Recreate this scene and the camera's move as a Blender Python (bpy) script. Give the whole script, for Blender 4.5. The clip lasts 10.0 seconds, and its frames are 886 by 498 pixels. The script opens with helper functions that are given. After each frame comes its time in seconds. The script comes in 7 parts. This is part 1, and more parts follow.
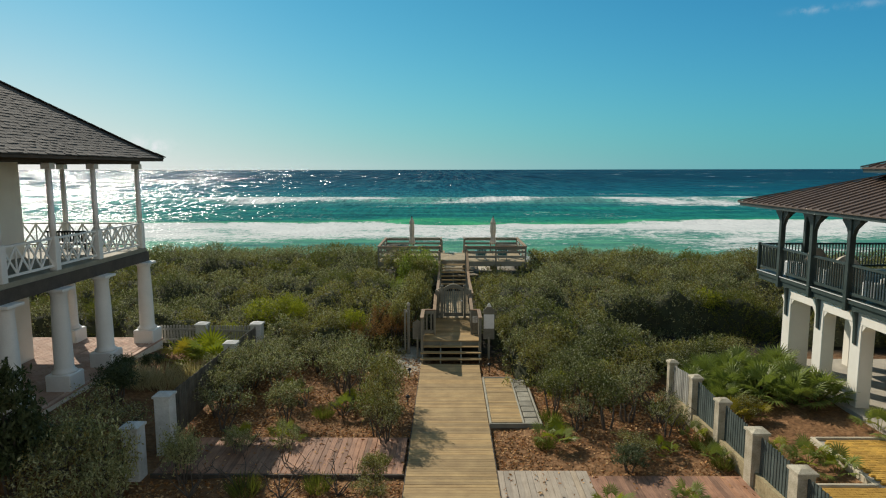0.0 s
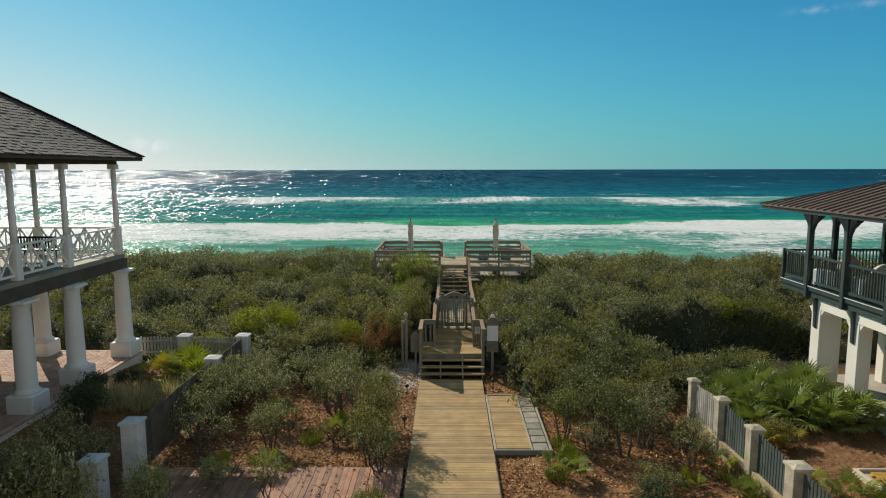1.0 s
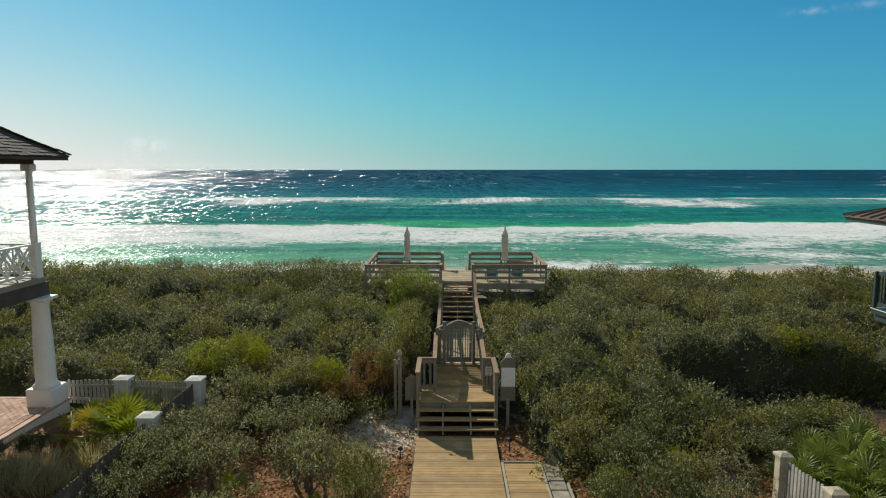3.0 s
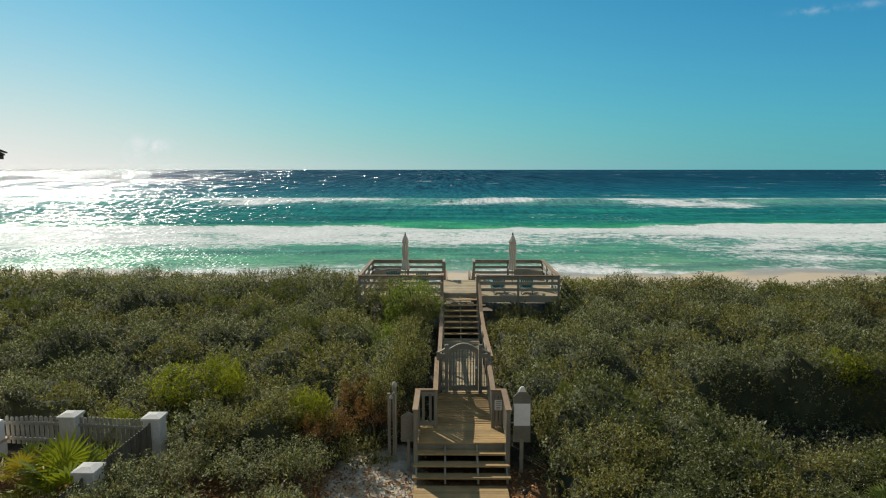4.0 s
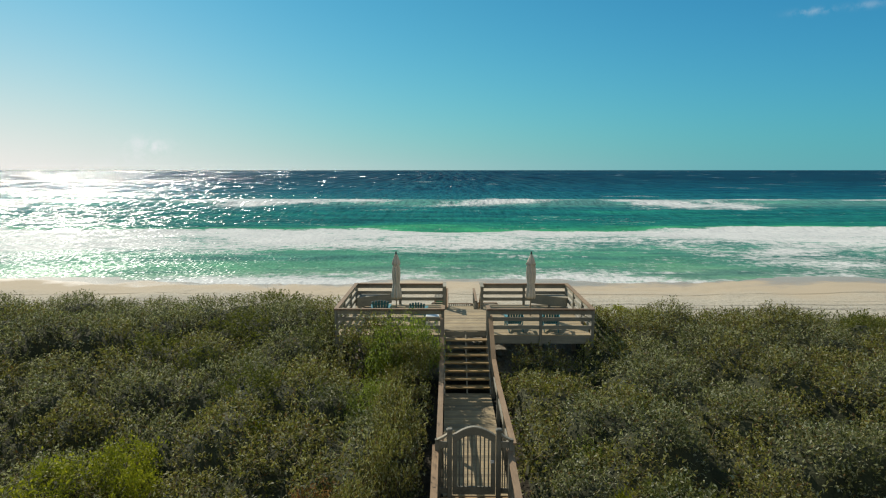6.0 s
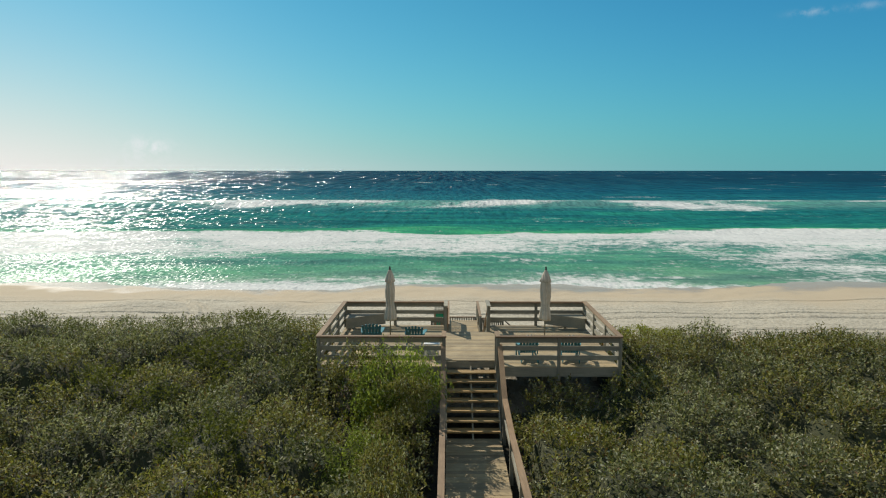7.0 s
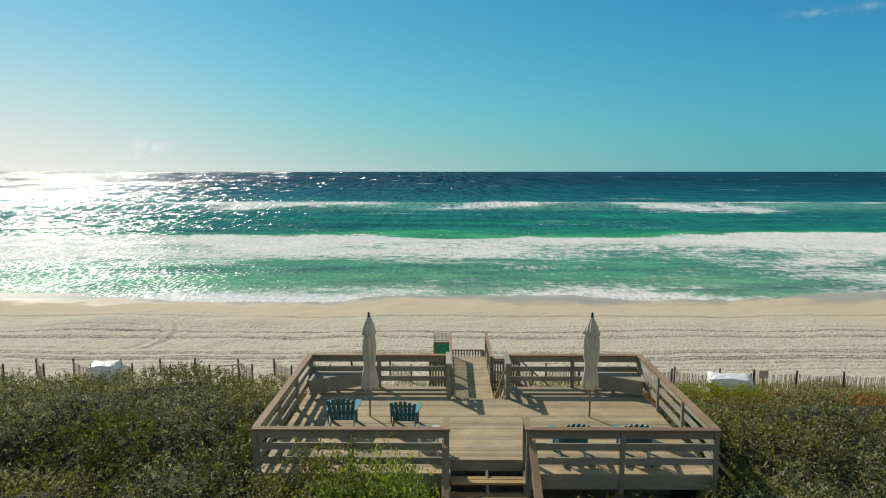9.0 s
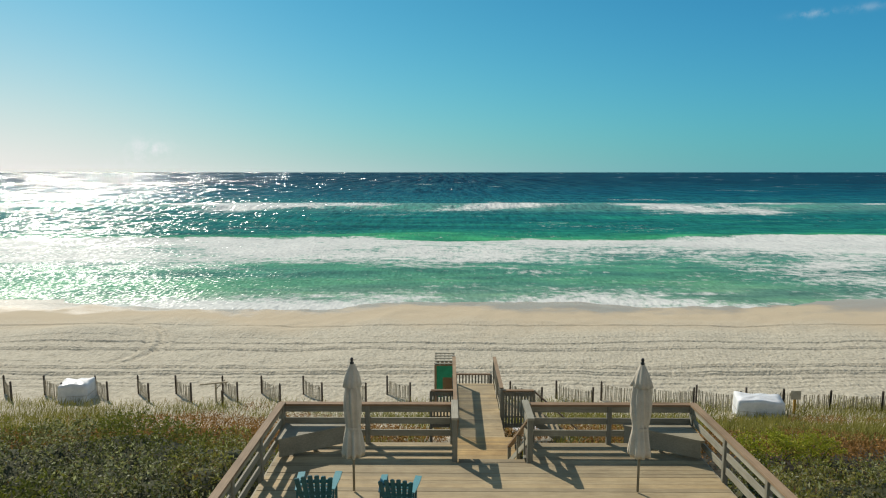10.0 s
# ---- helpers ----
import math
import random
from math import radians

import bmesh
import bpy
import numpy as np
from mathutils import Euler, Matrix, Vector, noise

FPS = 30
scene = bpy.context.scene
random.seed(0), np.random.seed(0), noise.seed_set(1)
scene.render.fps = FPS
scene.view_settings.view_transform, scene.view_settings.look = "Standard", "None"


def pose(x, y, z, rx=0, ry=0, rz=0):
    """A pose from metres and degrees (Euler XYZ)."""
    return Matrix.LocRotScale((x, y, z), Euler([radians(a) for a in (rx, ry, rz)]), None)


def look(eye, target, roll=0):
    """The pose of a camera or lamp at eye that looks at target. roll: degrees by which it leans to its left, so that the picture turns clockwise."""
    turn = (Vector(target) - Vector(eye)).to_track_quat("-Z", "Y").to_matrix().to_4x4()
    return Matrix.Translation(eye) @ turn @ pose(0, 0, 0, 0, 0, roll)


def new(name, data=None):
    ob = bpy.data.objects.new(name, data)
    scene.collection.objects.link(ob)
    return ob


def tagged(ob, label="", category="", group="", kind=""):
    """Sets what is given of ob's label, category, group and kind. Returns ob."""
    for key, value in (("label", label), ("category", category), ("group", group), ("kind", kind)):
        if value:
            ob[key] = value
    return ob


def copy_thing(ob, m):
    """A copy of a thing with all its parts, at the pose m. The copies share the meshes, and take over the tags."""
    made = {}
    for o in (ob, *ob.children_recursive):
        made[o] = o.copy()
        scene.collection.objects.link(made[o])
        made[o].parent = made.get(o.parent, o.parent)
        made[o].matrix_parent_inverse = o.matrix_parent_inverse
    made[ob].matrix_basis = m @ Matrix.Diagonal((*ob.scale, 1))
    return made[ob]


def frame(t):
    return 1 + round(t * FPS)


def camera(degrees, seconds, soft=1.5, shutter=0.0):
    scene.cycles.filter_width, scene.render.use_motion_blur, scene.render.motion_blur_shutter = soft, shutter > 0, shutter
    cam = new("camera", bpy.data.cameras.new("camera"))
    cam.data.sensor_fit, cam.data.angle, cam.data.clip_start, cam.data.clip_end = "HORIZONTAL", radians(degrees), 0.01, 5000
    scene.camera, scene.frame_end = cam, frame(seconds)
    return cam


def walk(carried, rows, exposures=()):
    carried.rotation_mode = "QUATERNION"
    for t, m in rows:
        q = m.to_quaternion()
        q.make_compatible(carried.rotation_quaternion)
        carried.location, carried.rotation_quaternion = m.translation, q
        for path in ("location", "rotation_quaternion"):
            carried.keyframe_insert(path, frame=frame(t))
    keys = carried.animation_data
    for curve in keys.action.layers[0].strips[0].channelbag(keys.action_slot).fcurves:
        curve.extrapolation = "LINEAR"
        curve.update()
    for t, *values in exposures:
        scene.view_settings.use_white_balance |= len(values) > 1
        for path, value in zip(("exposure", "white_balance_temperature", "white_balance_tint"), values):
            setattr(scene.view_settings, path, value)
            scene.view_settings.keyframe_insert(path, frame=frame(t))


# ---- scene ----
cam = camera(70.3, 10.0, 1.15)
PATH = [
    (0, (-0.103, -0.407, 7.988), (-0.119, 1.577, 7.737), -0.1),
    (0.5, (-0.096, 0.499, 8.001), (-0.113, 2.483, 7.749), -0.1),
    (1, (-0.112, 1.466, 8.001), (-0.129, 3.45, 7.75), -0.1),
    (1.5, (-0.147, 2.539, 8.004), (-0.163, 4.523, 7.753), -0.0),
    (2, (-0.161, 3.726, 8.018), (-0.177, 5.71, 7.766), -0.0),
    (2.5, (-0.21, 5.036, 8.059), (-0.225, 7.02, 7.806), 0.0),
    (2.7, (-0.245, 5.624, 8.062), (-0.258, 7.608, 7.811), 0.0),
    (4, (-0.348, 9.517, 8.075), (-0.364, 11.501, 7.824), -0.0),
    (4.5, (-0.351, 11.068, 8.092), (-0.367, 13.052, 7.841), -0.0),
    (5, (-0.372, 12.682, 8.111), (-0.388, 14.666, 7.861), -0.0),
    (5.5, (-0.395, 14.227, 8.127), (-0.41, 16.211, 7.877), -0.0),
    (7, (-0.492, 19.099, 8.226), (-0.507, 21.084, 7.978), -0.0),
    (7.5, (-0.49, 20.657, 8.238), (-0.506, 22.641, 7.99), -0.1),
    (8, (-0.513, 22.293, 8.255), (-0.529, 24.277, 8.008), -0.0),
    (8.5, (-0.526, 23.9, 8.269), (-0.541, 25.885, 8.023), -0.0),
    (9, (-0.577, 25.503, 8.307), (-0.593, 27.488, 8.062), -0.0),
    (9.5, (-0.601, 27.07, 8.369), (-0.617, 29.055, 8.124), -0.0),
    (10, (-0.701, 28.926, 8.354), (-0.717, 30.911, 8.111), -0.0),
]
walk(cam, [(t, look(eye, target, roll)) for t, eye, target, roll in PATH], [(0.0, 0.0, 6500, 10), (10.0, 0.0, 6500, 10)])

# ---- light: clear sky, afternoon sun over the sea, ahead and to the left ----
SUN_EL, SUN_AZ = radians(36), radians(-38)
to_sun = Vector((math.sin(SUN_AZ) * math.cos(SUN_EL), math.cos(SUN_AZ) * math.cos(SUN_EL), math.sin(SUN_EL)))
world = bpy.data.worlds.new("sky")
scene.world = world
world.use_nodes = True
wn = world.node_tree
sky = wn.nodes.new("ShaderNodeTexSky")
sky.sky_type, sky.sun_disc = "NISHITA", False
sky.sun_elevation, sky.sun_rotation = SUN_EL, SUN_AZ
sky.air_density, sky.dust_density, sky.ozone_density = 1.0, 0.25, 2.0
tone = wn.nodes.new("ShaderNodeMix")
tone.data_type, tone.blend_type = "RGBA", "MULTIPLY"
tone.inputs[0].default_value = 1.0
wn.links.new(sky.outputs[0], tone.inputs[6])
# sea haze whitening the low sky under the sun
gen = wn.nodes.new("ShaderNodeTexCoord").outputs["Generated"]
flat = (math.sin(SUN_AZ - radians(4)), math.cos(SUN_AZ - radians(4)), 0.0)
toward = wn.nodes.new("ShaderNodeVectorMath")
toward.operation, toward.inputs[1].default_value = "DOT_PRODUCT", flat
wn.links.new(gen, toward.inputs[0])
up_axis = wn.nodes.new("ShaderNodeSeparateXYZ")
wn.links.new(gen, up_axis.inputs[0])
# low sky teal over the water; unseen high sky brighter, nearer white, filling shade
hue = wn.nodes.new("ShaderNodeValToRGB")
hue.color_ramp.interpolation = "EASE"
hue.color_ramp.elements[0].position, hue.color_ramp.elements[0].color = 0.24, (0.24, 1.06, 1.20, 1)
hue.color_ramp.elements[1].position, hue.color_ramp.elements[1].color = 0.75, (1.52, 1.56, 1.20, 1)
wn.links.new(up_axis.outputs[2], hue.inputs[0])
wn.links.new(hue.outputs[0], tone.inputs[7])


def wmath(op, a, b, clamp=False):
    n = wn.nodes.new("ShaderNodeMath")
    n.operation, n.use_clamp = op, clamp
    for socket, value in zip(n.inputs, (a, b)):
        if hasattr(value, "is_linked"):
            wn.links.new(value, socket)
        else:
            socket.default_value = value
    return n.outputs[0]


low = wmath("POWER", 2.718, wmath("MULTIPLY", wmath("ABSOLUTE", up_axis.outputs[2], 0.0), -7.0))
haze = wmath("MULTIPLY", low, wmath("POWER", wmath("MAXIMUM", toward.outputs["Value"], 0.0), 13.0), True)
veil = wn.nodes.new("ShaderNodeMix")
veil.data_type = "RGBA"
veil.inputs[7].default_value = (13.2, 12.8, 12.2, 1)
wn.links.new(haze, veil.inputs[0])
rim = wn.nodes.new("ShaderNodeMix")
rim.data_type = "RGBA"
rim.inputs[7].default_value = (1.9, 6.1, 7.0, 1)
wn.links.new(wmath("MULTIPLY", wmath("POWER", 2.718, wmath("MULTIPLY", wmath("ABSOLUTE", up_axis.outputs[2], 0.0), -7.0)), 0.82), rim.inputs[0])
# deeper blue away from the sun
deep = wn.nodes.new("ShaderNodeMix")
deep.data_type, deep.blend_type = "RGBA", "MULTIPLY"
deep.inputs[7].default_value = (0.46, 0.88, 1.15, 1)
wn.links.new(wmath("MULTIPLY", wmath("SUBTRACT", 0.72, toward.outputs["Value"]), 1.7, True), deep.inputs[0])
wn.links.new(tone.outputs[2], deep.inputs[6])
wn.links.new(deep.outputs[2], rim.inputs[6])
# fainter haze higher up, seen brightest toward the sun and straight away from it
broad = wn.nodes.new("ShaderNodeMix")
broad.data_type = "RGBA"
broad.inputs[7].default_value = (7.2, 10.8, 11.2, 1)
wn.links.new(wmath("MULTIPLY", wmath("POWER", 2.718, wmath("MULTIPLY", wmath("ABSOLUTE", up_axis.outputs[2], 0.0), -6.0)), wmath("MULTIPLY", wmath("POWER", wmath("ABSOLUTE", toward.outputs["Value"], 0.0), 3.0), 0.24)), broad.inputs[0])
wn.links.new(rim.outputs[2], broad.inputs[6])
# added pale haze over the land behind, out of view, filling the shade
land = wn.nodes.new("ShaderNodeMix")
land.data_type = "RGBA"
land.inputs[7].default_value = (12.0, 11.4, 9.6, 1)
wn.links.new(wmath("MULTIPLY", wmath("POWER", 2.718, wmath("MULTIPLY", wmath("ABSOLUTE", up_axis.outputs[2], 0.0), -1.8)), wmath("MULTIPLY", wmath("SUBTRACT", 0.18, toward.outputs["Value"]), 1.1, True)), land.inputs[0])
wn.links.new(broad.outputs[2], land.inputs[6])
# pale haze lying low on the horizon, thickest under the sun
lowest = wn.nodes.new("ShaderNodeMix")
lowest.data_type = "RGBA"
lowest.inputs[7].default_value = (11.0, 11.4, 10.4, 1)
wn.links.new(wmath("MULTIPLY", wmath("POWER", 2.718, wmath("MULTIPLY", wmath("ABSOLUTE", up_axis.outputs[2], 0.0), -17.0)), wmath("MULTIPLY", wmath("POWER", wmath("MAXIMUM", toward.outputs["Value"], 0.0), 3.0), 0.70)), lowest.inputs[0])
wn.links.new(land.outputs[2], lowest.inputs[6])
wn.links.new(lowest.outputs[2], veil.inputs[6])
# a few thin wisps of cloud: direction, breadth, height, thickness
fleece = wn.nodes.new("ShaderNodeTexNoise")
fleece.inputs["Scale"].default_value, fleece.inputs["Detail"].default_value, fleece.inputs["Roughness"].default_value = 60.0, 5.0, 0.65
wn.links.new(gen, fleece.inputs["Vector"])
sky_colour = veil.outputs[2]
for cx, cy, cz, breadth, height, thick in ((0.4758, 0.8554, 0.2049, 0.0234, 0.0045, 0.22), (0.5256, 0.8255, 0.2058, 0.0198, 0.0045, 0.16), (-0.4274, 0.9036, 0.0309, 0.0305, 0.0144, 0.85), (-0.4587, 0.8885, 0.0124, 0.027, 0.0072, 0.35)):
    mid = Vector((cx, cy, cz))
    side = Vector((cy, -cx, 0)).normalized()
    spots = []
    for axis, size in ((side, breadth), (side.cross(mid), height)):
        d = wn.nodes.new("ShaderNodeVectorMath")
        d.operation, d.inputs[1].default_value = "DOT_PRODUCT", axis
        wn.links.new(gen, d.inputs[0])
        off = wmath("DIVIDE", d.outputs["Value"], size)
        spots.append(wmath("MULTIPLY", off, off))
    ahead = wmath("GREATER_THAN", up_axis.outputs[1], 0.0)
    soft_edge = wmath("POWER", 2.718, wmath("MULTIPLY", wmath("ADD", spots[0], spots[1]), -1.0))
    body = wmath("MULTIPLY", wmath("SUBTRACT", fleece.outputs["Fac"], 0.40), 4.0, True)
    cloud = wn.nodes.new("ShaderNodeMix")
    cloud.data_type = "RGBA"
    cloud.inputs[7].default_value = (12.2, 12.6, 12.8, 1)
    wn.links.new(wmath("MULTIPLY", wmath("MULTIPLY", wmath("MULTIPLY", soft_edge, body), thick), ahead), cloud.inputs[0])
    wn.links.new(sky_colour, cloud.inputs[6])
    sky_colour = cloud.outputs[2]
wn.links.new(sky_colour, wn.nodes["Background"].inputs[0])
wn.nodes["Background"].inputs[1].default_value = 0.0665
sun = new("sun", bpy.data.lights.new("sun", "SUN"))
sun.data.energy, sun.data.angle, sun.data.color = 4.45, radians(0.53), (1.0, 0.91, 0.77)
sun.matrix_world = look(to_sun * 60, (0, 0, 0))

# ---- materials ----
def material(name):
    m = bpy.data.materials.new(name)
    m.use_nodes = True
    nt = m.node_tree
    return m, nt, nt.nodes["Principled BSDF"]


def node(nt, kind, **inputs):
    n = nt.nodes.new("ShaderNode" + kind)
    for key, value in inputs.items():
        n.inputs[key.replace("_", " ")].default_value = value
    return n


def noise_tex(nt, scale, detail=4.0, rough=0.6, stretch=None, world_space=False, offset=None):
    """Noise in the object's own metres (or the world's); stretch scales the axes."""
    n = node(nt, "TexNoise", Scale=scale, Detail=detail, Roughness=rough)
    co = nt.nodes.new("ShaderNodeNewGeometry").outputs["Position"] if world_space else nt.nodes.new("ShaderNodeTexCoord").outputs["Object"]
    if stretch or offset is not None:
        mp = nt.nodes.new("ShaderNodeMapping")
        if stretch:
            mp.inputs["Scale"].default_value = stretch
        nt.links.new(co, mp.inputs["Vector"])
        if offset is not None:
            nt.links.new(offset, mp.inputs["Location"])
        co = mp.outputs[0]
    nt.links.new(co, n.inputs["Vector"])
    return n.outputs["Fac"]


def ramp(nt, fac, stops):
    r = nt.nodes.new("ShaderNodeValToRGB")
    els = r.color_ramp.elements
    while len(els) < len(stops):
        els.new(0.5)
    for e, (p, c) in zip(els, stops):
        e.position = p
        e.color = (*c, 1) if len(c) == 3 else c
    nt.links.new(fac, r.inputs[0])
    return r.outputs[0]


def mix(nt, fac, a, b, kind="MIX"):
    n = nt.nodes.new("ShaderNodeMix")
    n.data_type, n.blend_type = "RGBA", kind
    for socket, value in ((n.inputs[0], fac), (n.inputs[6], a), (n.inputs[7], b)):
        if hasattr(value, "is_linked"):
            nt.links.new(value, socket)
        else:
            socket.default_value = value if isinstance(value, (int, float)) else (*value, 1)
    return n.outputs[2]


def calc(nt, op, a, b=0.0, c=0.0, clamp=False):
    n = nt.nodes.new("ShaderNodeMath")
    n.operation, n.use_clamp = op, clamp
    for socket, value in zip(n.inputs, (a, b, c)):
        if hasattr(value, "is_linked"):
            nt.links.new(value, socket)
        else:
            socket.default_value = value
    return n.outputs[0]


def bump(nt, p, height, strength, dist):
    b = node(nt, "Bump", Strength=strength, Distance=dist)
    nt.links.new(height, b.inputs["Height"])
    nt.links.new(b.outputs[0], p.inputs["Normal"])


def plain(name, a, b, rough=0.6, scale=3.0, fine=40.0, relief=0.004, metal=0.0, stretch=None, vary=0.25):
    """A surface between two tones at two scales, with per-object variation and fine relief."""
    m, nt, p = material(name)
    big = noise_tex(nt, scale, 3, 0.6, stretch, True)
    small = noise_tex(nt, fine, 4, 0.65, stretch)
    both = calc(nt, "ADD", calc(nt, "MULTIPLY", big, 0.55), calc(nt, "MULTIPLY", small, 0.45))
    col = ramp(nt, both, [(0.32, a), (0.66, b)])
    if vary:
        rnd = nt.nodes.new("ShaderNodeObjectInfo").outputs["Random"]
        col = mix(nt, 1.0, col, ramp(nt, rnd, [(0.0, (1 - vary,) * 3), (1.0, (1 + vary * 0.4,) * 3)]), "MULTIPLY")
    nt.links.new(col, p.inputs["Base Color"])
    p.inputs["Roughness"].default_value, p.inputs["Metallic"].default_value = rough, metal
    bump(nt, p, both, 0.6, relief)
    return m


def wood(name, dark, light, along="x", rough=0.75, vary=0.3, grain=1.0):
    """Weathered timber with grain along one axis."""
    m, nt, p = material(name)
    st = {"x": (0.06, 1, 1), "y": (1, 0.06, 1), "z": (1, 1, 0.06)}[along]
    oi = nt.nodes.new("ShaderNodeObjectInfo")
    grainy = noise_tex(nt, 38.0 * grain, 5, 0.7, st, True)
    blot = noise_tex(nt, 1.6, 3, 0.6, None, True)
    both = calc(nt, "ADD", calc(nt, "MULTIPLY", grainy, 0.55), calc(nt, "MULTIPLY", blot, 0.45))
    col = ramp(nt, both, [(0.3, dark), (0.5, [(d + l) / 2 for d, l in zip(dark, light)]), (0.68, light)])
    col = mix(nt, 1.0, col, ramp(nt, oi.outputs["Random"], [(0.0, (1 - vary,) * 3), (0.5, (1, 1, 1)), (1.0, (1.12, 1.06, 0.97))]), "MULTIPLY")
    nt.links.new(col, p.inputs["Base Color"])
    p.inputs["Roughness"].default_value = rough
    bump(nt, p, grainy, 0.5, 0.004)
    return m


def leafy(name, tones, gloss=0.35, glow=0.45, patch=0.55, dry=None, spec=0.20, pale=0.0):
    """Leaves: tone by leaf and by patch, light passing through, a soft sheen."""
    m, nt, p = material(name)
    isl = nt.nodes.new("ShaderNodeNewGeometry").outputs["Random Per Island"]
    big = noise_tex(nt, patch, 3, 0.6, None, True)
    tone = calc(nt, "ADD", calc(nt, "MULTIPLY", isl, 0.62), calc(nt, "MULTIPLY", big, 0.44))
    n = len(tones)
    col = ramp(nt, tone, [(0.22 + 0.56 * i / max(1, n - 1), c) for i, c in enumerate(tones)])
    # a share of leaves coloured pale to stand for sunlit sprig highlights
    if pale:
        third = calc(nt, "FRACT", calc(nt, "MULTIPLY", isl, 41.7))
        col = mix(nt, calc(nt, "GREATER_THAN", third, 1.0 - pale), col, (0.40, 0.40, 0.27))
    if dry:
        other = calc(nt, "FRACT", calc(nt, "MULTIPLY", isl, 17.3))
        col = mix(nt, calc(nt, "GREATER_THAN", other, dry[0]), col, dry[1])
    nt.links.new(col, p.inputs["Base Color"])
    p.inputs["Roughness"].default_value = gloss * 1.25
    p.inputs["Specular IOR Level"].default_value = spec
    tr = nt.nodes.new("ShaderNodeBsdfTranslucent")
    nt.links.new(mix(nt, 1.0, col, (1.25, 1.35, 0.85), "MULTIPLY"), tr.inputs["Color"])
    ms = nt.nodes.new("ShaderNodeMixShader")
    ms.inputs[0].default_value = glow * 0.75
    nt.links.new(p.outputs[0], ms.inputs[1])
    nt.links.new(tr.outputs[0], ms.inputs[2])
    nt.links.new(ms.outputs[0], nt.nodes["Material Output"].inputs["Surface"])
    return m


M_PLANK = wood("golden_boards", (0.235, 0.148, 0.058), (0.53, 0.37, 0.16), "x", vary=0.28)
M_DECK = wood("deck_boards", (0.225, 0.172, 0.095), (0.50, 0.405, 0.245), "x", vary=0.38)
# side rails (y) lightened as if sunlit, cross rails (x) kept darker
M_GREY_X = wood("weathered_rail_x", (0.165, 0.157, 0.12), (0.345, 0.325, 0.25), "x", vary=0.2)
M_GREY_Y = wood("weathered_lit_rail_y", (0.215, 0.203, 0.155), (0.425, 0.40, 0.31), "y", vary=0.2)
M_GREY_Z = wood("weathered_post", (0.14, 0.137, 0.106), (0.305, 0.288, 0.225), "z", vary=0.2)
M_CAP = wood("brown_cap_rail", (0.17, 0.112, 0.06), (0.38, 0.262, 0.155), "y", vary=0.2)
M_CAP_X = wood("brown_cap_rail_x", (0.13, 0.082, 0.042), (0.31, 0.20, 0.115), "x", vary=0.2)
M_WHITE = plain("white_paint", (0.70, 0.70, 0.66), (0.84, 0.83, 0.79), 0.5, 1.2, 30, 0.002, vary=0.06)
M_STUCCO = plain("white_stucco", (0.76, 0.71, 0.60), (0.88, 0.84, 0.74), 0.85, 0.8, 60, 0.006, vary=0.05)
M_PIER = plain("limewashed_pier", (0.28, 0.235, 0.15), (0.60, 0.54, 0.41), 0.9, 3.2, 25, 0.006, vary=0.15)
M_GREEN = plain("dark_green_paint", (0.026, 0.042, 0.038), (0.060, 0.085, 0.076), 0.45, 1.5, 30, 0.002, vary=0.12)
M_PALING = plain("green_grey_paling", (0.035, 0.055, 0.050), (0.12, 0.15, 0.135), 0.7, 2.5, 30, 0.004, vary=0.3)
M_PALING_PALE = plain("bleached_paling", (0.24, 0.235, 0.20), (0.48, 0.465, 0.41), 0.85, 2.5, 30, 0.004, vary=0.3)
M_FOOTING = plain("stained_footing", (0.20, 0.155, 0.075), (0.52, 0.43, 0.25), 0.95, 2.2, 18, 0.010, vary=0.15)
M_PIERW = plain("whitewashed_pier", (0.46, 0.46, 0.42), (0.74, 0.74, 0.70), 0.9, 2.2, 25, 0.006, vary=0.08)
M_PALING_GREY = plain("grey_paling", (0.062, 0.055, 0.042), (0.17, 0.155, 0.12), 0.8, 2.5, 30, 0.004, vary=0.3)
M_SHINGLE = plain("weathered_shingle", (0.020, 0.018, 0.015), (0.088, 0.080, 0.068), 0.85, 1.6, 22, 0.008, vary=0.45)
M_FASCIA = plain("dark_beam", (0.045, 0.036, 0.027), (0.105, 0.086, 0.066), 0.85, 2, 30, 0.003, vary=0.1)
M_METAL = plain("brown_standing_seam", (0.118, 0.080, 0.060), (0.205, 0.145, 0.108), 0.5, 1.0, 18, 0.002, 0.25, vary=0.08)
M_BRICK = plain("terracotta_brick", (0.38, 0.21, 0.145), (0.70, 0.51, 0.39), 0.85, 2.0, 30, 0.004, vary=0.3)
M_PAVER = plain("yellow_paver", (0.36, 0.195, 0.026), (0.68, 0.41, 0.075), 0.8, 2.0, 30, 0.004, vary=0.3)
M_CONCRETE = plain("pale_concrete", (0.30, 0.275, 0.22), (0.52, 0.475, 0.385), 0.9, 2.0, 40, 0.004, vary=0.12)
M_KERB = plain("cream_kerb", (0.42, 0.37, 0.26), (0.66, 0.59, 0.44), 0.9, 2.0, 40, 0.004, vary=0.12)
M_SLAB = plain("mossy_slab", (0.17, 0.155, 0.11), (0.40, 0.37, 0.29), 0.9, 3.0, 30, 0.006, vary=0.3)
M_CANVAS = plain("pale_canvas", (0.46, 0.40, 0.31), (0.66, 0.59, 0.48), 0.85, 4.0, 50, 0.006, vary=0.08)
M_TEAL = plain("teal_plastic", (0.010, 0.085, 0.105), (0.025, 0.165, 0.19), 0.45, 3.0, 40, 0.001, vary=0.1)
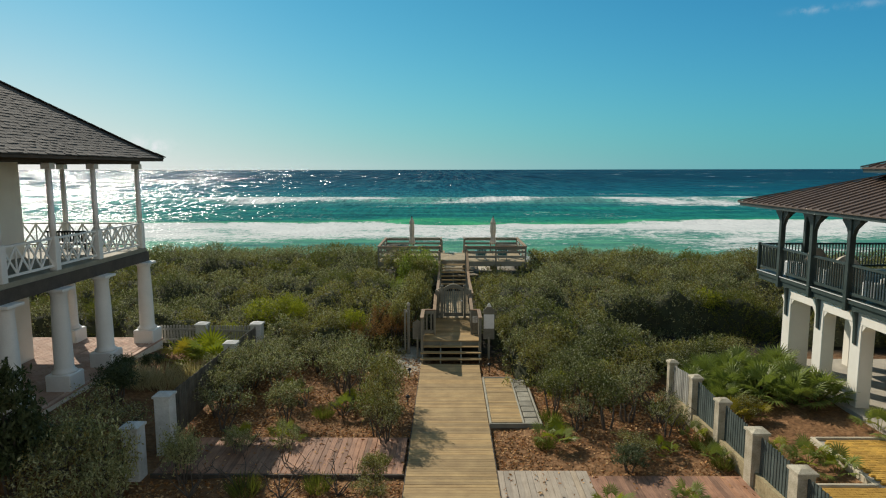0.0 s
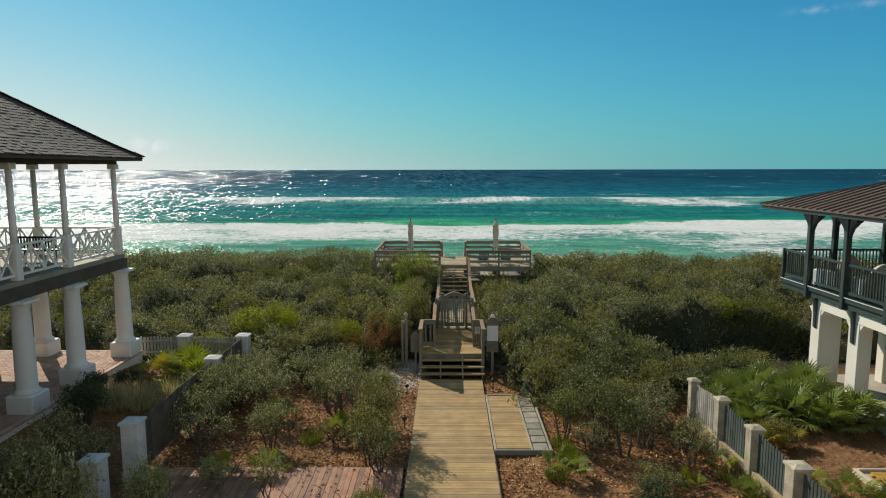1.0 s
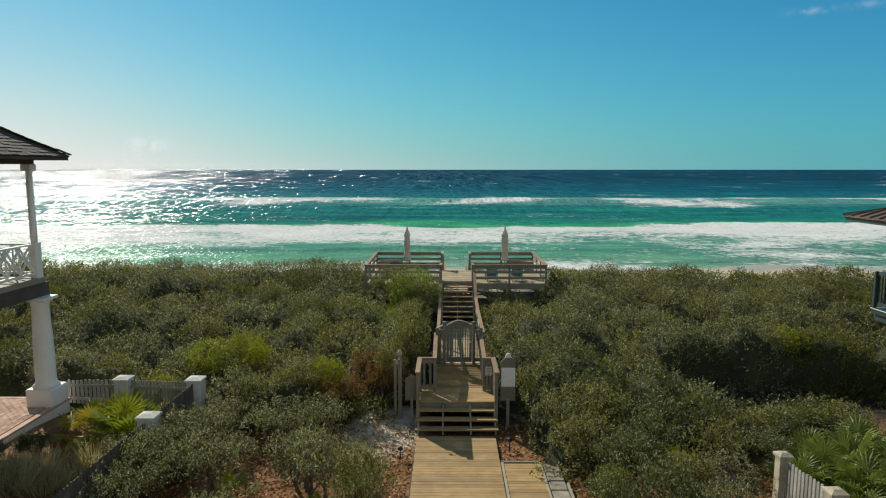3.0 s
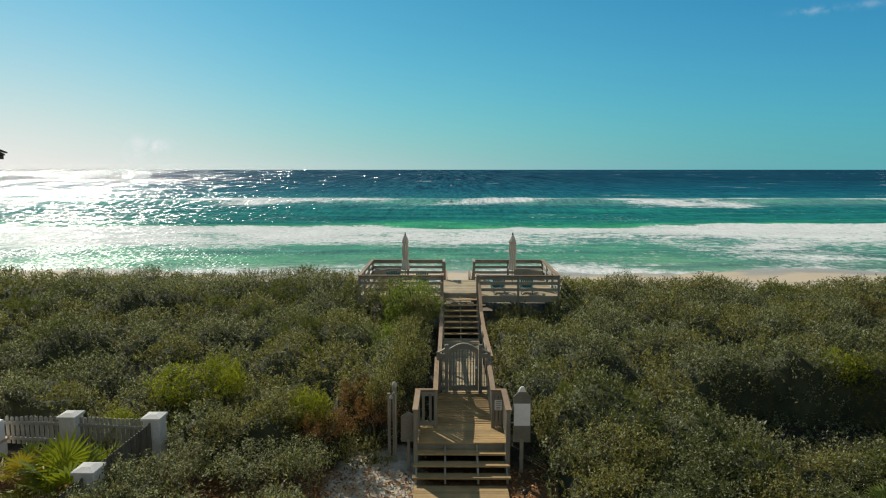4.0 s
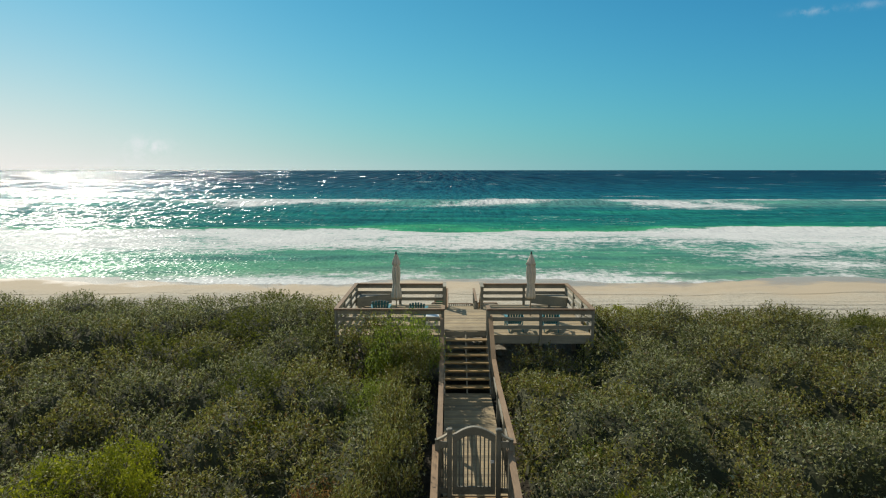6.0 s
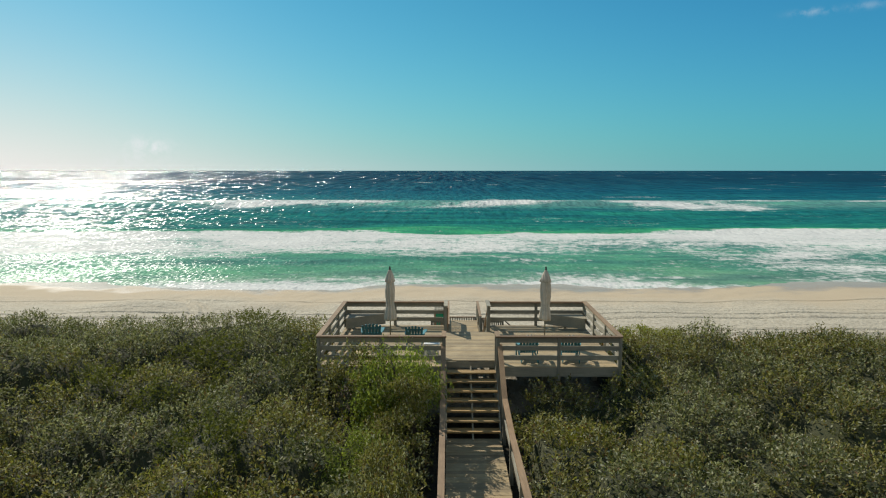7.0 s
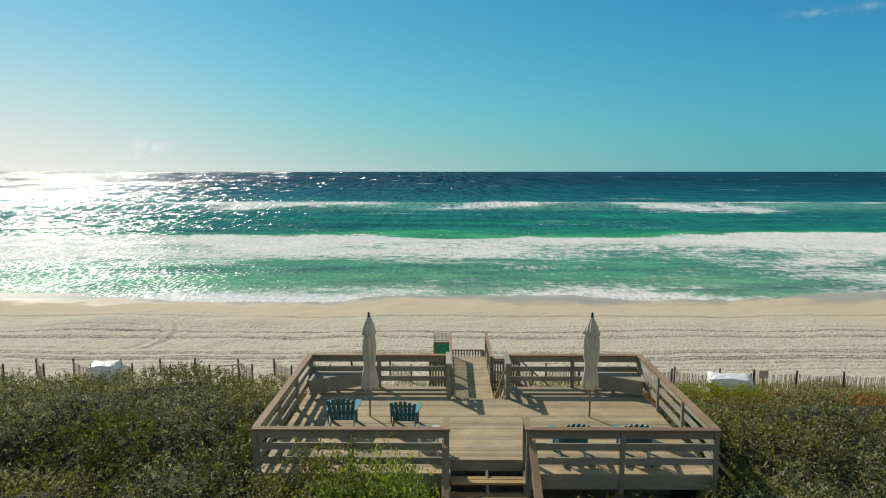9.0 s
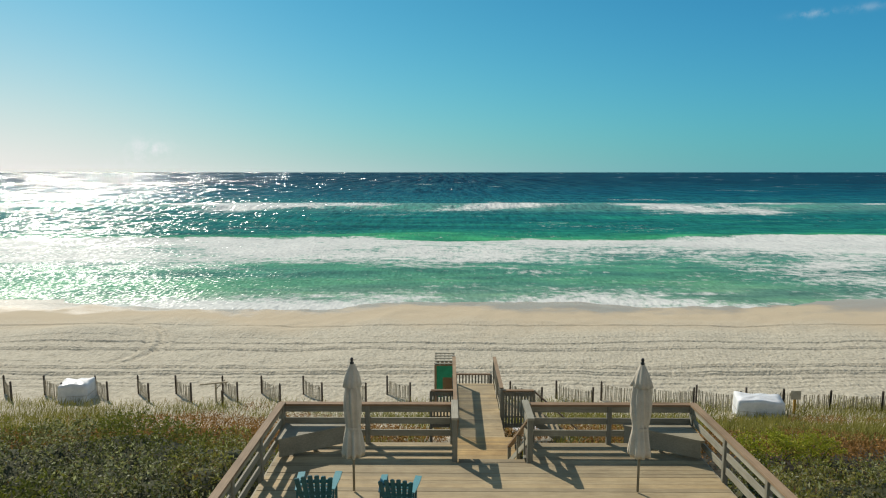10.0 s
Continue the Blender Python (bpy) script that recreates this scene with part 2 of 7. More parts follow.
M_BLACK = plain("black_metal", (0.010, 0.010, 0.010), (0.03, 0.03, 0.03), 0.4, 3.0, 40, 0.001, vary=0.1)
M_TARP = plain("white_tarp", (0.62, 0.64, 0.66), (0.82, 0.83, 0.84), 0.5, 3.0, 20, 0.01, vary=0.05)
M_SIGNW = plain("white_sign", (0.66, 0.67, 0.66), (0.80, 0.80, 0.79), 0.5, 3.0, 20, 0.001, vary=0.03)
M_GREENTARP = plain("green_panel", (0.0, 0.20, 0.09), (0.01, 0.34, 0.17), 0.6, 3.0, 20, 0.004, vary=0.05)
M_ORANGE = plain("orange_cushion", (0.60, 0.20, 0.03), (0.80, 0.32, 0.06), 0.8, 3.0, 20, 0.004, vary=0.05)
M_GLASS = plain("dark_window", (0.010, 0.013, 0.014), (0.03, 0.035, 0.036), 0.08, 1.0, 10, 0.0, vary=0.05)
M_SHUTTER = plain("green_shutter", (0.03, 0.06, 0.04), (0.06, 0.10, 0.07), 0.5, 1.0, 30, 0.002, vary=0.05)
M_BARK = plain("grey_bark", (0.055, 0.042, 0.032), (0.17, 0.14, 0.11), 0.9, 6.0, 50, 0.01, vary=0.3)
M_TWIG = plain("pale_twig", (0.10, 0.075, 0.04), (0.24, 0.19, 0.11), 0.9, 1.0, 9, 0.002, vary=0.1)

M_THICKET = leafy("thicket_leaves", [(0.049, 0.054, 0.014), (0.121, 0.121, 0.031), (0.194, 0.178, 0.052), (0.307, 0.263, 0.099), (0.235, 0.238, 0.05)], 0.5, 0.45, 0.30, (0.93, (0.14, 0.085, 0.038)), pale=0.13)
M_SHRUB = leafy("shrub_leaves", [(0.048, 0.055, 0.02), (0.109, 0.119, 0.044), (0.183, 0.186, 0.078), (0.294, 0.287, 0.143)], 0.5, 0.45, 0.8, (0.95, (0.16, 0.10, 0.04)), pale=0.2)
M_DARKSCRUB = leafy("dark_scrub_leaves", [(0.051, 0.06, 0.02), (0.108, 0.12, 0.038), (0.168, 0.174, 0.061)], 0.5, 0.42, 0.5, pale=0.12)
M_YELLOWSCRUB = leafy("yellow_scrub_leaves", [(0.08, 0.096, 0.016), (0.13, 0.143, 0.026), (0.18, 0.181, 0.039)], 0.5, 0.42, 0.5)
M_BROWNSCRUB = leafy("brown_scrub_leaves", [(0.083, 0.07, 0.023), (0.139, 0.112, 0.04), (0.199, 0.153, 0.059)], 0.6, 0.35, 0.5)
# silvery leaves paled further, in place of sun that misses this corner
M_SILVER = leafy("lit_silver_leaves", [(0.166, 0.171, 0.062), (0.318, 0.315, 0.138), (0.497, 0.465, 0.237)], 0.4, 0.45, 0.8, (0.9, (0.24, 0.20, 0.06)), 0.6)
# palest tones stand for sun glints on leaves in the house shade
M_BRONZE = leafy("bronze_leaves_with_glints", [(0.10, 0.09, 0.03), (0.26, 0.235, 0.08), (0.56, 0.52, 0.27)], 0.3, 0.45, 0.9, (0.82, (0.32, 0.24, 0.06)), 0.7)
M_FRESH = leafy("fresh_leaves", [(0.107, 0.143, 0.024), (0.199, 0.25, 0.041), (0.323, 0.381, 0.073)], 0.5, 0.5, 0.8, pale=0.08)
M_LIME = leafy("lime_leaves", [(0.135, 0.156, 0.012), (0.25, 0.269, 0.018), (0.365, 0.356, 0.035)], 0.45, 0.45, 1.0)
M_DARKLEAF = leafy("dark_leaves", [(0.035, 0.048, 0.020), (0.065, 0.085, 0.034), (0.11, 0.125, 0.055)], 0.4, 0.35, 1.0)
M_PALM = leafy("palmetto_leaves", [(0.10, 0.125, 0.03), (0.20, 0.24, 0.055), (0.37, 0.38, 0.12)], 0.35, 0.38, 1.2, (0.94, (0.26, 0.19, 0.07)))
M_PALM_YELLOW = leafy("yellowed_palmetto", [(0.16, 0.15, 0.02), (0.30, 0.24, 0.03), (0.34, 0.17, 0.02)], 0.45, 0.4, 1.2)
M_GRASS = leafy("dune_grass", [(0.115, 0.113, 0.027), (0.207, 0.191, 0.045), (0.299, 0.265, 0.077)], 0.6, 0.3, 0.5)
# tan brightened in the colour, for sun the house shade keeps off
M_TANGRASS = leafy("tan_grass", [(0.30, 0.24, 0.13), (0.48, 0.39, 0.23), (0.62, 0.53, 0.34)], 0.7, 0.4, 1.5)
M_RUST = leafy("rusty_scrub", [(0.145, 0.072, 0.024), (0.255, 0.128, 0.044), (0.357, 0.196, 0.068)], 0.7, 0.3, 0.8)
M_LITTER = leafy("leaf_litter", [(0.176, 0.07, 0.022), (0.37, 0.168, 0.06), (0.651, 0.41, 0.195)], 0.8, 0.1, 1.4)


def ground_material():
    """Leaf-strewn soil inland, pale sand on the seaward slope and the beach, wet by the water."""
    m, nt, p = material("dune_ground")
    pos = nt.nodes.new("ShaderNodeNewGeometry").outputs["Position"]
    sep = nt.nodes.new("ShaderNodeSeparateXYZ")
    nt.links.new(pos, sep.inputs[0])
    y = sep.outputs["Y"]
    wob = noise_tex(nt, 0.09, 4, 0.55, None, True)
    fine = noise_tex(nt, 9.0, 5, 0.7, None, True)
    mid = noise_tex(nt, 1.1, 4, 0.6, None, True)
    soil = ramp(nt, calc(nt, "ADD", calc(nt, "MULTIPLY", fine, 0.6), calc(nt, "MULTIPLY", mid, 0.4)), [(0.3, (0.075, 0.038, 0.017)), (0.5, (0.20, 0.102, 0.043)), (0.68, (0.37, 0.215, 0.105))])
    # ground below the scrub: near-black, the shade there mixed into its colour
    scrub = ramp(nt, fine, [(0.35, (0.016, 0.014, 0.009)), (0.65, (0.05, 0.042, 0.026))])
    prints = noise_tex(nt, 3.4, 6, 0.78, (1.0, 0.55, 1.0), True)
    sand = ramp(nt, prints, [(0.33, (0.33, 0.292, 0.218)), (0.45, (0.46, 0.416, 0.32)), (0.62, (0.57, 0.52, 0.41))])
    lanes = noise_tex(nt, 1.0, 3, 0.6, (0.012, 0.85, 0.0), True)
    sand = mix(nt, calc(nt, "MULTIPLY", ramp(nt, lanes, [(0.60, (0, 0, 0)), (0.68, (1, 1, 1))]), 0.14), sand, (0.34, 0.30, 0.23))
    shifted = calc(nt, "ADD", y, calc(nt, "MULTIPLY", calc(nt, "SUBTRACT", wob, 0.5), 22.0))
    tan = calc(nt, "MULTIPLY", calc(nt, "SUBTRACT", shifted, 84.0), 0.12, clamp=True)
    sand = mix(nt, tan, sand, (0.52, 0.43, 0.30))
    wet = calc(nt, "MULTIPLY", calc(nt, "SUBTRACT", shifted, 95.0), 0.35, clamp=True)
    sand = mix(nt, wet, sand, (0.40, 0.345, 0.265))
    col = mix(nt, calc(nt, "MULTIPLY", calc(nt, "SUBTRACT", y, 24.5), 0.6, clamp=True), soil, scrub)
    col = mix(nt, calc(nt, "MULTIPLY", calc(nt, "SUBTRACT", y, 50.0), 0.2, clamp=True), col, sand)
    # bare sand under the deck and the lower walk, painted darker for shade
    px, py = calc(nt, "ABSOLUTE", calc(nt, "SUBTRACT", sep.outputs["X"], 0.2)), calc(nt, "ABSOLUTE", calc(nt, "SUBTRACT", y, 41.5))
    bare = calc(nt, "MULTIPLY", calc(nt, "SUBTRACT", calc(nt, "SUBTRACT", 4.9, px), mid), 2.0, clamp=True)
    bare = calc(nt, "MULTIPLY", bare, calc(nt, "MULTIPLY", calc(nt, "SUBTRACT", 4.6, py), 2.0, clamp=True))
    col = mix(nt, calc(nt, "MULTIPLY", bare, 0.5), col, sand)
    # bare sand spilled beside the foot of the stairs
    ax, ay = calc(nt, "ADD", sep.outputs["X"], 2.2), calc(nt, "SUBTRACT", y, 25.1)
    spill = calc(nt, "ADD", calc(nt, "SQRT", calc(nt, "ADD", calc(nt, "MULTIPLY", ax, ax), calc(nt, "MULTIPLY", calc(nt, "MULTIPLY", ay, ay), 0.6))), calc(nt, "MULTIPLY", mid, 1.2))
    col = mix(nt, calc(nt, "MULTIPLY", calc(nt, "SUBTRACT", 2.0, spill), 3.0, clamp=True), col, sand)
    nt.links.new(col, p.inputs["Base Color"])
    nt.links.new(ramp(nt, wet, [(0.0, (0.9,) * 3), (1.0, (0.35,) * 3)]), p.inputs["Roughness"])
    p.inputs["Specular IOR Level"].default_value = 0.25
    # footprints: dimples and ridges trodden into the dry sand
    cells = node(nt, "TexVoronoi", Scale=4.2)
    nt.links.new(pos, cells.inputs["Vector"])
    trodden = calc(nt, "ADD", calc(nt, "MULTIPLY", noise_tex(nt, 4.0, 2, 0.6, (1.0, 0.7, 1.0), True), 0.9), calc(nt, "MULTIPLY", cells.outputs["Distance"], 0.14))
    trodden = calc(nt, "MULTIPLY", trodden, calc(nt, "SUBTRACT", 1.0, calc(nt, "MULTIPLY", tan, 0.85)))
    bump(nt, p, calc(nt, "ADD", trodden, calc(nt, "MULTIPLY", prints, 0.25)), 1.0, 0.15)
    return m


def sea_material():
    """Green shallows to blue deep water, foam on the breaks, wind ripple for the sun's glitter."""
    m, nt, p = material("gulf_water")
    pos = nt.nodes.new("ShaderNodeNewGeometry").outputs["Position"]
    sep = nt.nodes.new("ShaderNodeSeparateXYZ")
    nt.links.new(pos, sep.inputs[0])
    y = sep.outputs["Y"]
    warp = calc(nt, "SUBTRACT", noise_tex(nt, 0.016, 3, 0.6, (1, 0.35, 1), True), 0.5)
    lens = calc(nt, "SUBTRACT", noise_tex(nt, 0.07, 4, 0.6, (0.5, 1.6, 1), True), 0.5)
    yy = calc(nt, "ADD", y, calc(nt, "ADD", calc(nt, "MULTIPLY", warp, 26.0), calc(nt, "MULTIPLY", lens, 22.0)))
    depth = calc(nt, "DIVIDE", calc(nt, "SUBTRACT", yy, 90.0), 1000.0)
    base = ramp(nt, depth, [(0.0, (0.26, 0.4, 0.25)), (0.02, (0.075, 0.27, 0.185)), (0.06, (0.0296, 0.228, 0.171)), (0.078, (0.0513, 0.3306, 0.1653)), (0.09, (0.016, 0.1881, 0.1596)), (0.17, (0.0114, 0.1596, 0.1596)), (0.215, (0.0205, 0.2052, 0.1539)), (0.26, (0.008, 0.1368, 0.1596)), (0.38, (0.002, 0.084, 0.122)), (0.75, (0.0008, 0.044, 0.073)), (1.0, (0.0008, 0.037, 0.067))])
    # light and dark of the wave faces painted into the colour, sky reflections included
    swell = noise_tex(nt, 0.075, 5, 0.62, (0.30, 1.6, 1), True)
    base = mix(nt, 1.0, base, ramp(nt, swell, [(0.3, (0.50, 0.58, 0.70)), (0.48, (0.92, 0.94, 0.96)), (0.70, (1.5, 1.45, 1.1))]), "MULTIPLY")
    ripple = noise_tex(nt, 0.22, 6, 0.7, (0.55, 1.5, 1), True)
    base = mix(nt, 1.0, base, ramp(nt, ripple, [(0.30, (0.55, 0.62, 0.70)), (0.5, (1, 1, 1)), (0.70, (1.5, 1.36, 1.22))]), "MULTIPLY")
    # foam: weight by distance from the shore, broken up by lacy noise
    band = calc(nt, "DIVIDE", calc(nt, "SUBTRACT", yy, 90.0), 300.0)
    w = ramp(nt, band, [(0.0, (0.90,) * 3), (0.022, (0.80,) * 3), (0.034, (0.56,) * 3), (0.052, (0.44,) * 3), (0.10, (0.41,) * 3), (0.13, (0.50,) * 3), (0.165, (0.66,) * 3), (0.225, (0.80,) * 3), (0.255, (0.90,) * 3), (0.266, (0.30,) * 3), (0.36, (0.22,) * 3), (0.50, (0.28,) * 3), (0.58, (0.40,) * 3), (0.64, (0.66,) * 3), (0.80, (0.80,) * 3), (0.815, (0.16,) * 3), (1.0, (0.0,) * 3)])
    lace = noise_tex(nt, 0.62, 9, 0.78, (0.85, 0.85, 1), True)
    streak = noise_tex(nt, 0.20, 6, 0.7, (0.30, 0.85, 1), True)
    gaps = noise_tex(nt, 0.030, 4, 0.6, (0.75, 0.9, 1), True)
    f = calc(nt, "ADD", w, calc(nt, "ADD", calc(nt, "ADD", calc(nt, "MULTIPLY", calc(nt, "SUBTRACT", lace, 0.5), 1.55), calc(nt, "MULTIPLY", calc(nt, "SUBTRACT", streak, 0.5), 0.8)), calc(nt, "MULTIPLY", calc(nt, "SUBTRACT", gaps, 0.5), 1.3)))
    outer = calc(nt, "MULTIPLY", calc(nt, "SUBTRACT", y, 225.0), 0.05, clamp=True)
    f = calc(nt, "ADD", f, calc(nt, "MULTIPLY", calc(nt, "MULTIPLY", calc(nt, "SUBTRACT", noise_tex(nt, 0.017, 3, 0.6, (0.8, 0.5, 1), True), 0.54), 3.4), outer))
    foam = calc(nt, "MULTIPLY", calc(nt, "SUBTRACT", f, 0.48), 3.8, clamp=True)
    base = mix(nt, calc(nt, "MULTIPLY", calc(nt, "SUBTRACT", w, 0.30), 0.85, clamp=True), base, (0.28, 0.50, 0.43))
    col = mix(nt, foam, base, (0.745, 0.755, 0.715))
    dif = nt.nodes.new("ShaderNodeBsdfDiffuse")
    nt.links.new(col, dif.inputs["Color"])

    # slopes of the wind waves, as a direction for the sheen
    def slope(scale, stretch, amount):
        n = node(nt, "TexNoise", Scale=scale, Detail=5.0, Roughness=0.6)
        mp = nt.nodes.new("ShaderNodeMapping")
        mp.inputs["Scale"].default_value = stretch
        nt.links.new(pos, mp.inputs["Vector"])
        nt.links.new(mp.outputs[0], n.inputs["Vector"])
        v = nt.nodes.new("ShaderNodeVectorMath")
        v.operation = "MULTIPLY_ADD"
        v.inputs[1].default_value = (amount, amount, 0)
        v.inputs[2].default_value = (-amount / 2, -amount / 2, 0)
        nt.links.new(n.outputs["Color"], v.inputs[0])
        return v.outputs[0]

    def added(a, b):
        v = nt.nodes.new("ShaderNodeVectorMath")
        nt.links.new(a, v.inputs[0])
        if isinstance(b, tuple):
            v.inputs[1].default_value = b
        else:
            nt.links.new(b, v.inputs[1])
        return v.outputs[0]
    # ripples stretched with distance to fit the camera's view: breadth, length, reach from shore
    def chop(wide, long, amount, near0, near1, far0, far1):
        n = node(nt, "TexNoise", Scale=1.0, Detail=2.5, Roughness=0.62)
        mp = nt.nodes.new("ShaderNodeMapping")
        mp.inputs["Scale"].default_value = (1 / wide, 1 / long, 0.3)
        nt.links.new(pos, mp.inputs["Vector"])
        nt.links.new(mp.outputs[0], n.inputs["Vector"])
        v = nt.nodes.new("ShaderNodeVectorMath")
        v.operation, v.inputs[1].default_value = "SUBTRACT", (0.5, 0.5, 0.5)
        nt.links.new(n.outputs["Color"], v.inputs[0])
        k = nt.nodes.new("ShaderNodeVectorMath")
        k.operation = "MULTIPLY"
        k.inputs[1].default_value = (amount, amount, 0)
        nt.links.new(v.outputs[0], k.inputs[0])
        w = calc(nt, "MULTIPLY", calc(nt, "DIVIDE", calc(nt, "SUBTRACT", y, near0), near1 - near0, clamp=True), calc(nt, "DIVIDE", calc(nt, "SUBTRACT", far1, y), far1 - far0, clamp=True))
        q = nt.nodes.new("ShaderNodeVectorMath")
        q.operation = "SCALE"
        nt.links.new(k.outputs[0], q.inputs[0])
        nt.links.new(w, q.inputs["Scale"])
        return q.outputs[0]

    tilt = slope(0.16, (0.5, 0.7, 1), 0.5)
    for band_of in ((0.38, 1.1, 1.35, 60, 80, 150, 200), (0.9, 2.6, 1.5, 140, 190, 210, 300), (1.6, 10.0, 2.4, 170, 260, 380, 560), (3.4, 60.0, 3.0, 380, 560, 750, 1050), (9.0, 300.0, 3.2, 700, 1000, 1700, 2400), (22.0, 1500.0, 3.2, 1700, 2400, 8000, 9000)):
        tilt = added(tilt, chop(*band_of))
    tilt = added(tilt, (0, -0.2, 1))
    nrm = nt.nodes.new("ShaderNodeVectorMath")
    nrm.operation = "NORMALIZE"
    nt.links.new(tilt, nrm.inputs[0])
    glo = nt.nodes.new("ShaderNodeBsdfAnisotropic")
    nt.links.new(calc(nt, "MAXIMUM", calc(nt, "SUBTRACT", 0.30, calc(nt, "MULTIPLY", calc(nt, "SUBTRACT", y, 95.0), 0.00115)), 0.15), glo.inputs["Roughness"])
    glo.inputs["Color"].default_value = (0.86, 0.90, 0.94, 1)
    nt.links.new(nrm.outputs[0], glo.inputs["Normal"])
    soft = nt.nodes.new("ShaderNodeVectorMath")
    soft.operation = "MULTIPLY"
    soft.inputs[1].default_value = (0.7, 0.7, 1)
    nt.links.new(nrm.outputs[0], soft.inputs[0])
    nt.links.new(soft.outputs[0], dif.inputs["Normal"])
    ms = nt.nodes.new("ShaderNodeMixShader")
    nt.links.new(calc(nt, "SUBTRACT", calc(nt, "ADD", 0.034, calc(nt, "MULTIPLY", calc(nt, "MULTIPLY", calc(nt, "SUBTRACT", y, 140.0), 0.005, clamp=True), 0.105)), calc(nt, "MULTIPLY", foam, 0.022)), ms.inputs[0])
    nt.links.new(dif.outputs[0], ms.inputs[1])
    nt.links.new(glo.outputs[0], ms.inputs[2])
    nt.links.new(ms.outputs[0], nt.nodes["Material Output"].inputs["Surface"])
    return m


M_GROUND, M_SEA = ground_material(), sea_material()

# ---- mesh tools ----
def box(bm, x0, y0, z0, x1, y1, z1):
    v = [bm.verts.new((x, y, z)) for z in (z0, z1) for x, y in ((x0, y0), (x1, y0), (x1, y1), (x0, y1))]
    for f in ((3, 2, 1, 0), (4, 5, 6, 7), (0, 1, 5, 4), (1, 2, 6, 5), (2, 3, 7, 6), (3, 0, 4, 7)):
        bm.faces.new([v[i] for i in f])


def beam(bm, a, b, w, h, up=(0, 0, 1)):
    """A squared timber from a to b, w wide and h high."""
    a, b = Vector(a), Vector(b)
    d = (b - a).normalized()
    s = d.cross(Vector(up)).normalized()
    u = s.cross(d)
    v = [bm.verts.new(p + s * (i * w / 2) + u * (j * h / 2)) for p in (a, b) for i, j in ((-1, -1), (1, -1), (1, 1), (-1, 1))]
    for f in ((3, 2, 1, 0), (4, 5, 6, 7), (0, 1, 5, 4), (1, 2, 6, 5), (2, 3, 7, 6), (3, 0, 4, 7)):
        bm.faces.new([v[i] for i in f])


def soft_box(bm, x0, y0, z0, x1, y1, z1, c=0.012):
    """A box with its upright edges and its top edges taken off."""
    rings = []
    for z, k in ((z0, 0.0), (z1 - c, 0.0), (z1, c)):
        q = c + k
        rings.append([bm.verts.new((x, y, z)) for x, y in ((x0 + q, y0 + k), (x1 - q, y0 + k), (x1 - k, y0 + q), (x1 - k, y1 - q), (x1 - q, y1 - k), (x0 + q, y1 - k), (x0 + k, y1 - q), (x0 + k, y0 + q))])
    for lo, hi in zip(rings, rings[1:]):
        for i in range(8):
            bm.faces.new((lo[i], lo[(i + 1) % 8], hi[(i + 1) % 8], hi[i]))
    bm.faces.new(rings[-1])
    bm.faces.new(rings[0][::-1])


def lathe(bm, cx, cy, profile, n=16, closed=True, wobble=None):
    """A turned body round an upright axis, from (radius, height) pairs."""
    rings = []
    for k, (r, z) in enumerate(profile):
        ring = []
        for i in range(n):
            a = 2 * math.pi * i / n
            q = r * (wobble(a, z) if wobble else 1.0)
            ring.append(bm.verts.new((cx + q * math.cos(a), cy + q * math.sin(a), z)))
        rings.append(ring)
    for lo, hi in zip(rings, rings[1:]):
        for i in range(n):
            bm.faces.new((lo[i], lo[(i + 1) % n], hi[(i + 1) % n], hi[i])).smooth = True
    if closed:
        bm.faces.new(rings[-1])
        bm.faces.new(rings[0][::-1])


def tube(bm, points, radii, n=6):
    rings = []
    for k, p in enumerate(points):
        p = Vector(p)
        d = (Vector(points[min(k + 1, len(points) - 1)]) - Vector(points[max(k - 1, 0)])).normalized()
        s = d.cross(Vector((0.31, 0.85, 0.42))).normalized()
        u = s.cross(d)
        rings.append([bm.verts.new(p + (s * math.cos(2 * math.pi * i / n) + u * math.sin(2 * math.pi * i / n)) * radii[k]) for i in range(n)])
    for lo, hi in zip(rings, rings[1:]):
        for i in range(n):
            bm.faces.new((lo[i], lo[(i + 1) % n], hi[(i + 1) % n], hi[i])).smooth = True
    bm.faces.new(rings[-1])
    bm.faces.new(rings[0][::-1])


def prism(bm, outline, axis, lo, hi):
    """An outline of (u, v) pushed out along an axis: 'x' takes (y, z), 'y' takes (x, z), 'z' takes (x, y)."""
    def at(u, v, w):
        return {"x": (w, u, v), "y": (u, w, v), "z": (u, v, w)}[axis]
    a = [bm.verts.new(at(u, v, lo)) for u, v in outline]
    b = [bm.verts.new(at(u, v, hi)) for u, v in outline]
    n = len(outline)
    for i in range(n):
        bm.faces.new((a[i], a[(i + 1) % n], b[(i + 1) % n], b[i]))
    bm.faces.new(a[::-1])
    bm.faces.new(b)


def mesh_of(name, bm, mat):
    me = bpy.data.meshes.new(name)
    bmesh.ops.recalc_face_normals(bm, faces=bm.faces[:])
    bm.to_mesh(me)
    bm.free()
    me.materials.append(mat)
    return me


def part(name, bm, mat, parent=None, label=""):
    ob = new(name, mesh_of(name, bm, mat))
    ob.parent = parent
    return tagged(ob, label)



def shape(*calls):
    bm = bmesh.new()
    for fn, *args in calls:
        fn(bm, *args)
    return bm


def thing(name, at=(0, 0, 0), label="", category="", group="", kind="", turn=0.0):
    ob = new(name)
    ob.empty_display_size = 0.2
    ob.matrix_basis = pose(*at, 0, 0, turn)
    return tagged(ob, label, category, group, kind)


def piece(name, me, parent, m=None):
    """One of many alike pieces on a shared mesh."""
    ob = new(name, me)
    ob.parent = parent
    if m is not None:
        ob.matrix_basis = m
    return ob


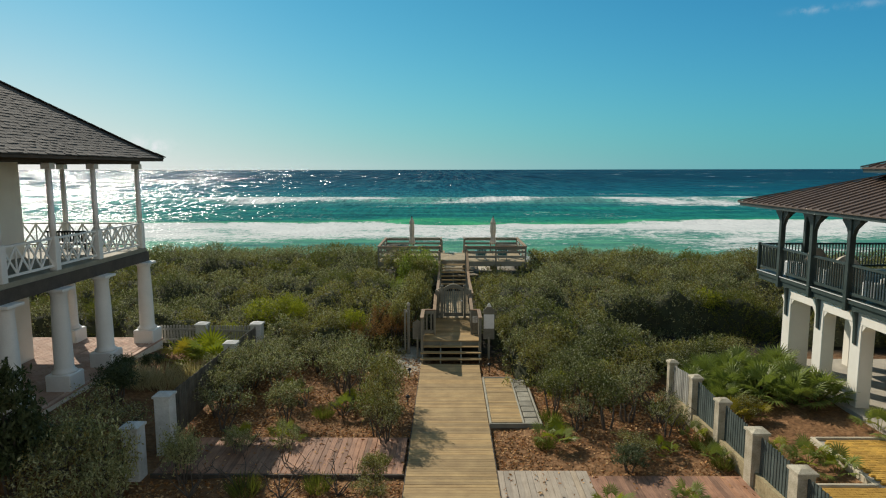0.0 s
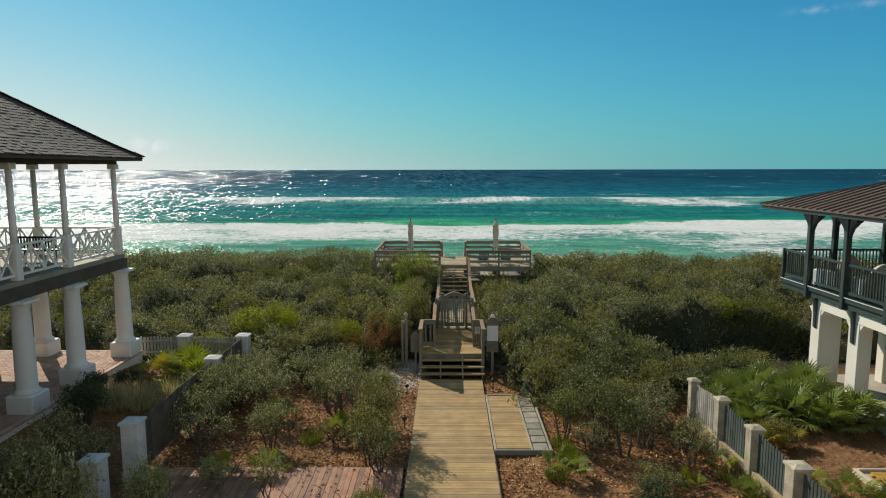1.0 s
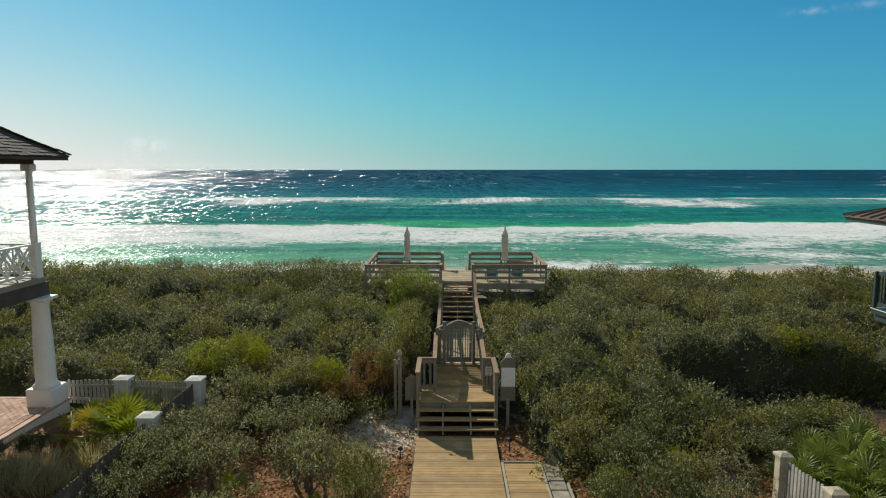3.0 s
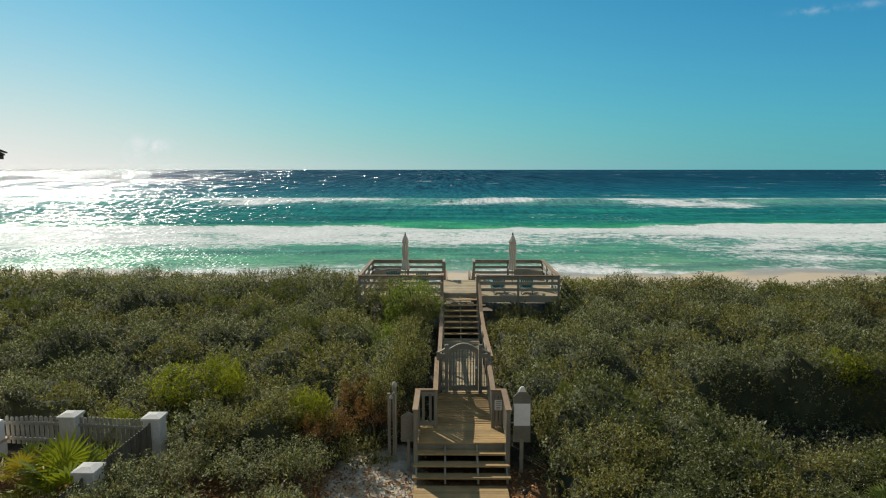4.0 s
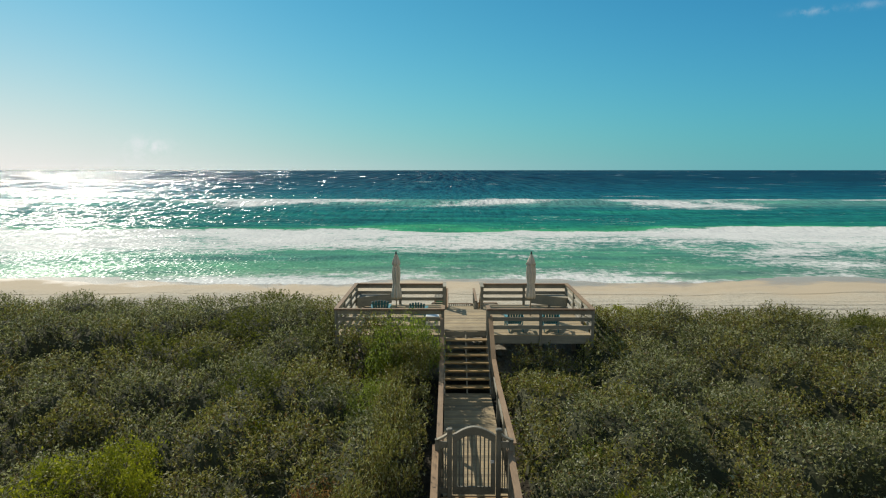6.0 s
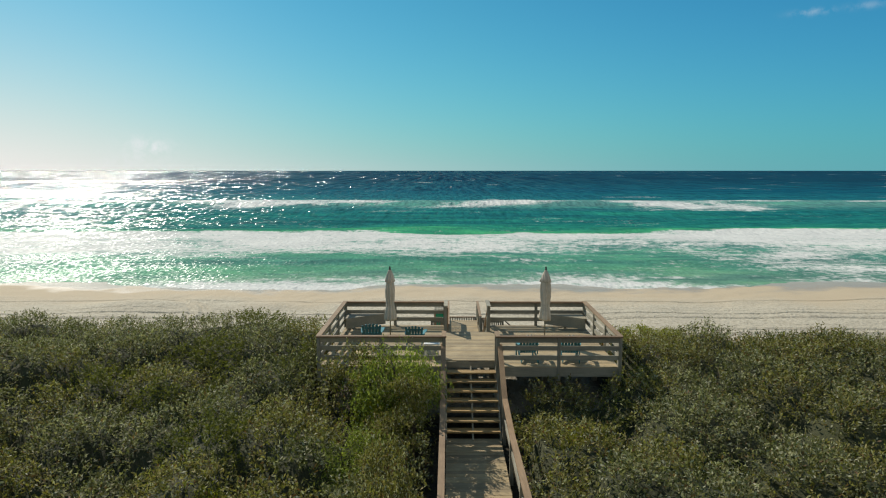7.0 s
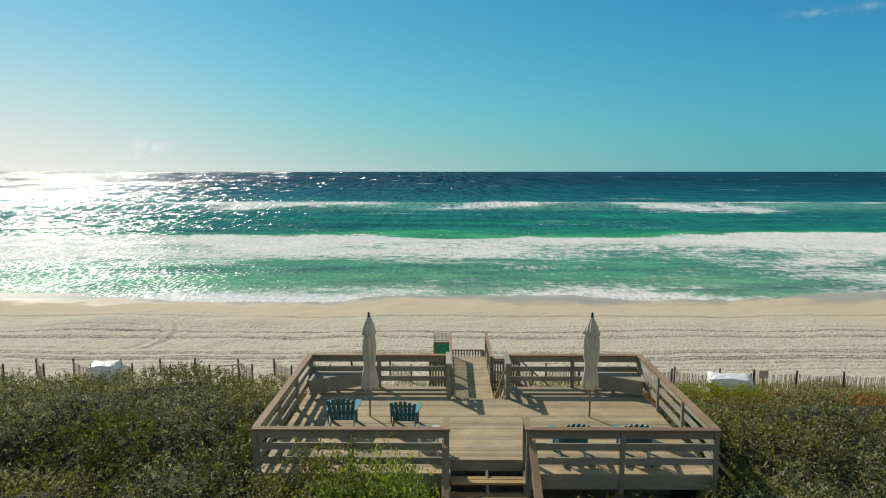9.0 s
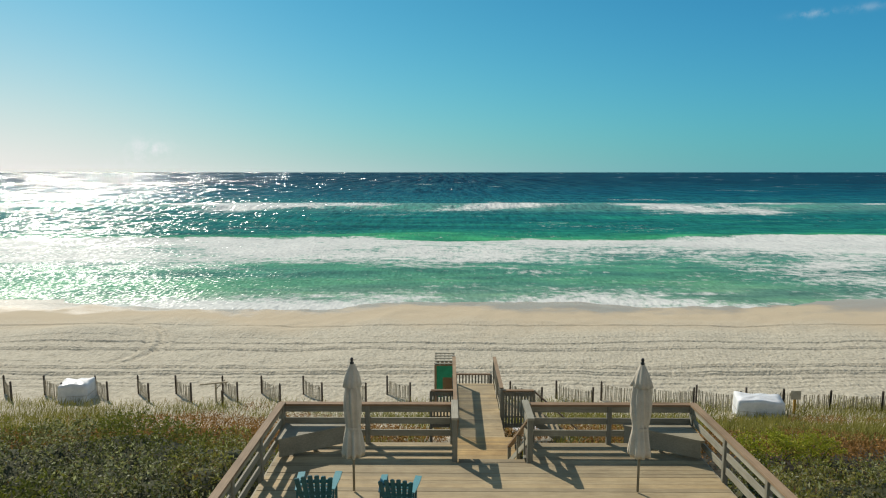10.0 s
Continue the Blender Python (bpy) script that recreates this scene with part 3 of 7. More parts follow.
def quads(name, corners, mat, smooth=False):
    """A mesh of loose quads from an array (n, 4, 3)."""
    n = len(corners)
    me = bpy.data.meshes.new(name)
    me.vertices.add(4 * n)
    me.vertices.foreach_set("co", np.ascontiguousarray(corners, dtype=np.float32).ravel())
    me.loops.add(4 * n)
    me.loops.foreach_set("vertex_index", np.arange(4 * n, dtype=np.int32))
    me.polygons.add(n)
    me.polygons.foreach_set("loop_start", np.arange(0, 4 * n, 4, dtype=np.int32))
    me.update(calc_edges=True)
    me.materials.append(mat)
    return me


def sheet(name, xs, ys, zs, mat, smooth=True):
    """A grid mesh: zs has one row per y."""
    nx, ny = len(xs), len(ys)
    co = np.empty((ny, nx, 3), np.float32)
    co[..., 0], co[..., 1], co[..., 2] = xs[None, :], ys[:, None], zs
    i = np.arange(ny - 1)[:, None] * nx + np.arange(nx - 1)[None, :]
    faces = np.stack([i, i + 1, i + 1 + nx, i + nx], -1).reshape(-1, 4).astype(np.int32)
    me = bpy.data.meshes.new(name)
    me.vertices.add(nx * ny)
    me.vertices.foreach_set("co", co.ravel())
    me.loops.add(faces.size)
    me.loops.foreach_set("vertex_index", faces.ravel())
    me.polygons.add(len(faces))
    me.polygons.foreach_set("loop_start", np.arange(0, faces.size, 4, dtype=np.int32))
    me.polygons.foreach_set("use_smooth", np.ones(len(faces), bool))
    me.update(calc_edges=True)
    me.materials.append(mat)
    return me


def vnoise(x, y, cell, seed=0):
    """Smooth value noise in -1..1 over the plan."""
    x, y = np.asarray(x, float) / cell, np.asarray(y, float) / cell
    ix, iy = np.floor(x).astype(np.int64), np.floor(y).astype(np.int64)
    fx, fy = x - ix, y - iy
    fx, fy = fx * fx * (3 - 2 * fx), fy * fy * (3 - 2 * fy)

    def h(a, b):
        k = (a * 374761393 + b * 668265263 + seed * 974634777) & 0xFFFFFFFF
        k = ((k ^ (k >> 13)) * 1274126177) & 0xFFFFFFFF
        return ((k ^ (k >> 16)) & 0xFFFF) / 32767.5 - 1
    return (h(ix, iy) * (1 - fx) + h(ix + 1, iy) * fx) * (1 - fy) + (h(ix, iy + 1) * (1 - fx) + h(ix + 1, iy + 1) * fx) * fy


def ground_z(x, y):
    """The land's height over the plan, before the fine lumps."""
    x, y = np.asarray(x, float), np.asarray(y, float)
    z = np.interp(y, [-90, 24, 27, 30, 36, 42, 44, 50, 56, 62, 66, 80, 98, 112, 160, 5200], [-0.12, -0.12, 0.15, 0.5, 0.95, 1.35, 1.2, -1.0, -3.3, -5.2, -5.9, -6.1, -6.5, -7.4, -9.0, -9.0])
    inland = np.clip((27 - y) / 3, 0, 1)
    z = z + inland * (np.clip((-x - 8.6) / 2.6, 0, 1) * 0.75 + np.clip((x - 8.2) / 2.5, 0, 1) * 0.42)
    dip = np.interp(y, [41, 42, 45.4, 48, 50, 53], [1.3, 1.15, -0.45, -0.7, -1.2, -2.2])
    near = np.clip((3.0 - np.abs(x - 0.4)) / 1.2, 0, 1) * ((y > 40) & (y < 53))
    return z * (1 - near) + np.minimum(z, dip) * near


def at_ground(x, y):
    return float(ground_z(x, y))

# ---- land, water, dune thicket ----
def spaced(bands):
    """Grid lines from (start, end, step) bands."""
    out = []
    for a, b, s in bands:
        out += list(np.arange(a, b, s))
    return np.array(out + [bands[-1][1]])


xs = spaced([(-900, -200, 100), (-200, -60, 10), (-60, -36, 2), (-36, -14, 0.22), (-14, 36, 0.4), (36, 60, 2), (60, 200, 10), (200, 900, 100)])
ys = spaced([(-90, 4, 6), (4, 68, 0.4), (68, 90, 0.125), (90, 104, 0.6), (104, 130, 4)])
gx, gy = np.meshgrid(xs, ys)
gz = ground_z(gx, gy) + 0.05 * vnoise(gx, gy, 1.7, 3) + 0.03 * vnoise(gx, gy, 0.8, 4)
beach = np.clip((gy - 46) / 8, 0, 1)
gz += beach * (0.16 * vnoise(gx, gy, 7.0, 5) + 0.03 * vnoise(gx, gy, 1.3, 6))
gz += np.clip((gy - 84) / 8, 0, 1) * 0.30 * vnoise(gx, gy * 0 + 3.0, 24.0, 8)
# wheel ruts along the beach
for at, depth, wide in ((72.45, 0.13, 0.13), (72.95, 0.12, 0.13), (74.0, 0.12, 0.12), (74.4, 0.09, 0.12), (71.4, 0.06, 0.12), (79.0, 0.11, 0.13), (79.5, 0.08, 0.12), (81.2, 0.10, 0.14), (69.6, 0.06, 0.12), (70.5, 0.05, 0.1), (75.8, 0.04, 0.11), (83.0, 0.04, 0.13), (88.0, 0.08, 0.2)):
    c = at + 0.14 * vnoise(gx, gy * 0, 30.0, int(at)) + 0.01 * gx
    dd = (gy - c) / wide
    gz += 0.95 * depth * (-np.exp(-dd ** 2) + 0.55 * np.exp(-(dd - 1.7) ** 2)) * (np.abs(gx) < 190)
# the turning marks of a vehicle
for off in (0.0, 0.45, 1.35, 1.8):
    dd = (gx - (-26.1 + off - 0.06 * (gy - 78.5) ** 2)) / 0.20
    gz += 0.15 * (-np.exp(-dd ** 2) + 0.6 * np.exp(-(dd - 1.7) ** 2)) * np.clip((gy - 74.5) / 1.5, 0, 1) * np.clip((88 - gy) / 2, 0, 1)
gz += 0.55 * np.exp(-((gx + 33) / 5.5) ** 2 - ((gy - 84.5) / 2.6) ** 2) + 0.35 * np.exp(-((gx + 20) / 4.0) ** 2 - ((gy - 85.5) / 2.0) ** 2)
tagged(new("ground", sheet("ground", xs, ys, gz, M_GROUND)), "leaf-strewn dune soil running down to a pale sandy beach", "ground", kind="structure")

SEA = -6.5
xs = spaced([(-4800, -800, 400), (-800, -200, 40), (-200, 200, 2.5), (200, 800, 40), (800, 4800, 400)])
ys = spaced([(88, 140, 0.9), (140, 190, 1.2), (190, 330, 2.0), (330, 700, 12), (700, 4900, 210)])
gx, gy = np.meshgrid(xs, ys)
line = gy + 26 * vnoise(gx, gy * 0.25, 75.0, 11) * 0.5 + 5 * vnoise(gx, gy * 0.4, 18.0, 12)


def roller(at, height, front, back):
    d = line - at
    return height * np.exp(-np.where(d < 0, (d / front) ** 2, (d / back) ** 2)) * (0.75 + 0.5 * vnoise(gx, gy * 0 + at, 30.0, int(at)))


fade = np.clip((700 - gy) / 300, 0, 1)
gz = SEA + roller(171, 1.0, 3.0, 9.0) + roller(293, 1.3, 4.0, 12.0) + roller(118, 0.45, 1.6, 6.0) + roller(236, 0.5, 8.0, 12.0) + roller(146, 0.35, 4.0, 6.0)
gz += fade * (0.22 * vnoise(gx * 0.5, gy, 9.0, 13) + 0.12 * vnoise(gx * 0.7, gy, 4.0, 14)) * np.clip((gy - 100) / 20, 0.15, 1)
gz -= np.clip((97 - line) / 6, 0, 1.5) * 0.7
gz += np.clip((gy - 700) / 4200, 0, 1) * 12.0
tagged(new("water", sheet("water", xs, ys, gz, M_SEA)), "green surf breaking in white foam before dark blue sea", "sea", kind="structure")


def hashed(ix, iy, k):
    h = (ix * 374761393 + iy * 668265263 + k * 974634777) & 0xFFFFFFFF
    h = ((h ^ (h >> 13)) * 1274126177) & 0xFFFFFFFF
    return ((h ^ (h >> 16)) & 0xFFFF) / 65535.0


CELL = 1.9


def bushes(x, y):
    """The tallest of the bushes that overlap each place: its dome height, its middle, its number."""
    x, y = np.asarray(x, float), np.asarray(y, float)
    bx, by = np.floor(x / CELL).astype(np.int64), np.floor(y / CELL).astype(np.int64)
    best = np.full(x.shape, -1.0)
    mx, my, num = np.zeros(x.shape), np.zeros(x.shape), np.zeros(x.shape)
    for i in (-1, 0, 1):
        for j in (-1, 0, 1):
            cx, cy = bx + i, by + j
            px, py = (cx + hashed(cx, cy, 1)) * CELL, (cy + hashed(cx, cy, 2)) * CELL
            r = 0.90 + 0.95 * hashed(cx, cy, 3)
            d2 = ((x - px) ** 2 + (y - py) ** 2) / r ** 2
            h = (0.45 + 0.75 * hashed(cx, cy, 4)) * np.sqrt(np.clip(1 - d2, 0, 1))
            up = h > best
            best, mx, my, num = np.where(up, h, best), np.where(up, px, mx), np.where(up, py, my), np.where(up, hashed(cx, cy, 5), num)
    return best, mx, my, num


def canopy(x, y, detail=False):
    """The top of the dune thicket over the plan; -99 where none grows."""
    x, y = np.asarray(x, float), np.asarray(y, float)
    yy = y + np.clip(x / 12, -1, 1) * 0.9 + 0.8 * vnoise(x, y * 0, 9.0, 21)
    top = np.interp(yy, [20, 24, 27, 30, 34, 38, 40.5, 41.6, 42.6, 43.6, 45, 54], [0.7, 1.05, 1.55, 1.95, 2.3, 2.55, 2.66, 2.5, 1.7, 0.7, -0.3, -4.0])
    dome, mx, my, num = bushes(x, y)
    swellup = np.interp(yy, [27, 38], [1.35, 0.52])
    top = top + 0.10 - 0.78 * swellup + dome * swellup + 0.16 * vnoise(x, y, 5.0, 22) + 0.13 * vnoise(x, y, 0.7, 24) + 0.07 * vnoise(x, y, 0.33, 27)
    top = top + 0.22 * np.clip((-x - 3.5) / 3, 0, 1) * np.clip((yy - 33) / 5, 0, 1) * np.clip((42.5 - yy) / 1.5, 0, 1)
    hollow = np.exp(-((x - 11.5) / 4.2) ** 4 - ((y - 26.8) / 1.5) ** 4)
    top = np.where(hollow > 0.02, np.maximum(top - 1.8 * hollow, np.minimum(top, ground_z(x, y) + 0.2)), top)
    top = top + 0.5 * np.exp(-((x - 11.2) / 4.2) ** 4 - ((y - 29.4) / 1.1) ** 2)
    top = top - 0.6 * np.exp(-((x + 10.5) / 3.5) ** 2 - ((y - 30.5) / 1.6) ** 2)
    near_deck = np.clip((4.7 - np.abs(x - 0.15)) / 1.2, 0, 1) * np.clip((y - 33.0) / 2, 0, 1)
    top = top - near_deck * 0.5
    near_walk = np.clip((2.6 - np.abs(x - 0.15)) / 1.2, 0, 1) * np.clip((37 - y) / 2, 0, 1)
    top = top - near_walk * 0.3
    gone = (np.abs(x - 0.12) < 1.15) & (y > 20)
    gone |= (np.abs(x - 0.12) < 1.95) & (y < 27.2)
    gone |= (x > -4.45) & (x < 4.75) & (y > 36.8) & (y < 47.5)
    gone |= (x > -1.9) & (x < 3.2) & (y > 42)
    gone |= (x < -11.2) & (y < 26.9)
    gone |= (x < -7.7) & (y < 25.4)
    gone |= (x > 12.3) & (y < 26.6)
    gone |= (x > 7.4) & (y < 23.5)
    gone |= y < np.where(x < 0, 25.3 + 0.8 * vnoise(x, y, 2.0, 25), 22.6 + 0.9 * vnoise(x, y, 2.0, 25))
    gone |= y > 43.7 + 0.9 * vnoise(x, y, 2.5, 26)
    gone |= top < ground_z(x, y) + 0.12
    top = np.where(gone, -99.0, top)
    return (top, mx, my, num) if detail else top


def leaf_quads(base, along, length, width, rng):
    """Pointed leaves: base (n, 3), unit direction (n, 3), sizes (n,)."""
    n = len(base)
    side = np.cross(along, rng.normal(size=(n, 3)) * 0.75 + np.array([0.0, 0.0, 1.0]))
    side /= np.linalg.norm(side, axis=1, keepdims=True) + 1e-9
    mid = base + along * (length * 0.55)[:, None]
    return np.stack([base, mid + side * (width / 2)[:, None], base + along * length[:, None], mid - side * (width / 2)[:, None]], 1)


def sprigs(tips, rng, leaves, size, reach=0.32, lean=0.55, out_from=None):
    """Leafy twigs that end near the given points."""
    n = len(tips)
    d = np.stack([rng.normal(0, lean, n), rng.normal(0, lean, n), np.ones(n)], 1)
    if out_from is not None:
        d += out_from
    d /= np.linalg.norm(d, axis=1, keepdims=True)
    k = np.linspace(0, 1, leaves)[None, :, None]
    base = (tips - d * reach)[:, None, :] + d[:, None, :] * reach * k
    out = rng.normal(0, 1, (n, leaves, 3)) + d[:, None, :] * 0.7
    out /= np.linalg.norm(out, axis=2, keepdims=True)
    base, out = base.reshape(-1, 3), out.reshape(-1, 3)
    s = size * rng.uniform(0.65, 1.25, len(base))
    return leaf_quads(base, out, s, s * rng.uniform(0.30, 0.48, len(base)), rng)


def scatter(rng, x0, x1, y0, y1, per_m2):
    n = int((x1 - x0) * (y1 - y0) * per_m2)
    return rng.uniform(x0, x1, n), rng.uniform(y0, y1, n)


rng = np.random.default_rng(5)
KINDS = [("dune_scrub", M_THICKET, 0.40, "dense olive-green windswept scrub covering the dune"), ("grey_scrub", M_SHRUB, 0.68, "grey-green small-leaved scrub on the dune"), ("dark_scrub", M_DARKSCRUB, 0.76, "dark green scrub in the hollows of the dune"), ("yellow_scrub", M_YELLOWSCRUB, 0.91, "yellow-green scrub on the dune"), ("brown_scrub", M_BROWNSCRUB, 1.01, "brownish half-dry scrub on the dune")]
chunks = {k[0]: [] for k in KINDS}
for x0, x1, y0, y1, per, size, leaves, reach in ((-20, 20, 21, 40, 68, 0.098, 11, 0.32), (-20, 20, 40, 47, 84, 0.076, 11, 0.28), (-45, -20, 24, 47, 22, 0.15, 9, 0.38), (20, 45, 24, 47, 22, 0.15, 9, 0.38), (-110, -45, 24, 47, 5, 0.34, 8, 0.6), (45, 110, 24, 47, 5, 0.34, 8, 0.6)):
    x, y = scatter(rng, x0, x1, y0, y1, per)
    top, mx, my, num = canopy(x, y, True)
    ok = top > -50
    x, y, top, mx, my, num = x[ok], y[ok], top[ok], mx[ok], my[ok], num[ok]
    z = top + rng.uniform(-0.38, 0.09, len(x)) + 0.14 * rng.random(len(x)) ** 7
    rim = (canopy(x, y - 0.45) < -50) | (canopy(x - 0.45, y) < -50) | (canopy(x + 0.45, y) < -50)
    z = np.where(rim, ground_z(x, y) + (z - ground_z(x, y)) * rng.uniform(0.15, 1.0, len(x)), z)
    out = np.stack([x - mx, y - my, np.zeros(len(x))], 1) * 0.8
    num = np.clip(num * 0.72 + 0.28 * (0.5 + 0.9 * vnoise(x, y, 6.0, 29)), 0, 1)
    num = (num + rng.normal(0, 0.03, len(x))).clip(0, 1)
    low = 0.0
    for name, mat, high, label in KINDS:
        sel = (num >= low) & (num < high)
        low = high
        if sel.any():
            chunks[name].append(sprigs(np.stack([x, y, z], 1)[sel], rng, leaves, size, reach, 0.5, out[sel]))
for name, mat, high, label in KINDS:
    tagged(new(name, quads(name, np.concatenate(chunks[name]), mat)), label, "scrub", kind="stuff")

# bare twigs showing through the leaves
x, y = scatter(rng, -22, 22, 21, 46, 3.0)
top = canopy(x, y)
ok = top > -50
x, y, top = x[ok], y[ok], top[ok]
n = len(x)
d = np.stack([rng.normal(0, 0.8, n), rng.normal(0, 0.8, n), rng.uniform(0.3, 1.2, n)], 1)
d /= np.linalg.norm(d, axis=1, keepdims=True)
base = np.stack([x, y, top - 0.30], 1)
tagged(new("bare_twigs", quads("bare_twigs", leaf_quads(base, d, rng.uniform(0.3, 0.62, n), rng.uniform(0.012, 0.022, n), rng), M_TWIG)), "pale bare twigs among the dune scrub", "twigs", kind="stuff")

# dark sheet under the canopy, coloured as stems, old leaves and their shade
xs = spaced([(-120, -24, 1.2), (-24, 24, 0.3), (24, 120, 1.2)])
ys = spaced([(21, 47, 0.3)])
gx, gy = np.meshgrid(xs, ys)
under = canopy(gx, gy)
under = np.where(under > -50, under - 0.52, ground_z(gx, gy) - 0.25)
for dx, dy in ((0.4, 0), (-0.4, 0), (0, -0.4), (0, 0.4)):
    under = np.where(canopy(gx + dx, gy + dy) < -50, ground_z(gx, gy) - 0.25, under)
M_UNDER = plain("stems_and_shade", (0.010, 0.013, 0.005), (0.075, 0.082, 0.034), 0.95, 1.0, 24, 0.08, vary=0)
tagged(new("scrub_floor", sheet("scrub_floor", xs, ys, under, M_UNDER)), "dark sheet of stems and painted shade below the dune scrub", "scrub", kind="stuff")

# ---- boardwalk, stairs, gate and deck ----
FLOOR = 2.50
rnd = random.Random(4)


def plank_mesh(name, length, width, thick, mat, along="x", sag=0.0):
    """A board with eased long edges, centred on its own middle."""
    bm = bmesh.new()
    c = 0.004 if mat is not M_DECK else 0.002
    sec = [(-width / 2, -thick), (width / 2, -thick), (width / 2, -c), (width / 2 - c, 0), (-width / 2 + c, 0), (-width / 2, -c)]
    prism(bm, sec, "y" if along == "y" else "x", -length / 2, length / 2)
    return mesh_of(name, bm, mat)


def boards(parent, me, places, name="plank", wander=0.006):
    for x, y, z in places:
        piece(name, me, parent, pose(x + rnd.uniform(-wander, wander), y, z + rnd.uniform(-0.003, 0.003), 0, 0, rnd.uniform(-0.12, 0.12)))


def rail_run(parent, a, b, floor_a, floor_b, height, spans, mat_cap, mat_rail, boards_at=(0.72, 0.38), posts=True, cap_w=0.15, inner=None):
    """A railing from a to b (plan): cap as the parent part, with posts and boards under it."""
    a, b = Vector((a[0], a[1], 0)), Vector((b[0], b[1], 0))
    pa, pb = a + Vector((0, 0, floor_a + height)), b + Vector((0, 0, floor_b + height))
    bm = bmesh.new()
    d = (pb - pa).normalized()
    beam(bm, pa - d * 0.06, pb + d * 0.06, cap_w, 0.045)
    rail = part("railing", bm, mat_cap, parent, "weathered timber rail with a flat cap")
    if posts:
        for i in range(spans + 1):
            p = a.lerp(b, i / spans)
            f = floor_a + (floor_b - floor_a) * i / spans
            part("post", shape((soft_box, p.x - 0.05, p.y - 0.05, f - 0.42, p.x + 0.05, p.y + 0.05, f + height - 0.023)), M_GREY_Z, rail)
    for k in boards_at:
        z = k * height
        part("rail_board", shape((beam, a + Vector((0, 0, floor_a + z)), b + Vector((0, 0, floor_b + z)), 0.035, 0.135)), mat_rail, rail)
    return rail


def pickets(parent, a, b, za, zb, h0, h1, gap=0.13, w=0.04, name="picket", mat=None):
    a, b = Vector((a[0], a[1], 0)), Vector((b[0], b[1], 0))
    n = max(2, int((b - a).length / gap))
    for i in range(n):
        k = (i + 0.5) / n
        p = a.lerp(b, k)
        z = za + (zb - za) * k
        part(name, shape((soft_box, p.x - w / 2, p.y - w / 2, z + h0, p.x + w / 2, p.y + w / 2, z + h1, 0.006)), mat or M_GREY_Z, parent)


# the long boardwalk on the ground
walk_way = thing("boardwalk", (0, 0, 0), "golden timber boardwalk of cross planks leading to the stairs", "boardwalk", kind="structure")
bm = bmesh.new()
for x in (-1.12, -0.4, 0.4, 1.12):
    box(bm, x - 0.04, 4.0, -0.22, x + 0.04, 24.9, -0.042)
part("joist", bm, M_GREY_Y, walk_way)
part("edge_board", shape((box, 1.185, 4.0, -0.2, 1.205, 18.66, -0.01)), M_FASCIA, walk_way)
part("edge_board", shape((box, -1.245, 4.0, -0.2, -1.225, 24.0, -0.01)), M_FASCIA, walk_way)
me = plank_mesh("plank", 2.40, 0.1385, 0.038, M_PLANK)
boards(walk_way, me, [(-0.02, 4.1 + 0.1415 * i, 0.0) for i in range(147)])

side = thing("side_platform", (0, 0, 0), "low timber platform with a pale border beside the boardwalk", "platform", kind="structure")
part("frame", shape((box, 1.24, 18.74, -0.16, 2.28, 23.18, -0.045)), M_FASCIA, side)
me = plank_mesh("plank", 0.98, 0.1385, 0.038, M_PLANK)
boards(side, me, [(1.78, 18.86 + 0.1415 * i, 0.0) for i in range(30)])
for x0, y0, x1, y1 in ((1.21, 18.72, 1.28, 23.2), (2.27, 18.72, 2.33, 23.2), (1.21, 18.64, 2.9, 18.72), (1.21, 23.1, 2.34, 23.18), (2.82, 18.72, 2.88, 22.0)):
    part("border", shape((soft_box, x0, y0, -0.14, x1, y1, 0.012, 0.008)), M_GREY_Y if x1 - x0 < 0.2 else M_GREY_X, side, "pale weathered border board")
for i in range(9):
    bm = bmesh.new()
    y0 = 18.76 + i * 0.48
    soft_box(bm, 2.35 + rnd.uniform(0, 0.02), y0, -0.15, 2.80, y0 + 0.45, -0.012 + rnd.uniform(-0.012, 0.006), 0.02)
    part("stepping_slab", bm, M_SLAB, side, "mossy grey slab")

cross = thing("cross_walk", (0, 0, 0), "pinkish weathered boards crossing the garden", "boardwalk", kind="structure")
M_PINK = wood("pinkish_boards", (0.15, 0.070, 0.042), (0.48, 0.27, 0.165), "y", vary=0.45)
M_PALEB = wood("pale_boards", (0.27, 0.22, 0.16), (0.52, 0.44, 0.34), "y", vary=0.2)
part("edge_beam", shape((box, -8.0, 15.30, -0.25, -1.27, 15.37, -0.01), (box, -8.0, 17.62, -0.2, -1.27, 17.68, -0.03)), M_FASCIA, cross)
me = plank_mesh("plank", 2.25, 0.142, 0.038, M_PINK, "y")
boards(cross, me, [(-7.9 + 0.148 * i, 16.49, -0.005) for i in range(45)])
me = plank_mesh("plank", 1.9, 0.142, 0.038, M_PALEB, "y")
boards(cross, me, [(1.29 + 0.148 * i, 14.60, -0.005) for i in range(16)])
me = plank_mesh("plank", 1.9, 0.142, 0.038, M_PINK, "y")
boards(cross, me, [(1.29 + 0.148 * i, 14.35, -0.02) for i in range(16, 43)])

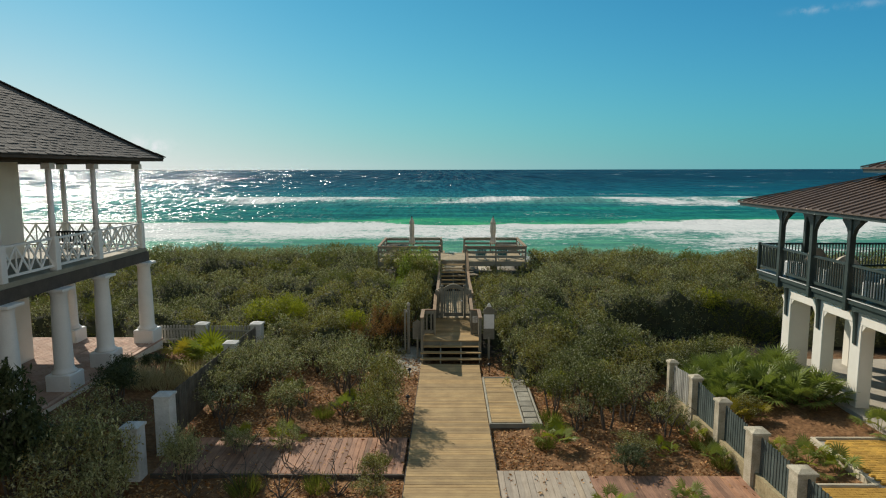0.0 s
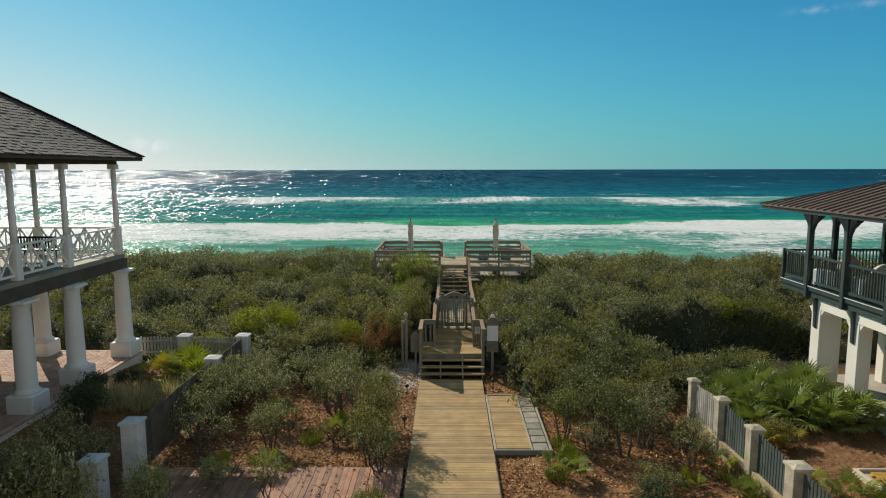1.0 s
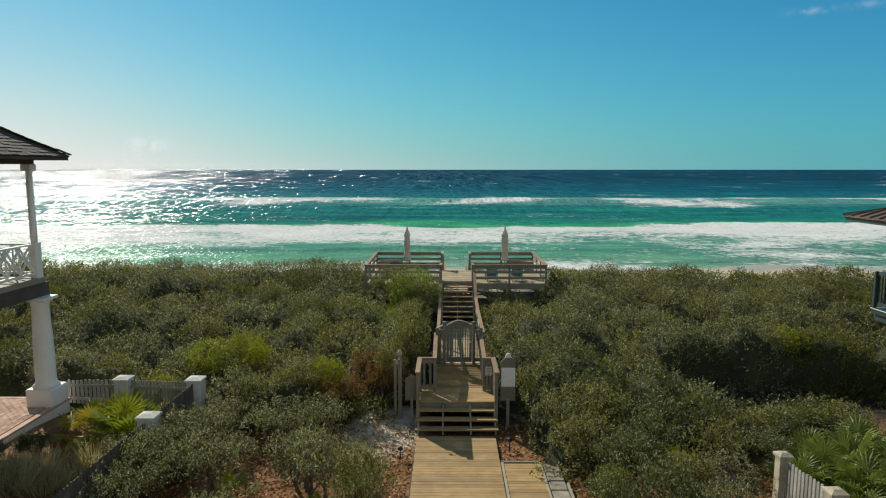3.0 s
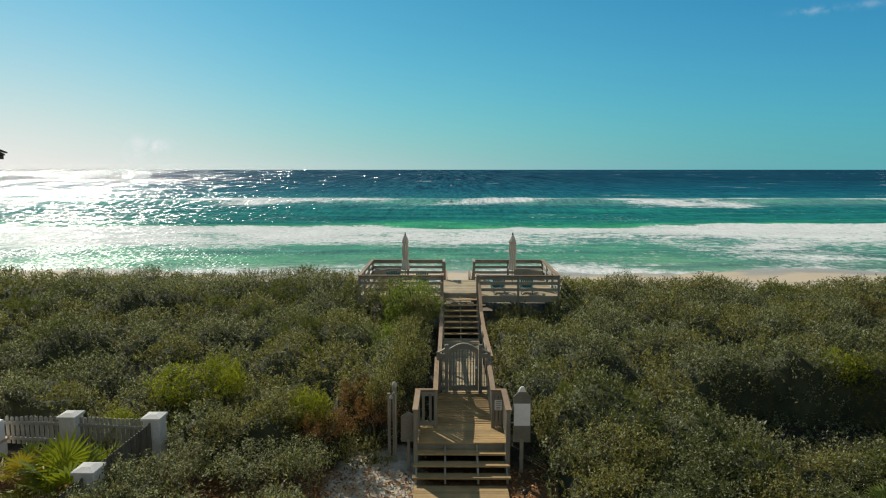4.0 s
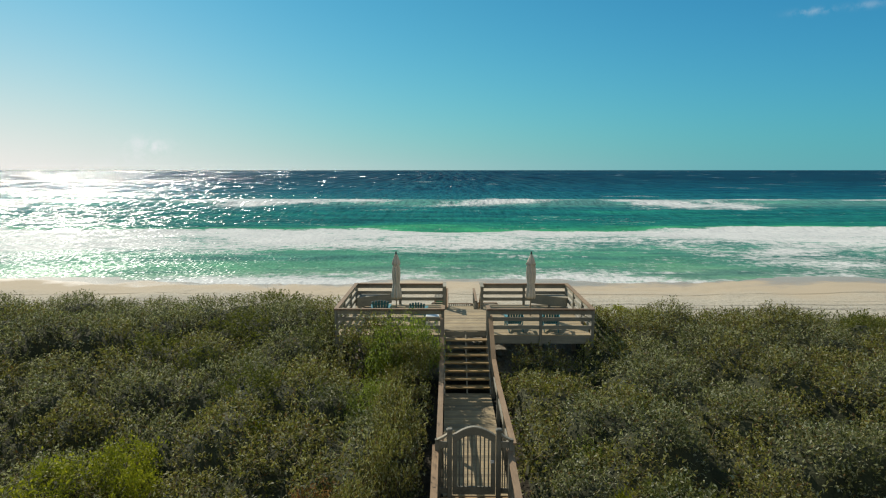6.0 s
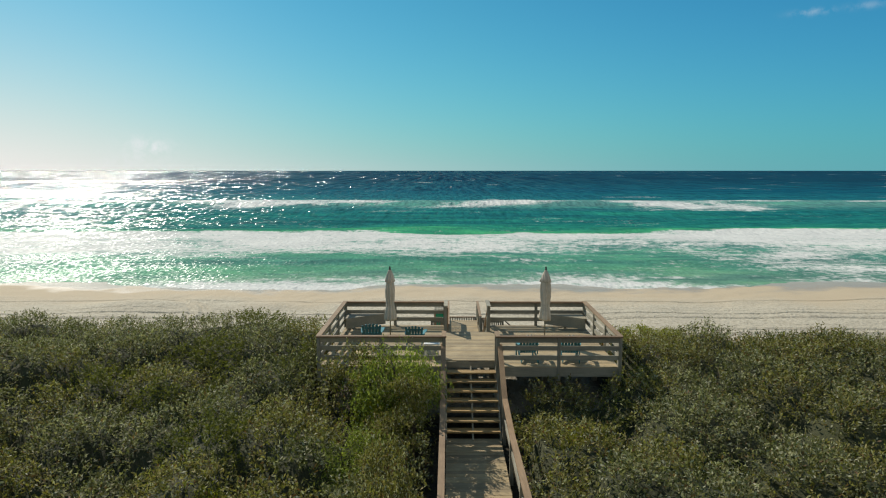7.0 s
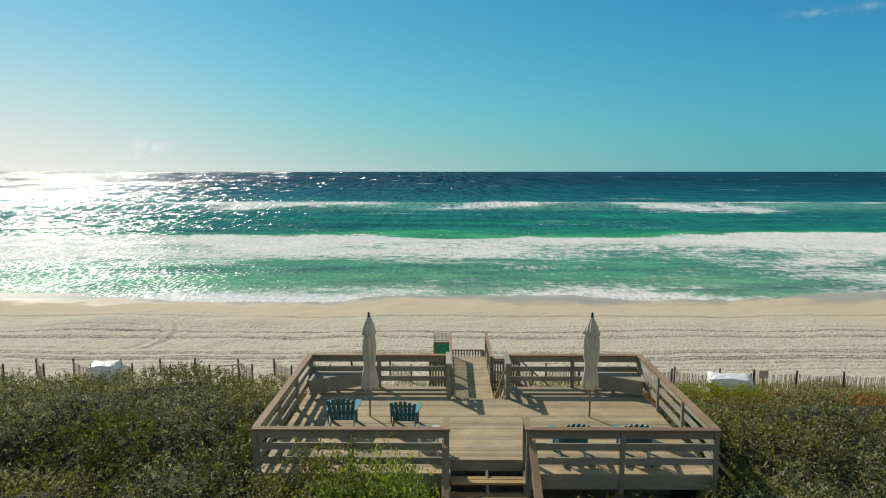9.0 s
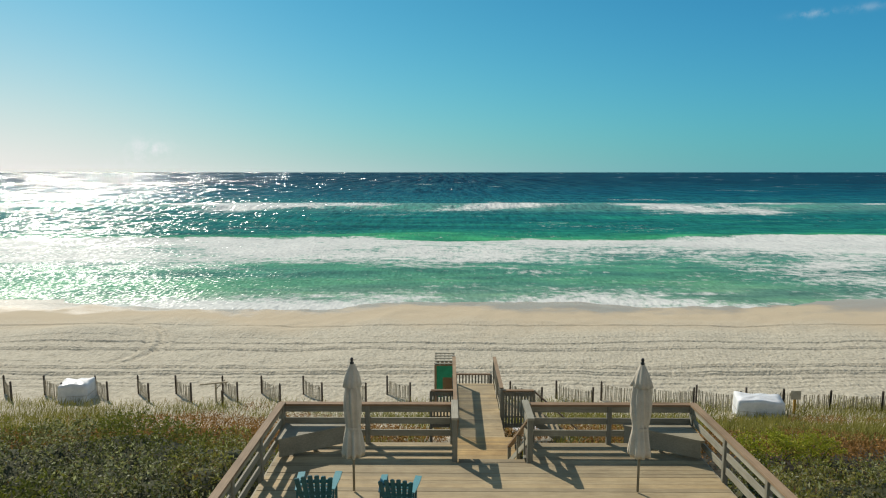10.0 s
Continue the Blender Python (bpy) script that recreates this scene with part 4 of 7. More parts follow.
# lower stairs and landing
LAND = 0.74
low = thing("entry_stairs", (0, 0, 0), "weathered timber steps rising to a railed landing with brown cap rails", "stairs")
for k in range(4):
    z, y = LAND * (k + 1) / 4, 24.86 + 0.30 * k
    if k < 3:
        for j in range(2):
            part("tread", shape((soft_box, -1.27, y + 0.15 * j, z - 0.042, 1.29, y + 0.143 + 0.15 * j, z)), M_PLANK, low)
for x in (-1.18, -0.42, 0.44, 1.2):
    part("stringer", shape((prism, [(24.9, 0.0), (25.86, 0.0), (25.86, 0.66), (25.78, 0.66), (25.5, 0.5), (25.2, 0.32), (24.9, 0.14)], "x", x - 0.025, x + 0.025)), M_GREY_Y, low)
part("riser", shape((box, -1.25, 25.80, 0.50, 1.27, 25.83, LAND - 0.045)), M_GREY_X, low)
me = plank_mesh("plank", 2.52, 0.136, 0.04, M_PLANK)
boards(low, me, [(0.01, 25.82 + 0.1415 * i, LAND) for i in range(8)])
me = plank_mesh("plank", 1.62, 0.136, 0.04, M_PLANK)
boards(low, me, [(0.11, 26.96 + 0.1415 * i, LAND + 0.21 * (i / 14)) for i in range(15)])
part("bearer", shape((box, -1.22, 25.84, 0.45, 1.24, 26.9, LAND - 0.045), (box, -0.68, 26.9, 0.5, 0.9, 29.0, LAND - 0.045)), M_FASCIA, low)
TOP = 1.84
for x, s in ((-1.2, 1), (1.24, -1)):
    for y in (25.36, 26.76):
        part("post", shape((soft_box, x - 0.055, y - 0.055, -0.15, x + 0.055, y + 0.055, TOP - 0.02)), M_GREY_Z, low)
    part("cap_rail", shape((beam, (x, 25.26, TOP), (x, 26.86, TOP), 0.15, 0.045)), M_CAP, low, "brown-stained cap rail")
    part("rail_board", shape((beam, (x, 25.4, TOP - 0.12), (x, 26.75, TOP - 0.12), 0.035, 0.12)), M_GREY_Y, low)
    part("rail_board", shape((beam, (x, 25.4, LAND + 0.14), (x, 26.75, LAND + 0.14), 0.035, 0.10)), M_GREY_Y, low)
    pickets(low, (x, 25.44), (x, 26.70), 0, 0, LAND + 0.18, TOP - 0.07, 0.15, 0.07)
    xi = -0.70 if s > 0 else 0.94
    part("cap_rail", shape((beam, (x, 26.80, TOP + 0.002), (xi, 26.80, TOP + 0.002), 0.13, 0.045)), M_CAP_X, low)
    part("rail_board", shape((box, min(x, xi), 26.74, TOP - 0.16, max(x, xi), 26.78, TOP - 0.03)), M_GREY_X, low)
    part("rail_board", shape((box, min(x, xi), 26.74, LAND + 0.06, max(x, xi), 26.78, LAND + 0.2)), M_GREY_X, low)
    pickets(low, (min(x, xi) + 0.05, 26.76), (max(x, xi) - 0.05, 26.76), 0, 0, LAND + 0.16, TOP - 0.1, 0.14, 0.08)
    part("post", shape((soft_box, xi - 0.05, 26.72, 0.1, xi + 0.05, 26.82, TOP - 0.02)), M_GREY_Z, low)
    part("cap_rail", shape((beam, (xi, 26.74, TOP + 0.004), (xi, 29.22, 2.06), 0.14, 0.045)), M_CAP, low, "brown-stained cap rail")
    part("rail_board", shape((beam, (xi, 26.8, TOP - 0.12), (xi, 29.2, 1.94), 0.035, 0.12)), M_GREY_Y, low)
    pickets(low, (xi, 26.9), (xi, 29.15), LAND, 0.95, 0.06, 1.0, 0.15, 0.06)
# the notice on the landing's panel
notice = thing("notice", (1.09, 26.72, 1.42), "small pale notice on the landing's picket panel", "sign")
part("board", shape((soft_box, -0.11, -0.012, -0.14, 0.11, 0.0, 0.16, 0.004)), M_SIGNW, notice)
for k in range(4):
    part("text_bar", shape((box, -0.08, -0.014, 0.10 - k * 0.055, 0.08 - 0.03 * (k % 2), -0.0125, 0.122 - k * 0.055)), M_GREY_X, notice)
part("text_bar", shape((box, -0.08, -0.014, -0.115, 0.05, -0.0125, -0.09)), M_GREY_X, notice)

# the gate
gate = thing("gate", (0.15, 29.0, 0.95), "grey painted garden gate with arched top and upright bars", "gate")
M_GATE = plain("grey_green_gate", (0.115, 0.112, 0.085), (0.235, 0.225, 0.175), 0.7, 2.0, 30, 0.003, vary=0.1)
for x in (-0.54, 0.54):
    part("gate_post", shape((soft_box, x - 0.055, -0.055, -0.5, x + 0.055, 0.055, 1.55, 0.01), (soft_box, x - 0.07, -0.07, 1.55, x + 0.07, 0.07, 1.60, 0.02)), M_GATE, gate)
    part("stile", shape((box, x * 0.78 - 0.05, -0.025, 0.08, x * 0.78 + 0.05, 0.025, 1.40)), M_GATE, gate)
    xo = x * 1.50
    part("side_post", shape((soft_box, xo - 0.05, -0.05, -0.5, xo + 0.05, 0.05, 1.36, 0.01)), M_GATE, gate)
    part("side_rail", shape((box, min(x, xo), -0.02, 0.10, max(x, xo), 0.02, 0.22)), M_GATE, gate)
    part("side_rail", shape((box, min(x, xo), -0.02, 1.16, max(x, xo), 0.02, 1.30)), M_GATE, gate)
    for k in range(3):
        xx = x + (xo - x) * (0.32 + 0.2 * k)
        part("bar", shape((soft_box, xx - 0.012, -0.012, 0.2, xx + 0.012, 0.012, 1.2, 0.004)), M_GATE, gate)
    arc = [(x + (xo - x) * t, 1.56 - 0.20 * t ** 0.6) for t in (0, 0.25, 0.5, 0.75, 1)]
    part("side_cap", shape((prism, arc + [(u, v - 0.05) for u, v in arc[::-1]], "y", -0.05, 0.05)), M_GREY_X, gate, "pale curved cap")
arc = [(-0.47 + 0.94 * t, 1.42 + 0.20 * math.sin(math.pi * t)) for t in np.linspace(0, 1, 13)]
part("arched_top", shape((prism, arc + [(u, v - 0.16) for u, v in arc[::-1]], "y", -0.03, 0.03)), M_GATE, gate)
part("top_trim", shape((prism, [(u, v + 0.03) for u, v in arc] + [(u, v + 0.004) for u, v in arc[::-1]], "y", -0.045, 0.045)), M_GREY_X, gate, "pale strip along the top of the arch")
part("bottom_rail", shape((box, -0.37, -0.025, 0.08, 0.37, 0.025, 0.26)), M_GATE, gate)
for i in range(8):
    x = -0.32 + 0.64 * i / 7
    part("bar", shape((soft_box, x - 0.016, -0.014, 0.24, x + 0.016, 0.014, 1.46 + 0.1 * math.cos(x * 3), 0.004)), M_GATE, gate)
part("latch", shape((box, 0.36, -0.05, 0.82, 0.44, -0.025, 0.88)), M_SIGNW, gate, "pale metal latch")

# upper walk and stairs to the deck
up = thing("dune_stairs", (0, 0, 0), "weathered timber stairs climbing the dune between brown cap rails", "stairs")
me = plank_mesh("plank", 1.5, 0.136, 0.04, M_DECK)
boards(up, me, [(0.21, 29.12 + 0.1415 * i, 0.96 + 0.04 * i / 44) for i in range(45)])
part("bearer", shape((box, -0.5, 29.05, 0.62, 0.92, 35.5, 0.915)), M_FASCIA, up)
RISE, RUN, Y0 = 0.1875, 0.272, 35.42
for k in range(1, 8):
    z, y = 1.0 + RISE * k, Y0 + RUN * (k - 1)
    for j in range(2):
        part("tread", shape((soft_box, -0.52, y + 0.142 * j, z - 0.042, 0.95, y + 0.136 + 0.142 * j, z, 0.008)), M_PLANK, up)
for x in (-0.53, 0.2, 0.955):
    part("stringer", shape((beam, (x, Y0 - 0.1, 0.93), (x, 37.45, 2.32), 0.04, 0.22)), M_GREY_Y, up)
for x, d in ((-0.62, 1), (1.04, -1)):
    part("cap_rail", shape((beam, (x, 29.25, 2.08), (x, 33.4, 1.98), 0.14, 0.045)), M_CAP, up, "brown-stained cap rail")
    part("cap_rail", shape((beam, (x, 33.38, 1.98), (x, 35.3, 2.16), 0.14, 0.045)), M_CAP, up)
    part("cap_rail", shape((beam, (x, 35.28, 2.155), (x, 37.1, 3.16), 0.14, 0.045)), M_CAP, up)
    part("rail_board", shape((beam, (x, 29.3, 1.55), (x, 35.3, 1.55), 0.035, 0.13)), M_GREY_Y, up)
    part("rail_board", shape((beam, (x, 35.3, 1.62), (x, 37.1, 2.70), 0.035, 0.13)), M_GREY_Y, up)
    for y, z in ((29.35, 2.05), (31.3, 2.02), (33.4, 1.96), (35.3, 2.13), (36.2, 2.62)):
        part("post", shape((soft_box, x - 0.05, y - 0.05, 0.2, x + 0.05, y + 0.05, z)), M_GREY_Z, up)

# the deck
deck = thing("beach_deck", (0, 0, 0), "raised weathered timber deck with two railed halves above the beach", "deck")
XL, XR, YN, YF = -4.28, 4.56, 37.05, 42.0
me = plank_mesh("plank", 8.78, 0.1404, 0.036, M_DECK)
boards(deck, me, [(0.14, 37.72 + 0.1415 * i, FLOOR) for i in range(24)])
me = plank_mesh("plank", 3.72, 0.1404, 0.036, M_DECK)
boards(deck, me, [(-2.39, 37.72 + 0.1415 * i, FLOOR) for i in range(24, 31)])
me = plank_mesh("plank", 3.54, 0.1404, 0.036, M_DECK)
boards(deck, me, [(2.76, 37.72 + 0.1415 * i, FLOOR) for i in range(24, 31)])
me = plank_mesh("plank", 3.72, 0.1404, 0.036, M_DECK)
boards(deck, me, [(-2.39, 37.14 + 0.1415 * i, FLOOR) for i in range(4)])
me = plank_mesh("plank", 3.56, 0.1404, 0.036, M_DECK)
boards(deck, me, [(2.75, 37.14 + 0.1415 * i, FLOOR) for i in range(4)])
part("stair_head", shape((box, -0.54, 37.62, 2.28, 0.97, 37.645, FLOOR - 0.04)), M_GREY_X, deck)
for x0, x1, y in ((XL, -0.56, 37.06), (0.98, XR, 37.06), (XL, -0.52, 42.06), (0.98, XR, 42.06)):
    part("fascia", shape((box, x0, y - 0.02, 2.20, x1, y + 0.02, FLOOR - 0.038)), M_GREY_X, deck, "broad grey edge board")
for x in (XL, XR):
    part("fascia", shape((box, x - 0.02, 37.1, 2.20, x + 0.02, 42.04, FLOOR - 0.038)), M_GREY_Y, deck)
for x in (-3.6, -2.8, -2.0, -1.2, -0.56, 0.2, 1.0, 1.8, 2.6, 3.4, 4.0):
    part("joist", shape((box, x - 0.025, 37.1 if abs(x - 0.2) > 0.78 else 37.66, 2.25, x + 0.025, 42.02 if abs(x - 0.2) > 0.5 else 41.1, FLOOR - 0.04)), M_FASCIA, deck)
for x in (-4.2, -2.4, -0.6, 1.0, 2.8, 4.46):
    for y in (37.3, 39.7, 41.8):
        part("deck_post", shape((soft_box, x - 0.08, y - 0.08, 0.3, x + 0.08, y + 0.08, 2.3)), M_GREY_Z, deck)
RAIL = 0.90
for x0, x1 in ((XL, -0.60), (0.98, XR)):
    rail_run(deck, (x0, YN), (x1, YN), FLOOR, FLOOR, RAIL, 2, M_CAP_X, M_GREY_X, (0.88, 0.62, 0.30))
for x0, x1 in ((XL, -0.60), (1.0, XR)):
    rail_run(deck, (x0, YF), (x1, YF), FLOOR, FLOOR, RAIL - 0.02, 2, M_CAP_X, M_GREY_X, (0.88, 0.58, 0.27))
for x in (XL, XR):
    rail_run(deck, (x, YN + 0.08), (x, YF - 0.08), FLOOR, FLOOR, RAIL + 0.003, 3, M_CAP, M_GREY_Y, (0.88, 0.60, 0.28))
# short returns at the stair head and at the beach walk
for x in (-0.60, 0.98):
    part("return_cap", shape((beam, (x, 37.0, FLOOR + RAIL + 0.004), (x, 37.62, FLOOR + RAIL + 0.004), 0.14, 0.045)), M_CAP, deck)
    part("post", shape((soft_box, x - 0.05, 37.56, 2.0, x + 0.05, 37.66, FLOOR + RAIL - 0.02)), M_GREY_Z, deck)
for x in (-0.56, 0.97):
    part("post", shape((soft_box, x - 0.055, 41.1, 2.1, x + 0.055, 41.21, FLOOR + RAIL + 0.02)), M_GREY_Z, deck)
    part("return_cap", shape((beam, (x, 41.04, FLOOR + RAIL + 0.03), (x, 42.08, FLOOR + RAIL + 0.03), 0.14, 0.045)), M_GREY_Y, deck)
    for k in (0.72, 0.36):
        part("rail_board", shape((beam, (x, 41.2, FLOOR + k * RAIL), (x, 42.0, FLOOR + k * RAIL), 0.035, 0.13)), M_GREY_Y, deck)

# corner benches
for x, s in ((XL + 0.08, 1), (XR - 0.08, -1)):
    bench = thing("corner_bench", (x, YF - 0.08, FLOOR), "weathered timber bench set across the corner of the deck", "bench", "corner benches")
    part("seat", shape((prism, [(0, 0), (s * 1.42, 0), (s * 1.42, -0.06), (s * 0.08, -0.84), (0, -0.84)][::s], "z", 0.43, 0.475)), M_GREY_X, bench)
    part("support", shape((soft_box, s * 0.70 - 0.04, -0.36, 0.0, s * 0.70 + 0.04, -0.28, 0.43)), M_GREY_Z, bench)
    part("apron", shape((beam, (s * 1.40, -0.05, 0.26), (s * 0.07, -0.82, 0.26), 0.035, 0.34)), M_GREY_X, bench, "broad slanting front board")

# the stairs from the deck down to the lower walk, and the walk over the dune's foot
bw = thing("beach_stairs", (0, 0, 0), "weathered timber stairs and walk with picket rails down to the beach", "stairs")
for k in range(13):
    z, y = FLOOR - 0.1923 * (k + 1), 41.34 + 0.318 * k
    for j in range(2):
        part("tread", shape((soft_box, -0.47, y + 0.157 * j, z - 0.04, 0.93, y + 0.150 + 0.157 * j, z, 0.006)), M_DECK, bw)
for x in (-0.49, 0.95):
    part("stringer", shape((beam, (x, 41.32, 2.26), (x, 45.5, -0.20), 0.04, 0.24)), M_GREY_Y, bw)
for x in (-0.53, 0.99):
    part("cap_rail", shape((beam, (x, 41.35, 3.30), (x, 45.5, 0.84), 0.12, 0.045)), M_CAP, bw, "brown cap rail")
    part("rail_board", shape((beam, (x, 41.4, 2.85), (x, 45.5, 0.40), 0.035, 0.12)), M_GREY_Y, bw)
    for y, z in ((43.3, 2.13), (45.45, 0.85)):
        part("post", shape((soft_box, x - 0.045, y - 0.045, -0.8, x + 0.045, y + 0.045, z)), M_GREY_Z, bw)
me = plank_mesh("plank", 1.82, 0.1392, 0.036, M_PLANK)
boards(bw, me, [(0.44, 45.42 + 0.1415 * i, 0.0) for i in range(19)])
me = plank_mesh("plank", 1.52, 0.1404, 0.036, M_DECK)
boards(bw, me, [(0.35, 48.11 + 0.1415 * i, 0.0) for i in range(36)])
part("bearer", shape((box, -0.38, 45.4, -0.3, -0.30, 53.2, -0.045), (box, 1.0, 45.4, -0.3, 1.08, 53.2, -0.045)), M_FASCIA, bw)
for x, y0 in ((-0.46, 48.2), (1.14, 49.75)):
    part("cap_rail", shape((beam, (x, y0, 1.0), (x, 53.25, 1.05), 0.13, 0.045)), M_CAP, bw, "weathered cap rail")
    part("rail_board", shape((beam, (x, y0, 0.84), (x, 53.2, 0.88), 0.035, 0.12)), M_GREY_Y, bw)
    part("rail_board", shape((beam, (x, y0, 0.12), (x, 53.2, 0.12), 0.035, 0.10)), M_GREY_Y, bw)
    for k in range(int((53.1 - y0) / 0.16)):
        y = y0 + 0.12 + 0.16 * k
        part("picket", shape((soft_box, x - 0.009, y - 0.028, 0.08, x + 0.009, y + 0.028, 0.92, 0.004)), M_GREY_Z, bw)
    for y in (y0, (y0 + 53.2) / 2, 53.2):
        part("post", shape((soft_box, x - 0.05, y - 0.05, -3.0, x + 0.05, y + 0.05, 0.98)), M_GREY_Z, bw)
for x0, x1 in ((-1.28, -0.50), (1.20, 2.25)):
    part("cap_rail", shape((beam, (x0, 49.8, 0.90), (x1, 49.8, 0.90), 0.14, 0.05)), M_CAP_X, bw)
    part("rail_board", shape((box, x0, 49.78, 0.70, x1, 49.82, 0.84)), M_GREY_X, bw)
    part("rail_board", shape((box, x0, 49.78, -0.42, x1, 49.82, -0.28)), M_GREY_X, bw)
    pickets(bw, (x0 + 0.05, 49.8), (x1 - 0.05, 49.8), 0, 0, -0.35, 0.80, 0.105, 0.065)
    for x in (x0, x1):
        part("post", shape((soft_box, x - 0.05, 49.75, -2.2, x + 0.05, 49.85, 0.88)), M_GREY_Z, bw)
    part("side_floor", shape((box, x0, 49.86, -0.09, x1, 51.2, -0.03)), M_DECK, bw)
# side flight down to the sand
for k in range(9):
    part("tread", shape((soft_box, 2.28 + 0.26 * k, 49.95, -0.26 - 0.20 * k, 2.53 + 0.26 * k, 51.1, -0.22 - 0.20 * k, 0.008)), M_DECK, bw)
part("cap_rail", shape((beam, (2.25, 49.86, 0.88), (4.5, 49.86, -1.15), 0.12, 0.045)), M_CAP_X, bw)
for y in (49.9, 51.15):
    part("stringer", shape((beam, (2.27, y, -0.20), (4.6, y, -2.0), 0.05, 0.24)), M_GREY_X, bw)
part("post", shape((soft_box, 4.4, 49.8, -2.9, 4.5, 49.92, -1.08)), M_GREY_Z, bw)
# the last steps ahead and the low rail behind them
for k in range(5):
    part("tread", shape((soft_box, -0.4, 53.22 + 0.25 * k, -0.24 - 0.2 * k, 1.08, 53.46 + 0.25 * k, -0.20 - 0.2 * k, 0.008)), M_DECK, bw)
part("end_floor", shape((box, -0.5, 54.48, -1.16, 1.2, 55.3, -1.10)), M_DECK, bw)
part("cap_rail", shape((beam, (-0.46, 55.2, -0.30), (1.14, 55.2, -0.30), 0.13, 0.05)), M_CAP_X, bw)
pickets(bw, (-0.40, 55.2), (1.1, 55.2), -1.1, -1.1, 0.05, 0.78, 0.13, 0.06)
for x in (-0.46, 1.14):
    part("post", shape((soft_box, x - 0.06, 55.14, -3.6, x + 0.06, 55.26, -0.32)), M_GREY_Z, bw)

# rinse stall with a lattice roof
stall = thing("rinse_stall", (-1.28, 57.3, -2.2), "small timber rinse stall with lattice roof and green sides", "shower stall")
for x in (0.0, 0.85):
    for y in (0.0, 1.7):
        part("post", shape((soft_box, x - 0.05, y - 0.05, -2.3, x + 0.05, y + 0.05, 1.66)), M_CAP, stall)
part("side_panel", shape((box, 0.05, -0.01, 0.1, 0.34, 0.012, 1.6)), M_GREENTARP, stall, "bright green panel")
part("side_panel", shape((box, 0.34, -0.01, 1.05, 0.80, 0.012, 1.6)), M_GREENTARP, stall, "bright green panel")
part("side_panel", shape((box, 0.84, 0.05, -0.3, 0.87, 1.65, 1.62)), M_CAP, stall, "brown timber side")
part("back_panel", shape((box, 0.05, 1.66, -0.3, 0.80, 1.69, 1.3)), M_CAP, stall)
for k in range(5):
    part("lattice_slat", shape((box, -0.02 + 0.2 * k, -0.08, 1.67, 0.05 + 0.2 * k, 1.80, 1.70)), M_GREY_Y, stall)
for k in range(5):
    part("lattice_slat", shape((box, -0.06, -0.06 + 0.42 * k, 1.702, 0.92, 0.08 + 0.42 * k, 1.73)), M_GREY_X, stall)


def umbrella(x, y, twist):
    """A market umbrella, folded and tied: pole, furled canopy, finial."""
    um = thing("parasol", (x, y, FLOOR), "folded pale beige market parasol tied at its pole", "parasol", "parasols", turn=twist)
    part("pole", shape((lathe, 0, 0, [(0.022, 0.02), (0.022, 2.42)], 10)), M_GREY_Z, um, "pale grey pole")

    def folds(a, z):
        deep = 0.17 + 0.07 * math.sin(2.3 * a + twist)
        return 1 + deep * math.cos(9 * a + 1.6 * z + 0.5 * math.sin(4 * z)) * min(1, (2.45 - z) * 1.4) + 0.08 * math.cos(2 * a + 3 * z + twist) + 0.04 * math.cos(5 * a - 6 * z)
    part("canopy", shape((lathe, 0, 0, [(0.10, 0.76), (0.175, 0.72 + 0.03 * math.sin(twist)), (0.182, 0.79), (0.172, 0.90), (0.150, 1.06), (0.128, 1.19), (0.122, 1.26), (0.132, 1.36), (0.150, 1.52), (0.156, 1.72), (0.150, 1.90), (0.125, 2.08), (0.085, 2.26), (0.035, 2.40), (0.022, 2.43)], 54, True, folds)), M_CANVAS, um, "furled beige cloth")

    def flap(a, z):
        return 1.06 * folds(a + 0.25, z) + (0.10 * math.sin(7 * a) if z < 2.06 else 0.0)
    part("vent_flap", shape((lathe, 0, 0, [(0.150, 2.02), (0.160, 2.03), (0.142, 2.13), (0.106, 2.26), (0.058, 2.38), (0.034, 2.43)], 54, False, flap)), M_CANVAS, um)
    part("tie", shape((lathe, 0, 0, [(0.136, 1.225), (0.140, 1.25), (0.136, 1.275)], 16, False)), M_CANVAS, um)
    part("finial", shape((lathe, 0, 0, [(0.02, 2.40), (0.036, 2.43), (0.036, 2.46), (0.02, 2.475), (0.032, 2.50), (0.022, 2.535), (0.005, 2.55)], 12)), M_BLACK, um, "dark turned finial")


umbrella(-2.43, 39.9, 10)
umbrella(2.79, 39.9, 47)


